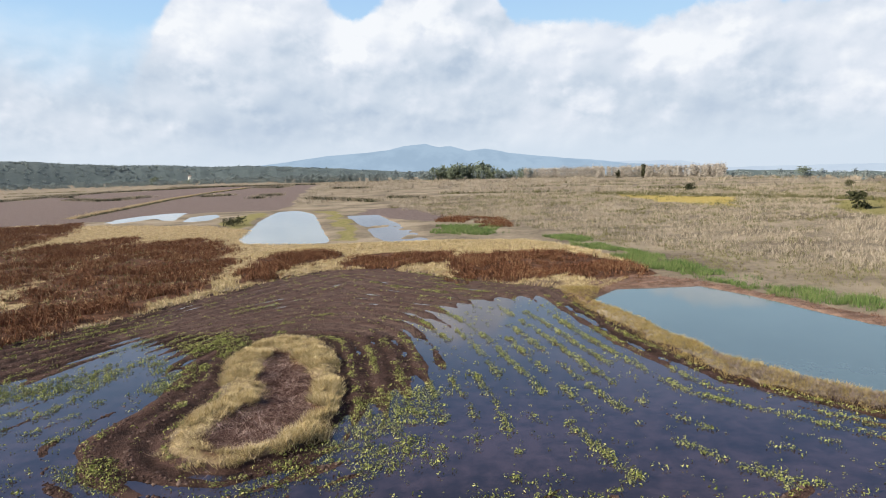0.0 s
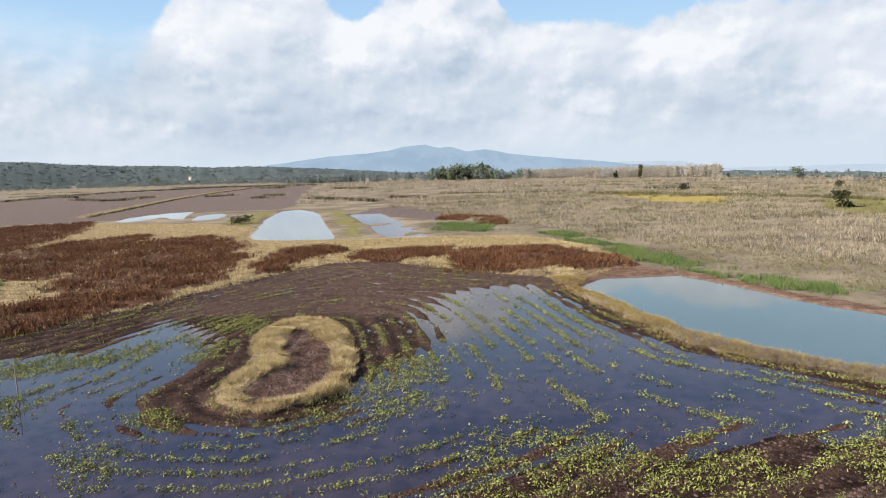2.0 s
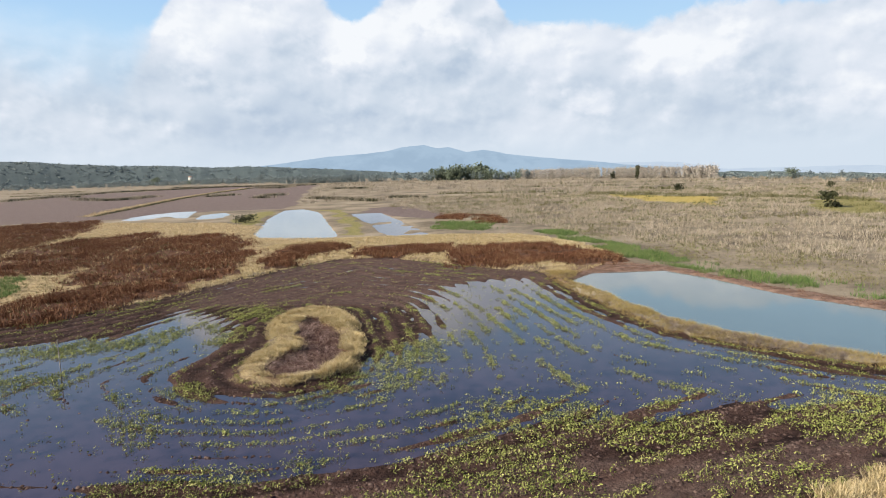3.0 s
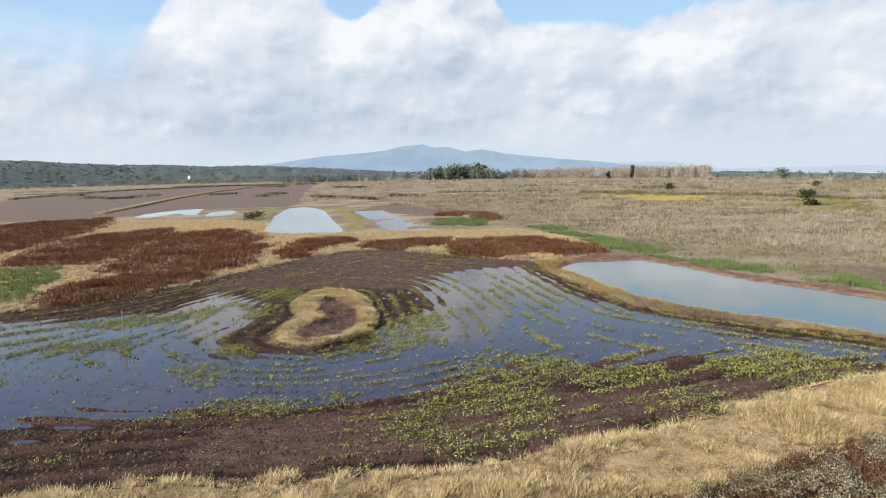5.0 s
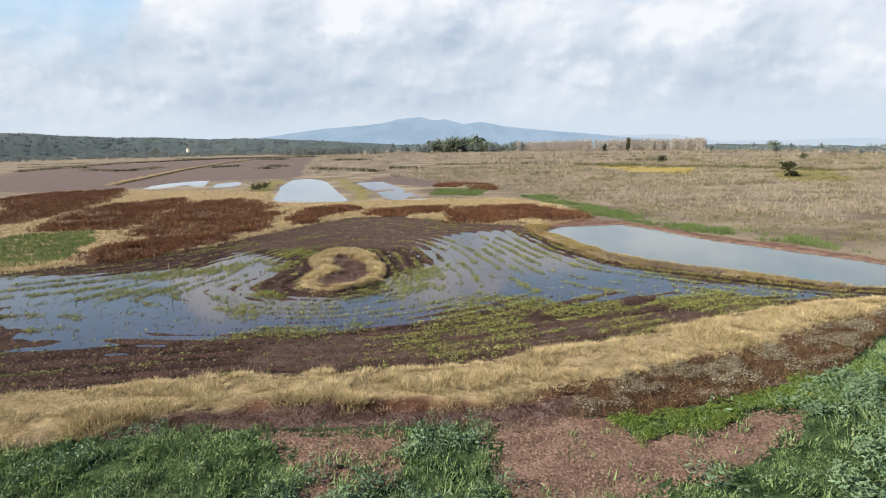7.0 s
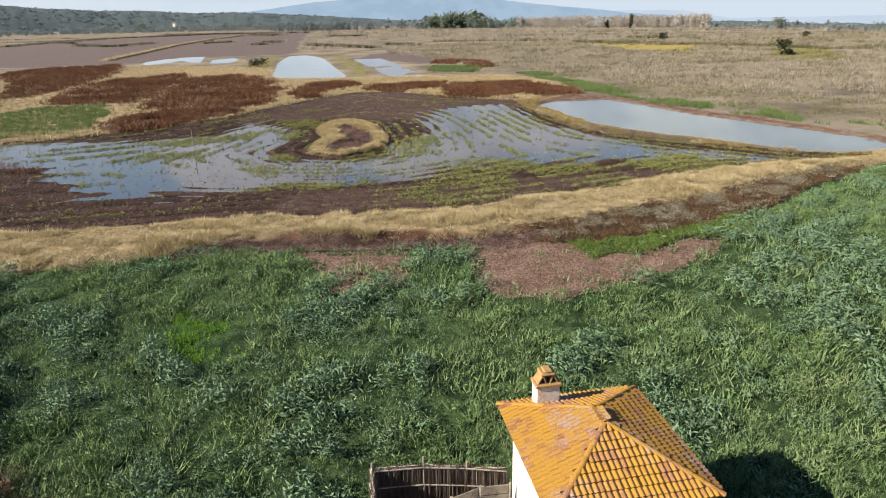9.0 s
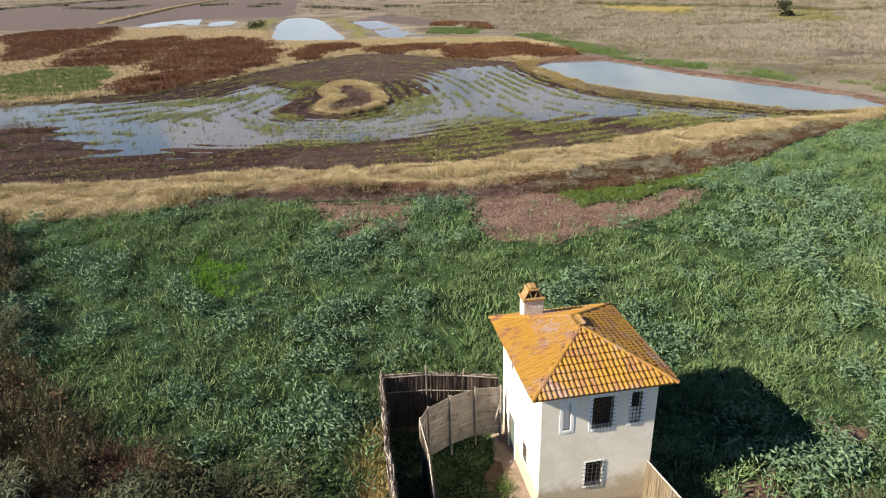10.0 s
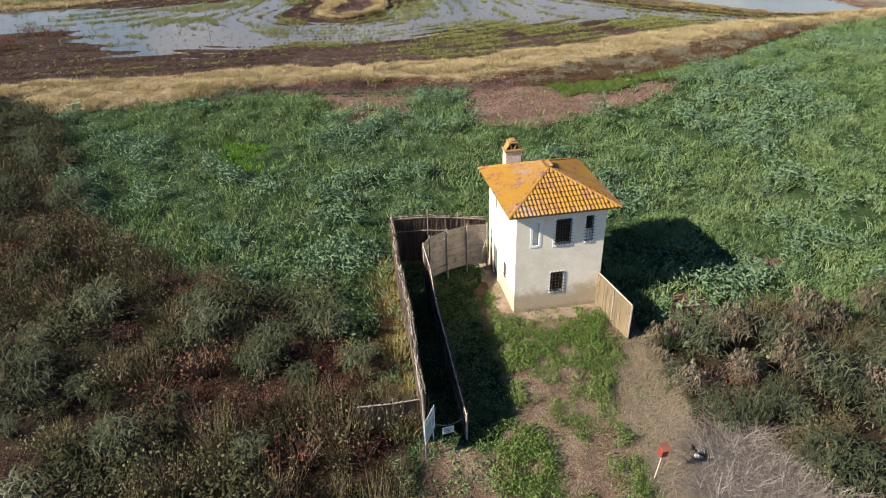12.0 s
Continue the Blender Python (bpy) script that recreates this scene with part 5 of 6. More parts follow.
YARD_GREEN = [[(3.2, 5.5), (3.4, 3.6), (5.0, 3.4), (8.8, 3.8), (9.3, 1.8), (8.4, 0.2), (6.9, 0.1), (5.5, -1.1), (4.4, -2.2), (3.7, 0.0), (2.9, 2.5)],
              [(6.0, -2.6), (6.6, -2.1), (7.0, -3.6), (7.2, -4.7), (6.3, -4.6), (5.9, -3.6)],
              [(7.1, 0.0), (8.3, 0.9), (8.7, 0.1), (8.1, -1.9), (8.3, -4.3), (8.8, -6.3), (8.7, -9), (8.3, -9), (8.1, -6.3), (7.7, -4.6), (7.5, -2.3)],
              [(2.9, -5.3), (3.7, -4.5), (4.9, -3.9), (5.3, -5.2), (5.6, -6.6), (5.7, -12), (3.6, -12), (3.2, -6.7)], [(10.2, -6.2), (11.0, -6.0), (11.0, -6.9), (10.2, -7.0)]]
r2 = np.random.default_rng(321)
x, y = r2.uniform(2.3, 10, 15000), r2.uniform(-13, 6.2, 15000)
near_green = np.max([inside(p, x, y, 0.9, 1.6) for p in YARD_GREEN], axis=0)
lush = blend(near_green + 1.8 * (fractal(x, y, 1.7, 319) - 0.5), -0.75, 0.65)
k = (r2.uniform(0, 1, len(x)) < 0.75 * lush * blend(fractal(x, y, 0.9, 317), 0.28, 0.55)) & (inside(YARD, x, y) > 0)
x, y = x[k], y[k]
YARD_LEAF = foliage("yard weed leaf", [(0.05, 0.085, 0.024), (0.11, 0.175, 0.045), (0.18, 0.265, 0.07), (0.30, 0.34, 0.13)], 0.2, 0.9)
scatter("yard_weeds", x, y, [merged(leaves(10, 0.22, 0.36, 0.085, 330 + k, 0.5, 0.1), blades(3, 0.42, 0.2, 0.035, 0.5, 345 + k, 1)) for k in range(5)], 0.4 + 1.1 * fractal(x, y, 1.2, 322), YARD_LEAF,
        "bright green broad leaved weeds in the yard", "weeds")
x, y = spread_over(YARD, 3200, 0.3, 1.5, 0.1, 323)
k = (inside(SHADED_GRASS, x, y) < 0) & (y < 5) & (x > 2.5)
x, y = thinned(x[k], y[k], 1.0, 326, 0.45, 0.65)
scatter("yard_weeds", x, y, [leaves(7, 0.22, 0.14, 0.09, 336 + k, 0.7, 0.2) for k in range(4)], 0.8, MEADOW, "small weeds on the trodden earth of the yard", "weeds")
x, y = spread_over(SHADED_GRASS, 2600, 0.3, 2, 0, 324)
x, y = thinned(x, y, 1.6, 331, 0.25, 0.5)
scatter("yard_weeds", x, y, [leaves(9, 0.26, 0.24, 0.13, 340 + k, 0.7, 0.2) for k in range(4)], 0.6, MEADOW, "green weeds on the shaded yard floor", "weeds")
# dry grass standing along the outer screen
s_ = np.random.default_rng(327).uniform(0, 1, 260)
x = np.interp(s_, [0, 0.3, 0.6, 1], [-2.6, -2.0, -1.2, 0.0]) - np.abs(np.random.default_rng(328).normal(0, 0.35, 260)) - 0.1
y = np.interp(s_, [0, 0.3, 0.6, 1], [8.6, 5.0, 1.6, -4.4])
scatter("dry_grass", x, y, straw_kinds, 0.8 + 1.2 * fractal(x, y, 1.5, 329), mixed, "tall dry grass leaning on the cane screen", "grass", 0.25)
x, y = spread_over([(9.6, 2.2), (10.7, 1.7), (11.2, -1.5), (11.4, -3.6), (11.6, -5.5), (11.2, -9), (8.6, -9), (8.5, -5.5), (8.2, -3.7), (9.0, -0.8)], 1500, 0.5, 2, 0, 325)
scatter("fallen_stalks", x, y, flat_stalks, 0.5, foliage("pale litter", [(0.22, 0.17, 0.12), (0.34, 0.28, 0.20), (0.42, 0.36, 0.27)], 0.1, 0.4),
        "pale dry litter beside the earth track", "dead plants", 0.3)


# ---- house ----
def plaster_material():
    mat, n = material("old white plaster")
    tex = n.put("ShaderNodeTexCoord")
    at = tex.outputs["Object"]
    z = n.put("ShaderNodeSeparateXYZ", i0=at).outputs[2]
    big, small = n.noise(0.9, 6, 0.65, at), n.noise(9, 5, 0.65, at)
    c = n.mix(n.step(n.math("MULTIPLY_ADD", small, 0.4, n.math("MULTIPLY", big, 0.6)), 0.38, 0.62), (0.71, 0.64, 0.52), (0.82, 0.755, 0.645))
    damp = n.step(n.math("ADD", z, n.math("MULTIPLY", n.math("SUBTRACT", big, 0.5), 1.6)), 1.75, 0.95)
    c = n.mix(n.math("MULTIPLY", damp, 0.9), c, n.mix(small, (0.36, 0.27, 0.17), (0.50, 0.41, 0.29)))
    low = n.step(n.math("ADD", z, n.math("MULTIPLY", n.math("SUBTRACT", small, 0.5), 0.9)), 0.55, 0.1)
    c = n.mix(n.math("MULTIPLY", low, 0.6), c, (0.27, 0.21, 0.15))
    finish(n, c, 0.92, small, 0.25, 0.015, 0.2)
    return mat


def tile_material():
    mat, n = material("lichened clay tile")
    at = n.put("ShaderNodeNewGeometry").outputs["Position"]
    own = n.put("ShaderNodeObjectInfo").outputs["Random"]
    each = n.put("ShaderNodeNewGeometry").outputs["Random Per Island"]
    lichen, fine_ = n.noise(0.9, 5, 0.6, at), n.noise(14, 5, 0.7, at)
    clay = n.mix(own, (0.17, 0.075, 0.04), (0.27, 0.14, 0.08))
    gold = n.mix(fine_, (0.19, 0.095, 0.016), (0.37, 0.205, 0.035))
    f = n.math("MULTIPLY_ADD", own, 0.13, n.math("MULTIPLY_ADD", fine_, 0.4, n.math("MULTIPLY", lichen, 0.6)))
    c = n.mix(n.step(f, 0.42, 0.57), clay, gold)
    c = n.mix(n.step(n.math("MULTIPLY_ADD", n.noise(0.7, 3, 0.5, at), 0.5, n.math("MULTIPLY", n.noise(7, 5, 0.75, at), 0.6)), 0.58, 0.66), c, (0.25, 0.175, 0.145))
    finish(n, c, 0.9, fine_, 0.4, 0.01, 0.2)
    return mat


PLASTER = plaster_material()
TILE = tile_material()
WHITE_TRIM = surface("white trim", (0.72, 0.70, 0.66), (0.82, 0.80, 0.77), 2, 25, 0.85, 0.2, 0.008)
IRON = surface("rusted iron", (0.035, 0.028, 0.025), (0.07, 0.05, 0.04), 5, 40, 0.7, 0.3, 0.004)
DARK = surface("dark room", (0.05, 0.045, 0.04), (0.08, 0.07, 0.06), 1, 8)
PANE = surface("near black glass", (0.008, 0.008, 0.009), (0.016, 0.016, 0.017), 2, 12, 0.25, 0.1, 0.002, 0.5)
DOOR_WOOD = surface("weathered green door", (0.07, 0.10, 0.085), (0.11, 0.14, 0.12), 3, 30, 0.7)
CONCRETE = surface("old concrete", (0.17, 0.115, 0.085), (0.29, 0.225, 0.175), 1.5, 14, 0.95, 0.5, 0.02, stain=(0.20, 0.13, 0.09))
LICHEN = surface("yellow lichen on mortar", (0.17, 0.105, 0.055), (0.33, 0.20, 0.06), 3, 20, 0.95, 0.5, 0.02, stain=(0.22, 0.17, 0.13))
CHIMNEY_WALL = surface("patched chimney plaster", (0.46, 0.36, 0.29), (0.62, 0.57, 0.50), 3, 20, 0.95, 0.5, 0.02, stain=(0.38, 0.20, 0.13))
WOOD_GREY = surface("weathered grey wood", (0.17, 0.145, 0.12), (0.31, 0.275, 0.235), 2, 24, 0.9, 0.5, 0.01, stain=(0.10, 0.075, 0.06))
WOOD_PALE = surface("pale peeled pole", (0.34, 0.30, 0.25), (0.48, 0.44, 0.38), 3, 30, 0.85)
CANE_DARK = foliage("old dark canes", [(0.10, 0.075, 0.06), (0.17, 0.13, 0.105), (0.26, 0.21, 0.175)], 0.1, 1.5)
CREST = surface("weathered sunlit cane tops", (0.23, 0.19, 0.155), (0.42, 0.37, 0.31), 4, 30, 0.9)
CANE_PALE = foliage("pale straw canes", [(0.36, 0.27, 0.17), (0.46, 0.36, 0.24), (0.52, 0.43, 0.30)], 0.15, 1.5)

HOUSE = pose(6.0, 6.93, -2.12, 0, 0, 12.8)
W2, D2, WALL_TOP, EAVE, RISE = 2.30, 2.70, 6.02, 5.98, 1.20
EW, ED = 2.79, 3.13
RIDGE = 0.42
house = thing("house", HOUSE, "two storey white plastered house with lichened hip roof", "house")


def wall_panel(bm, m, width, height, thick, openings):
    """A wall along x from 0 to width, its outer face at y = 0, with openings right through it."""
    us = sorted({0, width, *(o[0] for o in openings), *(o[1] for o in openings)})
    zs = sorted({-0.3, height, *(o[2] for o in openings), *(o[3] for o in openings)})
    made = {}

    def vert(u, y, z):
        key = (round(u, 4), y, round(z, 4))
        if key not in made:
            made[key] = bm.verts.new(m @ Vector((u, y, z)))
        return made[key]

    def solid(a, b):
        if not (0 <= a < len(us) - 1 and 0 <= b < len(zs) - 1):
            return None
        u, z = (us[a] + us[a + 1]) / 2, (zs[b] + zs[b + 1]) / 2
        return not any(o[0] < u < o[1] and o[2] < z < o[3] for o in openings)
    for a in range(len(us) - 1):
        for b in range(len(zs) - 1):
            if not solid(a, b):
                continue
            u0, u1, z0, z1 = us[a], us[a + 1], zs[b], zs[b + 1]
            bm.faces.new([vert(u0, 0, z0), vert(u1, 0, z0), vert(u1, 0, z1), vert(u0, 0, z1)])
            bm.faces.new([vert(u0, thick, z1), vert(u1, thick, z1), vert(u1, thick, z0), vert(u0, thick, z0)])
            for da, db, p, q in ((-1, 0, (u0, z0), (u0, z1)), (1, 0, (u1, z1), (u1, z0)), (0, -1, (u1, z0), (u0, z0)), (0, 1, (u0, z1), (u1, z1))):
                if solid(a + da, b + db) is not True:
                    bm.faces.new([vert(p[0], 0, p[1]), vert(q[0], 0, q[1]), vert(q[0], thick, q[1]), vert(p[0], thick, p[1])])


T = 0.32
FRONT = pose(-W2, -D2, 0)
LEFT = pose(-W2, D2, 0, 0, 0, -90)
RIGHT = pose(W2, -D2, 0, 0, 0, 90)
BACK = pose(W2, D2, 0, 0, 0, 180)
front_open = [(0.86, 1.16, 4.12, 5.35), (2.02, 2.84, 4.02, 5.42), (3.56, 3.98, 4.05, 5.45), (1.90, 2.62, 1.22, 2.40)]
left_open = [(1.15, 2.05, 0.05, 2.10), (3.35, 3.80, 1.30, 2.15), (1.4, 1.75, 4.4, 5.3)]
for name, m, width, opens in (("wall", FRONT, 2 * W2, front_open), ("wall", LEFT, 2 * D2, left_open), ("wall", RIGHT, 2 * D2, []), ("wall", BACK, 2 * W2, [])):
    bm = bmesh.new()
    inset = 0.0 if m in (FRONT, BACK) else T
    wall_panel(bm, m @ pose(inset, 0, 0), width - 2 * inset, WALL_TOP, T, [(o[0] - inset, o[1] - inset, o[2], o[3]) for o in opens])
    bmesh.ops.recalc_face_normals(bm, faces=bm.faces[:])
    part(name, bm, PLASTER, house)
bm = bmesh.new()
box(bm, (-W2 + T, -D2 + T, 2.85), (W2 - T, D2 - T, 3.0))
part("floor", bm, DARK, house)
bm = bmesh.new()
vs = bmesh.ops.create_grid(bm, x_segments=22, y_segments=22, size=1.0, matrix=pose(0.1, -0.15, 0.0) @ Matrix.Diagonal((W2 + 1.2, D2 + 1.15, 1, 1)))["verts"]
for v in vs:
    out = max(abs(v.co.x) - W2, abs(v.co.y) - D2)
    v.co.z = 0.13 - 0.30 * max(0.0, out - 0.35 - 0.45 * noise.noise(v.co * 1.4)) + 0.035 * noise.noise(v.co * 4.0)
part("apron", bm, CONCRETE, house, "broken concrete apron along the wall foot")
# cornice under the eaves
for lo, hi in (((-W2 - 0.12, -D2 - 0.12, 5.80), (W2 + 0.12, -D2 - 0.002, 5.97)), ((-W2 - 0.12, D2 + 0.002, 5.80), (W2 + 0.12, D2 + 0.12, 5.97)),
               ((-W2 - 0.12, -D2, 5.80), (-W2 - 0.002, D2, 5.97)), ((W2 + 0.002, -D2, 5.80), (W2 + 0.12, D2, 5.97))):
    bm = bmesh.new()
    box(bm, lo, hi, 0.02)
    part("cornice", bm, WHITE_TRIM, house)

# roof deck: four slopes with thickness
bm = bmesh.new()
low = [bm.verts.new(p) for p in ((-EW, -ED, EAVE), (EW, -ED, EAVE), (EW, ED, EAVE), (-EW, ED, EAVE))]
top = [bm.verts.new((0, -RIDGE, EAVE + RISE)), bm.verts.new((0, RIDGE, EAVE + RISE))]
under = [bm.verts.new(p) for p in ((-EW, -ED, EAVE - 0.07), (EW, -ED, EAVE - 0.07), (EW, ED, EAVE - 0.07), (-EW, ED, EAVE - 0.07))]
for f in ((low[0], low[1], top[0]), (low[1], low[2], top[1], top[0]), (low[2], low[3], top[1]), (low[3], low[0], top[0], top[1]), tuple(under[::-1])):
    bm.faces.new(f)
for k in range(4):
    bm.faces.new((under[k], under[(k + 1) % 4], low[(k + 1) % 4], low[k]))
roof = part("roof", bm, TILE, house, "hip roof of clay tiles under yellow lichen")


def tile_mesh(width, length, rise):
    bm = bmesh.new()
    n = 5
    rows = []
    for y, lift in ((0.0, 0.062), (length, 0.0)):
        row = []
        for k in range(n + 1):
            s = k / n
            row.append(bm.verts.new((width * (s - 0.5), y, lift + rise * (0.5 - 0.5 * math.cos(2 * math.pi * s)) ** 0.8)))
        rows.append(row)
    front = [bm.verts.new((v.co.x, 0.0, v.co.z - 0.062)) for v in rows[0]]
    for k in range(n):
        bm.faces.new((rows[0][k], rows[0][k + 1], rows[1][k + 1], rows[1][k]))
        bm.faces.new((front[k], front[k + 1], rows[0][k + 1], rows[0][k]))
    me = bpy.data.meshes.new("tile")
    bm.to_mesh(me)
    bm.free()
    me.materials.append(TILE)
    return me


TW, TL = 0.195, 0.33
tile = tile_mesh(TW, TL * 1.1, 0.05)


def slope_tiles(origin, along, up, width, length, taper0, taper1):
    """Places of the tiles on one slope: origin at the eave's first corner; the taper is how far each end leans in."""
    normal = along.cross(up)
    out = []
    for r_ in range(int(length / TL) + 1):
        s = r_ * TL
        for c in range(int(width / TW) + 1):
            u = (c + 0.5) * TW
            mid = min(1, (s + TL * 0.5) / length)
            if u < taper0 * mid - 0.02 or u > width - taper1 * mid + 0.02 or s > length - 0.05:
                continue
            wob = random.uniform(-0.012, 0.012)
            p = origin + along * (u + wob) + up * (s - 0.05) + normal * (0.012 + random.uniform(0, 0.008))
            basis = Matrix((along, up, normal)).transposed().to_4x4()
            out.append(Matrix.Translation(p) @ basis @ pose(0, 0, 0, random.uniform(0, 1.5), 0, random.uniform(-1.6, 1.6)))
    return out


def hip_slope(a, b, c, d):
    """Eave from a to b, ridge from d to c."""
    a, b, c, d = Vector(a), Vector(b), Vector(c), Vector(d)
    along = (b - a).normalized()
    foot = a + along * (d - a).dot(along)
    up = (d - foot)
    return slope_tiles(a, along, up.normalized(), (b - a).length, up.length, (d - a).dot(along), (b - c).dot(along))


A, B, C, D = (-EW, -ED, EAVE), (EW, -ED, EAVE), (EW, ED, EAVE), (-EW, ED, EAVE)
RF, RB = (0, -RIDGE, EAVE + RISE), (0, RIDGE, EAVE + RISE)
for m in hip_slope(A, B, RF, RF) + hip_slope(D, A, RF, RB):
    piece("tile", tile, roof, m)
rest = bmesh.new()
for m in hip_slope(B, C, RB, RF) + hip_slope(C, D, RB, RB):
    start = len(rest.verts)
    rest.from_mesh(tile)
    rest.verts.ensure_lookup_table()
    for v in rest.verts[start:]:
        v.co = m @ v.co
tagged(part("tiles", rest, TILE, roof), kind="stuff")
# hip and ridge caps
bm = bmesh.new()
for k in range(7):
    s = math.pi * k / 6
    for y, q in ((0, 1.0), (0.42, 0.86)):
        bm.verts.new((0.11 * q * math.cos(s), y, 0.085 * q * math.sin(s)))
bm.verts.ensure_lookup_table()
for k in range(6):
    bm.faces.new((bm.verts[2 * k], bm.verts[2 * k + 1], bm.verts[2 * k + 3], bm.verts[2 * k + 2]))
cap = bpy.data.meshes.new("ridge_tile")
bm.to_mesh(cap)
bm.free()
cap.materials.append(TILE)
for a, b in ((A, RF), (B, RF), (C, RB), (D, RB), (RF, RB)):
    a, b = Vector(a), Vector(b)
    run = (b - a).length
    d = (b - a).normalized()
    side = d.cross(Vector((0, 0, 1))).normalized()
    basis = Matrix((side, d, side.cross(d))).transposed().to_4x4()
    for k in range(max(1, int(run / 0.36))):
        p = a + d * (k * 0.36 - 0.04) + side.cross(d) * 0.02
        piece("ridge_tile", cap, roof, Matrix.Translation(p) @ basis @ pose(0, 0, 0, random.uniform(-1, 1), 0, random.uniform(-2, 2)))


# windows with raised white surrounds and iron grilles
def window(m, u0, u1, z0, z1, border, grille, label, closed=0.0):
    bm = bmesh.new()
    for lo, hi in (((u0 - border, -0.012, z0 - border), (u0, 0.05, z1 + border)), ((u1, -0.012, z0 - border), (u1 + border, 0.05, z1 + border)),
                   ((u0, -0.012, z1), (u1, 0.05, z1 + border)), ((u0, -0.018, z0 - border), (u1, 0.06, z0))):
        box(bm, lo, hi, 0.008)
    bmesh.ops.transform(bm, matrix=m, verts=bm.verts[:])
    win = part("window", bm, WHITE_TRIM, house, label)
    # the pane is near black: the darkness of the room is in its colour
    bm = bmesh.new()
    box(bm, (u0 + 0.002, 0.22, z0 + 0.002), (u1 - 0.002, 0.235, z1 - 0.002))
    bmesh.ops.transform(bm, matrix=m, verts=bm.verts[:])
    part("pane", bm, PANE, win, "near black pane, the unlit room in its colour")
    if grille:
        nv, nh = grille
        for k in range(nv):
            u = u0 + (u1 - u0) * (k + 0.5) / nv
            bm = bmesh.new()
            rod(bm, (u, -0.035, z0 - 0.1), (u, -0.035, z1 + 0.08), 0.010)
            bmesh.ops.transform(bm, matrix=m, verts=bm.verts[:])
            part("bar", bm, IRON, win)
        for k in range(nh):
            z = z0 + (z1 - z0) * (k + 0.5) / nh
            bm = bmesh.new()
            rod(bm, (u0 - 0.11, -0.024, z), (u1 + 0.11, -0.024, z), 0.010)
            bmesh.ops.transform(bm, matrix=m, verts=bm.verts[:])
            part("bar", bm, IRON, win)
    if closed:
        bm = bmesh.new()
        box(bm, (u0 + 0.005, 0.14, z0), (u1 - 0.005, 0.20, z0 + (z1 - z0) * closed), 0.005)
        bmesh.ops.transform(bm, matrix=m, verts=bm.verts[:])
        part("shutter", bm, WHITE_TRIM, win, "pale board closing the opening")


window(FRONT, *front_open[0], 0.14, None, "narrow niche closed with a pale board", 1.0)
window(FRONT, *front_open[1], 0.13, (6, 8), "dark window with a rusted iron grille")
window(FRONT, *front_open[2], 0.12, (3, 8), "narrow window half closed behind a grille", 0.42)
window(FRONT, *front_open[3], 0.07, (4, 6), "small dark ground floor window with bars")
window(LEFT, *left_open[1], 0.07, (3, 4), "small barred window in the side wall")
window(LEFT, *left_open[2], 0.07, None, "small upper window in the side wall")
bm = bmesh.new()
box(bm, (1.15, 0.10, 0.05), (2.05, 0.16, 2.10), 0.008)
for k in range(3):
    box(bm, (1.18 + k * 0.29, 0.085, 0.1), (1.44 + k * 0.29, 0.10, 2.05), 0.004)
bmesh.ops.transform(bm, matrix=LEFT, verts=bm.verts[:])
door = part("door", bm, DOOR_WOOD, house, "weathered green plank door")
bm = bmesh.new()
for lo, hi in (((1.03, -0.03, 0), (1.15, 0.06, 2.22)), ((2.05, -0.03, 0), (2.17, 0.06, 2.22)), ((1.15, -0.03, 2.10), (2.05, 0.06, 2.22))):
    box(bm, lo, hi, 0.008)
bmesh.ops.transform(bm, matrix=LEFT, verts=bm.verts[:])
part("door_frame", bm, WHITE_TRIM, door)
bm = bmesh.new()
rod(bm, (1.95, 0.05, 1.05), (1.83, 0.05, 1.05), 0.012)
bmesh.ops.transform(bm, matrix=LEFT, verts=bm.verts[:])
part("door_handle", bm, IRON, door)

# chimney with a tiled cap
CX, CY = -1.18, 2.28
chimney_base = EAVE + RISE * 0.12
bm = bmesh.new()
box(bm, (CX - 0.44, CY - 0.30, chimney_base - 0.4), (CX + 0.44, CY + 0.30, 7.22), 0.02)
chimney = part("chimney", bm, CHIMNEY_WALL, house, "short patched plaster chimney with a tiled cap")
bm = bmesh.new()
box(bm, (CX - 0.50, CY - 0.36, 7.22), (CX + 0.50, CY + 0.36, 7.36), 0.03)
part("ledge", bm, LICHEN, chimney, "mortar ledge covered in yellow lichen")
# two leaning pairs of tiles leave two pointed openings under a rounded top
for a, b in ((-0.40, -0.20), (-0.06, -0.20), (0.06, 0.18), (0.38, 0.18)):
    bm = bmesh.new()
    box(bm, (-0.03, -0.26, 0), (0.03, 0.26, 0.36), 0.01)
    for q in bm.verts:
        q.co = Vector((CX + a + (b - a) * q.co.z / 0.36 + q.co.x, CY + q.co.y, 7.34 + q.co.z))
    part("cap_tile", bm, LICHEN, chimney)
# dark sheet set in the openings, in place of the shade inside them
bm = bmesh.new()
box(bm, (CX - 0.40, CY - 0.02, 7.34), (CX + 0.40, CY + 0.02, 7.60))
for q in bm.verts:
    if q.co.z > 7.5:
        q.co.x = CX + (q.co.x - CX) * 0.6
part("gap_shade", bm, DARK, chimney, "dark sheet for the shaded gap between the cap tiles")
bm = bmesh.new()
box(bm, (CX - 0.29, CY - 0.29, 7.66), (CX + 0.27, CY + 0.29, 7.78), 0.045)
box(bm, (CX - 0.17, CY - 0.24, 7.775), (CX + 0.16, CY + 0.24, 7.86), 0.04)
part("cap", bm, LICHEN, chimney)


# ---- fences ----
def height_at(x, y):
    return float(ground_height(x, y))


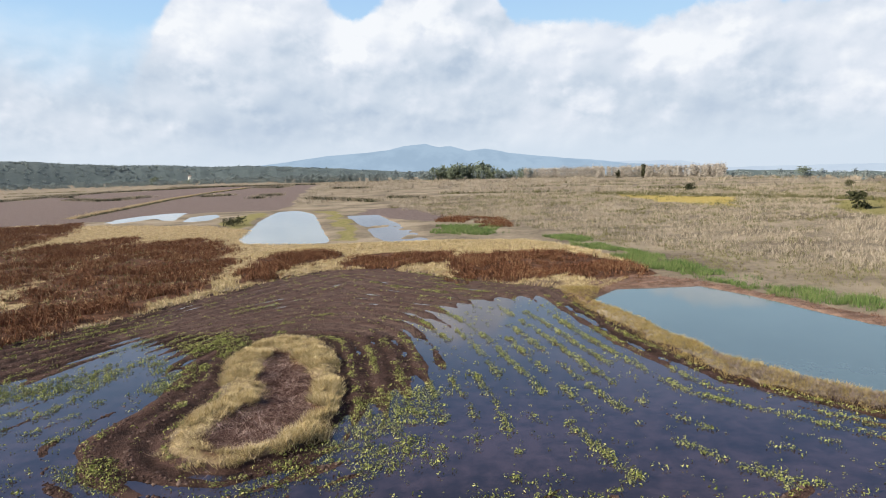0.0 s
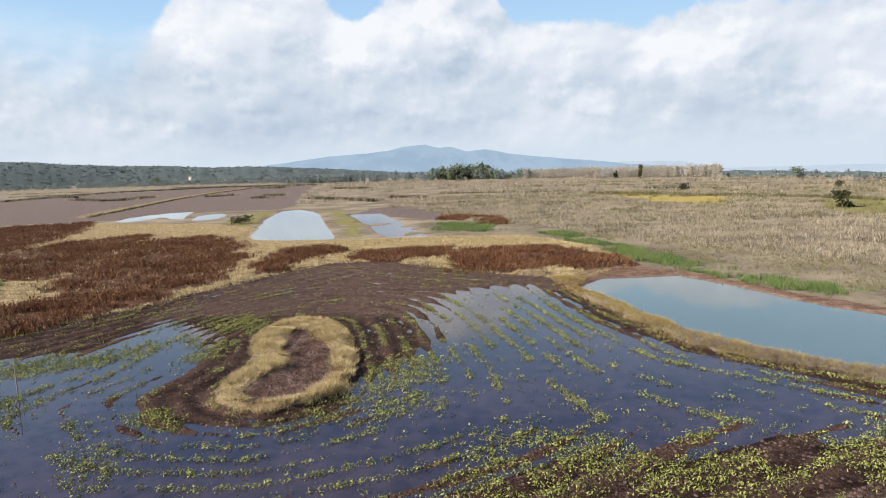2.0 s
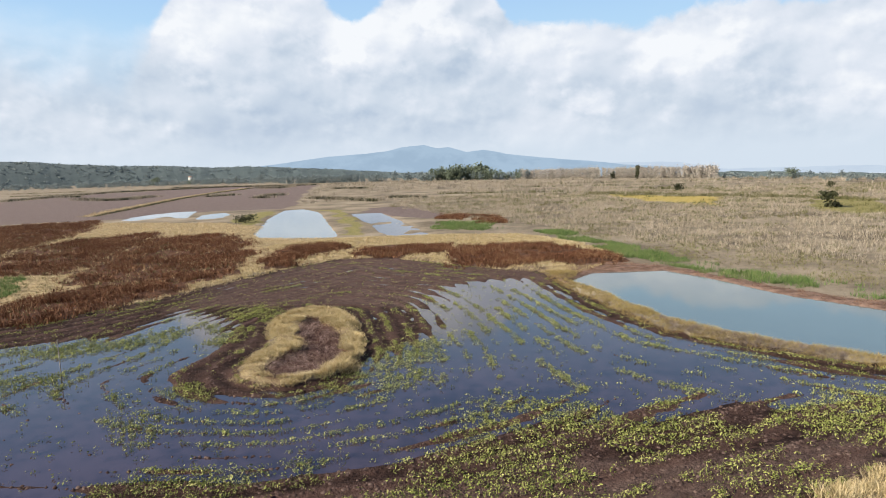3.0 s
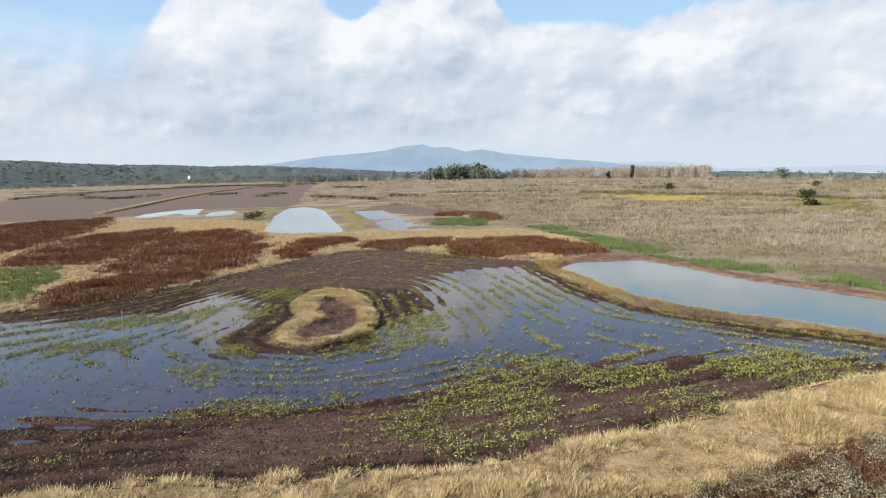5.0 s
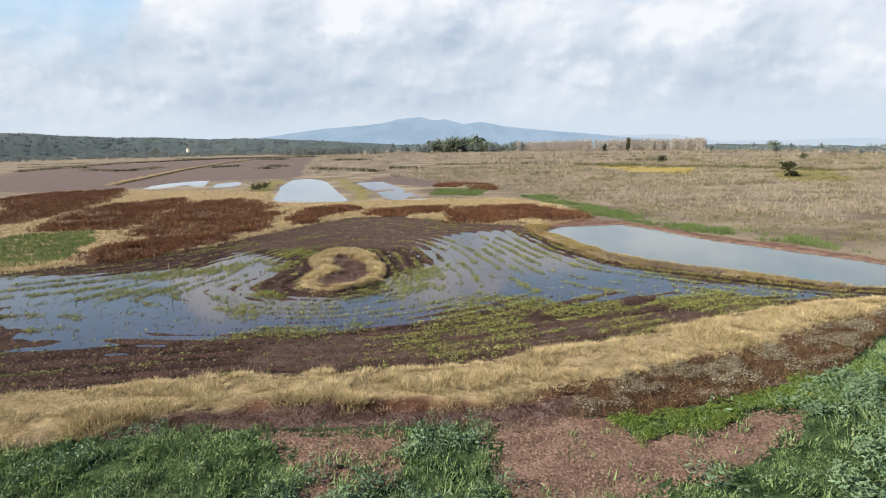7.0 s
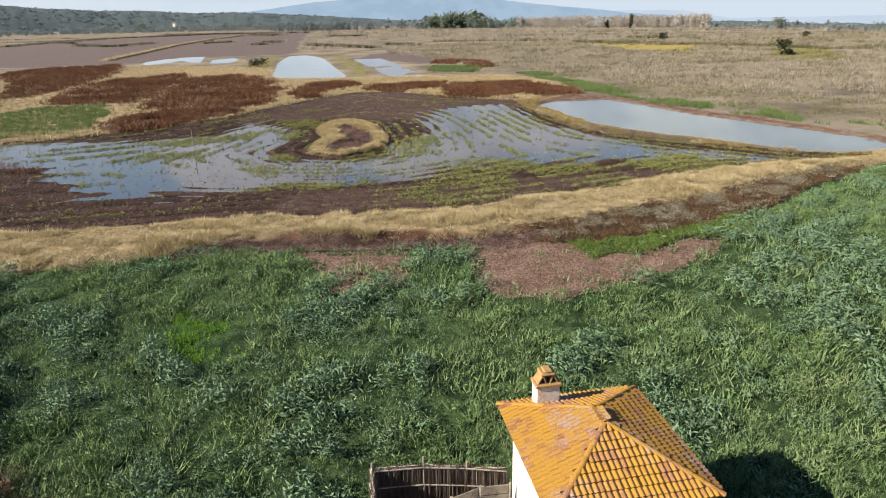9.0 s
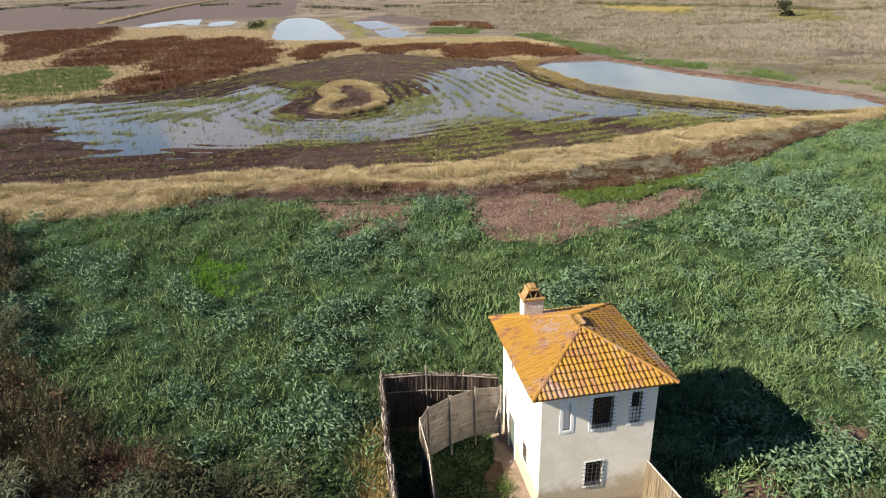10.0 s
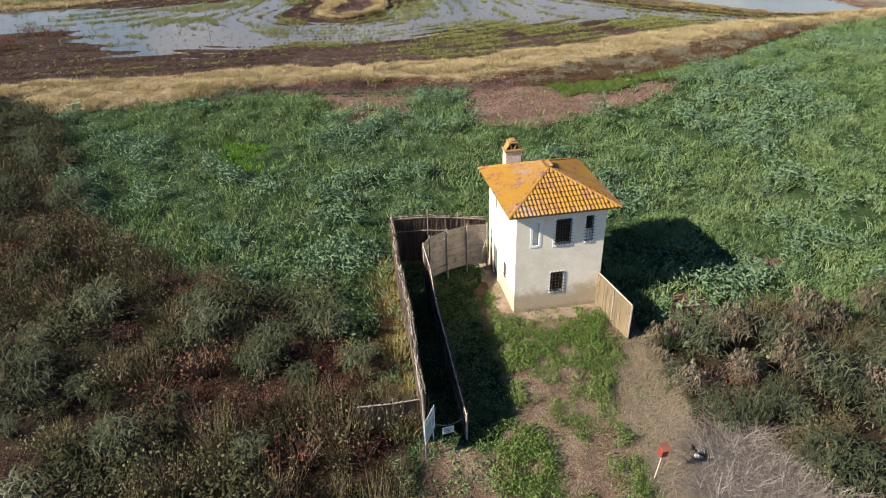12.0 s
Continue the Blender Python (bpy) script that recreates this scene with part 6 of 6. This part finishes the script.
def canes(points, spacing, thick, lean, seed, foot=0.1, loose=1.0):
    """Upright canes along a line of (x, y, top): vertices and triangles."""
    r = np.random.default_rng(seed)
    vs, ts = [], []
    for (ax, ay, at_), (bx, by, bt) in zip(points, points[1:]):
        run = math.hypot(bx - ax, by - ay)
        count = int(run / spacing)
        for k in range(count):
            s = (k + r.uniform(0, 1)) / count
            px, py = ax + (bx - ax) * s + r.normal(0, 0.02 * loose), ay + (by - ay) * s + r.normal(0, 0.02 * loose)
            top_z = at_ + (bt - at_) * s + r.normal(0, 0.07 * loose)
            z0 = height_at(px, py) - foot
            dx, dy = r.normal(0, lean, 2) * (1.0 if k % 3 else 2.5)
            w_ = thick * r.uniform(0.7, 1.3)
            i = len(vs)
            for q in range(3):
                a = q * 2.094 + k
                vs += [(px + w_ * math.cos(a), py + w_ * math.sin(a), z0), (px + dx + 0.6 * w_ * math.cos(a), py + dy + 0.6 * w_ * math.sin(a), top_z)]
            for q in range(3):
                p, n_ = i + 2 * q, i + 2 * ((q + 1) % 3)
                ts += [(p, n_, n_ + 1), (p, n_ + 1, p + 1)]
    return np.array(vs), np.array(ts)


def cane_fence(points, label, mat, posts, rails, seed, spacing=0.022, thick=0.02, rail_mat=None, post_over=0.15, lean=0.02, loose=1.0, crest=0):
    ob = thing("cane_fence", Matrix.Identity(4), label, "fence", "cane fences by the house")
    me = tri_mesh("screen", *merged(canes(points, spacing, thick, lean, seed, 0.1, loose), canes([(px + 0.04, py + 0.03, pt) for px, py, pt in points], spacing, thick, lean * 1.5, seed + 50, 0.1, loose)))
    me.materials.append(mat)
    new("screen", me).parent = ob
    # solid sheet added behind the canes, so that their shadow is unbroken
    bm = bmesh.new()
    for (ax, ay, at_), (bx, by, bt) in zip(points, points[1:]):
        run = math.hypot(bx - ax, by - ay)
        foot = min(height_at(ax, ay), height_at(bx, by)) - 0.1
        vs = box(bm, (0, 0.0, foot), (run, 0.02, 1.0), 0, None)
        for v in vs:
            s = v.co.x / run
            z = v.co.z if v.co.z < 0.99 else at_ + (bt - at_) * s - 0.12
            v.co = Vector((ax + (bx - ax) * s + 0.02, ay + (by - ay) * s + 0.02 + v.co.y, z))
    part("mat", bm, mat, ob)
    for (px, py, pt) in posts:
        bm = bmesh.new()
        rod(bm, (px, py, height_at(px, py) - 0.3), (px + random.uniform(-0.04, 0.04), py, pt + post_over), 0.055, 0.04, 7)
        part("post", bm, WOOD_GREY, ob)
    for drop in rails:
        for (ax, ay, at_), (bx, by, bt) in zip(points, points[1:]):
            bm = bmesh.new()
            rod(bm, (ax, ay - 0.05, at_ - drop), (bx, by - 0.05, bt - drop), 0.035, 0.03, 6)
            part("rail", bm, rail_mat or WOOD_GREY, ob)
    # loose bundle of canes lashed along the top, coloured paler for the sunlit rim
    for (ax, ay, at_), (bx, by, bt) in zip(points, points[1:]):
        run = math.hypot(bx - ax, by - ay)
        for k in range(int(crest * run)):
            s0 = random.uniform(-0.05, 0.75)
            s1 = min(1.03, s0 + random.uniform(0.5, 1.3) / run)
            ends = [(ax + (bx - ax) * q + random.uniform(-0.13, 0.13), ay + (by - ay) * q, at_ + (bt - at_) * q + random.uniform(-0.10, 0.06)) for q in (s0, s1)]
            bm = bmesh.new()
            rod(bm, ends[0], ends[1], 0.024, 0.012, 5)
            part("crest_cane", bm, CREST, ob)
    return ob


OUTER = [(-2.5, 9.1, 1.0), (-2.1, 7.0, 0.95), (-1.75, 5.0, 0.9), (-1.2, 2.6, 0.85), (-0.65, 0.2, 0.8), (-0.15, -2.6, 0.75), (0.3, -5.0, 0.6)]
cane_fence(OUTER, "long leaning screen of old dark canes beside the walkway", CANE_DARK, OUTER[:2] + OUTER[3:], (0.12, 1.2), 401, 0.018, crest=7)
BACKF = [(-2.5, 9.1, 0.95), (-0.45, 9.4, 0.95), (1.3, 9.5, 0.85), (2.95, 9.4, 0.8)]
cane_fence(BACKF, "screen of weathered canes behind the house yard", CANE_DARK, [(-2.5, 9.1, 1.1), (-0.45, 9.4, 1.2), (1.3, 9.5, 0.9)], (0.1, 0.95), 402, 0.018, crest=3)
cane_fence([(-2.5, -4.4, -0.75), (-1.0, -4.2, -0.7), (0.25, -4.0, -0.6)], "short screen of dark wicker with a grey rail", CANE_DARK, [(-1.0, -4.2, -0.7)], (0.05,), 405, 0.03)
STRAW_SCREEN = [(8.72, 4.75, -0.02), (9.3, 3.2, -0.02), (9.85, 1.8, -0.05)]
cane_fence(STRAW_SCREEN, "screen of pale straw canes beside the house", CANE_PALE, STRAW_SCREEN[1:], (-0.02,), 403, 0.012, 0.009, WOOD_PALE, 0.0, 0.002, 0.25)
# only the pole belongs here; the dark screen is added for the shade below
LOW = [(-0.42, 5.85, 0.95), (0.0, 4.75, 0.15), (0.38, 2.4, -0.25), (1.0, -0.3, -0.5), (1.5, -2.6, -0.7), (2.0, -4.8, -0.85)]
cane_fence(LOW, "low dark cane screen added for the shade under the pole", CANE_DARK, LOW[1:5], (0.9,), 404, 0.03)
handrail = thing("handrail", Matrix.Identity(4), "thin pale bent pole running along the walkway", "rail")
for a, b in zip(LOW, LOW[1:]):
    bm = bmesh.new()
    rod(bm, (a[0], a[1], a[2] + 0.02), (b[0], b[1], b[2] + 0.02), 0.03, 0.028, 7)
    part("rail", bm, WOOD_PALE, handrail)
for p in (LOW[0], LOW[-1]):
    bm = bmesh.new()
    rod(bm, (p[0], p[1], height_at(p[0], p[1]) - 0.2), (p[0], p[1], p[2] + 0.12), 0.045, 0.035, 7)
    part("post", bm, WOOD_PALE, handrail)

# board fence that curves to the house wall
BOARDS = [(-0.42, 5.9, 1.0), (-0.15, 6.6, 1.05), (0.75, 7.45, 1.0), (1.85, 8.15, 0.95), (3.0, 8.45, 0.85)]
board_fence = thing("board_fence", Matrix.Identity(4), "grey weathered board fence with upright posts by the wall", "fence")
for q, (a, b) in enumerate(zip(BOARDS, BOARDS[1:])):
    a, b = Vector(a), Vector(b)
    run = Vector((b.x - a.x, b.y - a.y, 0))
    turn = math.degrees(math.atan2(run.y, run.x))
    slope = math.degrees(math.atan2(b.z - a.z, run.length))
    for k in range(6):
        bm = bmesh.new()
        box(bm, (-0.02, -0.015, -0.20), (run.length + 0.02, 0.015, 0.20), 0.004)
        m = pose(a.x, a.y, a.z - 0.22 - k * 0.435 + random.uniform(-0.015, 0.015), 0, 0, turn) @ pose(0, random.uniform(-0.01, 0.01), 0, random.uniform(-2, 2), -slope + random.uniform(-0.8, 0.8), 0)
        bmesh.ops.transform(bm, matrix=m, verts=bm.verts[:])
        part("plank", bm, WOOD_GREY, board_fence)
for px, py, pt in BOARDS:
    bm = bmesh.new()
    rod(bm, (px + 0.03, py - 0.07, height_at(px, py) - 0.3), (px + 0.03, py - 0.07, pt + 0.12), 0.05, 0.045, 7)
    part("post", bm, WOOD_GREY, board_fence)
bm = bmesh.new()
rod(bm, (2.55, 7.95, -1.4), (3.05, 8.3, 0.2), 0.04, 0.03, 6)
part("brace", bm, WOOD_GREY, board_fence)


# ---- small things in the yard ----
def bar_lines(bm, x0, x1, rows, z0, step, y, thick):
    for k in range(rows):
        box(bm, (x0, y, z0 - k * step), (x0 + (x1 - x0) * random.uniform(0.6, 1.0), y + 0.004, z0 - k * step + thick))


PAPER = surface("printed panel", (0.62, 0.66, 0.62), (0.72, 0.75, 0.72), 3, 20, 0.6)
PRINT_GREEN = surface("pale green print", (0.30, 0.42, 0.34), (0.38, 0.50, 0.40), 3, 20, 0.6)
PRINT_DARK = surface("grey print", (0.16, 0.19, 0.20), (0.24, 0.27, 0.28), 3, 20, 0.6)
RED_PAINT = surface("faded red paint", (0.14, 0.018, 0.014), (0.22, 0.04, 0.03), 3, 20, 0.6)
BLUE_METAL = surface("blue post paint", (0.06, 0.10, 0.22), (0.09, 0.15, 0.30), 3, 20, 0.5)
gx0, gy0 = 0.55, -5.4
sign = thing("information_board", pose(gx0, gy0, height_at(gx0, gy0), 0, 0, 72), "white information board with printed map on blue posts", "sign")
for px in (-0.42, 0.42):
    bm = bmesh.new()
    rod(bm, (px, 0.03, -0.3), (px, 0.03, 1.85), 0.03, 0.03, 8)
    part("post", bm, BLUE_METAL, sign)
bm = bmesh.new()
box(bm, (-0.52, -0.02, 0.75), (0.52, 0.0, 1.95), 0.006)
panel = part("panel", bm, PAPER, sign)
bm = bmesh.new()
box(bm, (-0.44, -0.026, 1.05), (0.12, -0.021, 1.62), 0.002)
part("map", bm, PRINT_GREEN, panel)
bm = bmesh.new()
bar_lines(bm, -0.44, 0.42, 2, 1.84, 0.07, -0.026, 0.035)
bar_lines(bm, 0.17, 0.44, 9, 1.56, 0.055, -0.026, 0.022)
bar_lines(bm, -0.44, 0.4, 3, 0.96, 0.05, -0.026, 0.02)
part("lettering", bm, PRINT_DARK, panel)
gate_z = height_at(1.2, -4.8)
rope = thing("rope_barrier", Matrix.Identity(4), "slack rope across the walkway entrance", "rope")
bm = bmesh.new()
last = None
for k in range(9):
    s = k / 8
    p = Vector((0.75 + 1.2 * s, -5.0 + 0.5 * s, gate_z + 1.0 - 0.25 * math.sin(math.pi * s)))
    if last:
        rod(bm, last, p, 0.012, 0.012, 5)
    last = p
part("rope", bm, WOOD_PALE, rope)
notice = thing("notice_plate", pose(1.25, -4.82, gate_z + 0.5, 0, 0, 20), "small white notice plate hanging on the rope", "sign")
bm = bmesh.new()
box(bm, (-0.25, -0.006, -0.16), (0.25, 0.006, 0.2), 0.004)
plate = part("plate", bm, PAPER, notice)
bm = bmesh.new()
bar_lines(bm, -0.19, 0.19, 4, 0.12, 0.075, -0.011, 0.03)
part("lettering", bm, PRINT_DARK, plate)

bx, by = 9.15, -6.7
nest = thing("bird_box", pose(bx, by, height_at(bx, by), 0, 7, 20), "red wooden bird box on a pale leaning pole", "bird box")
nest.scale = (0.7, 0.7, 0.8)
bm = bmesh.new()
rod(bm, (0, 0, -0.3), (0, 0, 1.55), 0.035, 0.03, 8)
part("pole", bm, WOOD_PALE, nest)
bm = bmesh.new()
box(bm, (-0.2, -0.17, 1.5), (0.2, 0.17, 1.98), 0.01)
body = part("body", bm, RED_PAINT, nest)
bm = bmesh.new()
box(bm, (-0.28, -0.26, 0), (0.28, 0.26, 0.03), 0.006, pose(0, -0.02, 2.0, 14, 0, 0))
part("lid", bm, surface("brown red board", (0.17, 0.055, 0.04), (0.24, 0.09, 0.065), 3, 20), body, "sloping brown red lid")
# dark disc in place of a cut hole, its inner shade painted
bm = bmesh.new()
rod(bm, (0, -0.178, 1.8), (0, -0.168, 1.8), 0.045, 0.045, 12)
part("entrance_hole", bm, DARK, body)
cx, cy = 11.05, -5.6
crate = thing("crate", pose(cx, cy, height_at(cx, cy), 0, 0, -25), "small dark crate with a white strip", "crate")
bm = bmesh.new()
for lo, hi in (((-0.28, -0.2, 0), (0.28, -0.17, 0.4)), ((-0.28, 0.17, 0), (0.28, 0.2, 0.4)), ((-0.28, -0.17, 0), (-0.25, 0.17, 0.4)),
               ((0.25, -0.17, 0), (0.28, 0.17, 0.4)), ((-0.25, -0.17, 0), (0.25, 0.17, 0.03))):
    box(bm, lo, hi, 0.006)
part("body", bm, DARK, crate)
bm = bmesh.new()
box(bm, (-0.1, -0.208, 0.12), (0.22, -0.202, 0.3), 0.001)
part("strip", bm, PAPER, crate)
# survey stake in the flooded field
px, py = -39.8, 80.0
stake = thing("stake", pose(px, py, height_at(px, py), 2, 1, 0), "thin dark stake standing in the flooded field", "stake")
bm = bmesh.new()
rod(bm, (0, 0, -0.3), (0, 0, 3.4), 0.05, 0.04, 7)
part("pole", bm, WOOD_GREY, stake)


# ---- thickets: shrubs, cane clumps and dead bushes ----
def stems(count, height, spread, seed, thick=0.018):
    r = np.random.default_rng(seed)
    vs, ts = [], []
    for _ in range(count):
        a = r.uniform(0, 2 * np.pi)
        foot = np.array([math.cos(a), math.sin(a), 0]) * spread * 0.25 * r.uniform(0, 1) - np.array([0, 0, 0.15])
        tip = np.array([math.cos(a) * spread * r.uniform(0.3, 1), math.sin(a) * spread * r.uniform(0.3, 1), height * r.uniform(0.7, 1.08)])
        mid = foot * 0.5 + tip * 0.5 + np.array([0, 0, height * 0.14])
        i = len(vs)
        for p, g in ((foot, thick), (mid, thick * 0.7), (tip, thick * 0.2)):
            for q in range(3):
                vs.append(p + np.array([math.cos(q * 2.09), math.sin(q * 2.09), 0]) * g)
        for lv in range(2):
            for q in range(3):
                p, n_ = i + 3 * lv + q, i + 3 * lv + (q + 1) % 3
                ts += [(p, n_, n_ + 3), (p, n_ + 3, p + 3)]
    return np.array(vs), np.array(ts)


def cane_leaves(count, radius, height, length, width, seed):
    """Long arching leaves set along upright canes."""
    r = np.random.default_rng(seed)
    vs, ts = [], []
    for _ in range(count):
        a, q = r.uniform(0, 2 * np.pi), radius * math.sqrt(r.uniform(0, 1))
        z = height * (0.35 + 0.65 * r.uniform(0, 1) ** 0.7)
        p = np.array([q * math.cos(a), q * math.sin(a), z])
        b = r.uniform(0, 2 * np.pi)
        out = np.array([math.cos(b), math.sin(b), 0])
        side = np.array([-math.sin(b), math.cos(b), 0]) * width * r.uniform(0.7, 1.3) / 2
        l = length * r.uniform(0.6, 1.2)
        i = len(vs)
        m1, m2 = p + out * l * 0.45 + np.array([0, 0, l * 0.28]), p + out * l * 0.95 - np.array([0, 0, l * r.uniform(0, 0.35)])
        vs += [p - side * 0.5, p + side * 0.5, m1 - side, m1 + side, m2]
        ts += [(i, i + 1, i + 3), (i, i + 3, i + 2), (i + 2, i + 3, i + 4)]
    return np.array(vs), np.array(ts)


def plant(name, label, category, stem_geo, leaf_geo, stem_mat, leaf_mat, group):
    ob = thing(name, pose(0, 0, -50), label, category, group)
    for part_name, (v, t), m in (("branchwork", stem_geo, stem_mat), ("foliage", leaf_geo, leaf_mat)):
        me = tri_mesh(part_name, v, t)
        me.materials.append(m)
        child = new(part_name, me)
        child.parent = ob
        tagged(child, kind="stuff")
    return ob


KINDS = []
for k in range(3):
    KINDS.append(plant("bramble", "dense dark green bramble bush in the thicket", "bush", stems(10, 1.4, 0.9, 500 + k),
                       merged(crown(1.15, 1.7, 560, 0.14, 510 + k, -0.15, 11), cane_leaves(130, 1.15, 1.75, 0.5, 0.045, 515 + k)), BARK, BRAMBLE, "thicket plants"))
for k in range(3):
    KINDS.append(plant("giant_cane", "tall clump of pale green cane leaves", "cane", stems(12, 2.0, 0.7, 520 + k),
                       merged(cane_leaves(290, 1.05, 1.95, 0.6, 0.06, 530 + k), crown(0.95, 1.5, 150, 0.18, 533 + k, -0.15, 7)), CANE_PALE, CANE, "thicket plants"))
for k in range(2):
    KINDS.append(plant("dead_bush", "dry brown bush of bare tangled twigs", "bush", stems(70, 1.25, 1.15, 540 + k, 0.012),
                       merged(crown(1.05, 1.3, 330, 0.12, 550 + k, -0.1, 8), blades(150, 0.9, 0.95, 0.03, 1.1, 555 + k, 1)), BARK, DEAD, "thicket plants"))
OLIVE_LEAF = foliage("olive shrub leaf", [(0.03, 0.03, 0.014), (0.075, 0.07, 0.033), (0.15, 0.13, 0.066), (0.30, 0.255, 0.15)], 0.08, 0.6, 0.7, 0.35)
for k in range(2):
    KINDS.append(plant("shrub", "feathery olive brown shrub beside the track", "bush", stems(40, 1.7, 1.1, 560 + k, 0.012),
                       merged(crown(1.1, 1.7, 520, 0.105, 570 + k, -0.1, 11), blades(200, 1.7, 0.95, 0.04, 0.4, 575 + k, 1)), BARK, OLIVE_LEAF, "thicket plants"))
PLUME = foliage("reed plumes", [(0.07, 0.055, 0.036), (0.14, 0.11, 0.078), (0.23, 0.19, 0.14), (0.34, 0.29, 0.225)], 0.1, 0.5, 0.75, 0.3)
for k in range(2):
    KINDS.append(plant("tall_reed", "clump of grey brown reeds with feathery plumes", "reeds", stems(26, 2.0, 0.7, 580 + k, 0.012),
                       merged(cane_leaves(160, 0.8, 1.8, 0.6, 0.05, 585 + k), *[(v * np.array([0.14, 0.14, 0.45]) + np.array([0.6 * math.cos(q * 2.4) * (0.3 + q % 3 * 0.33), 0.6 * math.sin(q * 2.4) * (0.3 + q % 3 * 0.33), 1.65 + 0.1 * (q % 4)]), t)
                                                                                   for q, (v, t) in enumerate(leaves(22, 1.0, 1.0, 0.8, 590 + k * 20 + w_, 0.5, 0.0) for w_ in range(12))]), BARK, PLUME, "thicket plants"))
r = np.random.default_rng(600)
spots = []
for poly, gap, tries in ((THICKET_L, 1.3, 5200), (THICKET_R, 1.15, 1600)):
    x, y = spread_over(poly, tries, 0.5, 3, -0.1, 601 + tries)
    taken = []
    for a, b in zip(x, y):
        if abs(a - 1) < 0.74 * (b + 26) + 3 and all((a - c) ** 2 + (b - d) ** 2 > gap * gap for c, d in taken):
            taken.append((a, b))
    spots += [(a, b, poly is THICKET_R) for a, b in taken]
# dead growth and reeds leaning on the screens
for a, b, s, who in ((-2.7, 0.3, 0.62, 6), (-2.0, -0.9, 0.6, 7), (-2.9, -1.3, 0.65, 6), (-1.5, -2.2, 0.55, 7), (-2.2, 2.2, 0.5, 6), (-0.8, -3.2, 0.5, 6),
                     (10.5, 0.3, 0.62, 10), (11.0, 1.2, 0.62, 11), (10.8, -0.8, 0.62, 10), (11.3, -1.8, 0.65, 4)):
    copy_thing(KINDS[who], pose(a, b, float(ground_height(a, b)) - 0.05, 4, -3, 70 * a) @ Matrix.Diagonal((s, s, s, 1)))
for a, b, right in spots:
    f = value_noise(a, b, 4.0, 61)
    f2 = value_noise(a, b, 3.0, 67)
    u = r.uniform()
    if right:
        pool = KINDS[8:10] if a > 16 and u < 0.3 else (KINDS[3:6] if u < 0.58 else (KINDS[8:10] if u < 0.75 else (KINDS[10:12] if u < 0.93 else KINDS[6:8])))
    elif inside(DEAD_ZONE, a, b, 1.0, 4) > 0:
        pool = KINDS[6:8] if u < 0.75 else KINDS[3:6]
    elif b < -2.8 and a > -6.2:
        pool = KINDS[8:10] if u < 0.85 else KINDS[6:8]
    elif inside(DRY_SCRUB, a, b, 1.5, 4) > 0:
        pool = KINDS[8:10] if u < 0.6 else (KINDS[6:8] if u < 0.8 else KINDS[0:3])
    elif f2 > 0.8:
        pool = KINDS[6:8] if u < 0.5 else KINDS[8:10]
    else:
        pool = KINDS[0:3] if u < 0.5 else (KINDS[3:6] if u < 0.85 else KINDS[8:10])
    who = pool[int(r.integers(0, len(pool)))]
    s = float(r.uniform(0.55, 1.3)) * (0.85 if right or pool[0] is KINDS[3] else 1.0)
    copy_thing(who, pose(a, b, height_at(a, b) - 0.05, r.uniform(-6, 6), r.uniform(-6, 6), r.uniform(0, 360)) @ Matrix.Diagonal((s, s, s * r.uniform(0.85, 1.1), 1)))
for ob in KINDS:
    for child in list(ob.children):
        bpy.data.objects.remove(child)
    bpy.data.objects.remove(ob)
# grey fallen reeds in front of the right thicket
x, y = spread_over([(11.4, -5.0), (12.5, -4.0), (13.7, -4.6), (14.8, -6.3), (16.0, -8.5), (16, -13), (10.6, -13), (10.6, -7.4)], 1200, 0.4, 2, 0, 610)
scatter("fallen_reeds", x, y, [blades(7, 1.1, 0.4, 0.03, 1.6, 620 + k) for k in range(4)], 1.0,
        foliage("grey fallen reeds", [(0.18, 0.15, 0.135), (0.28, 0.245, 0.22), (0.38, 0.335, 0.30)], 0.1, 0.5), "grey flattened reeds lying in a heap", "reeds", 0.4)
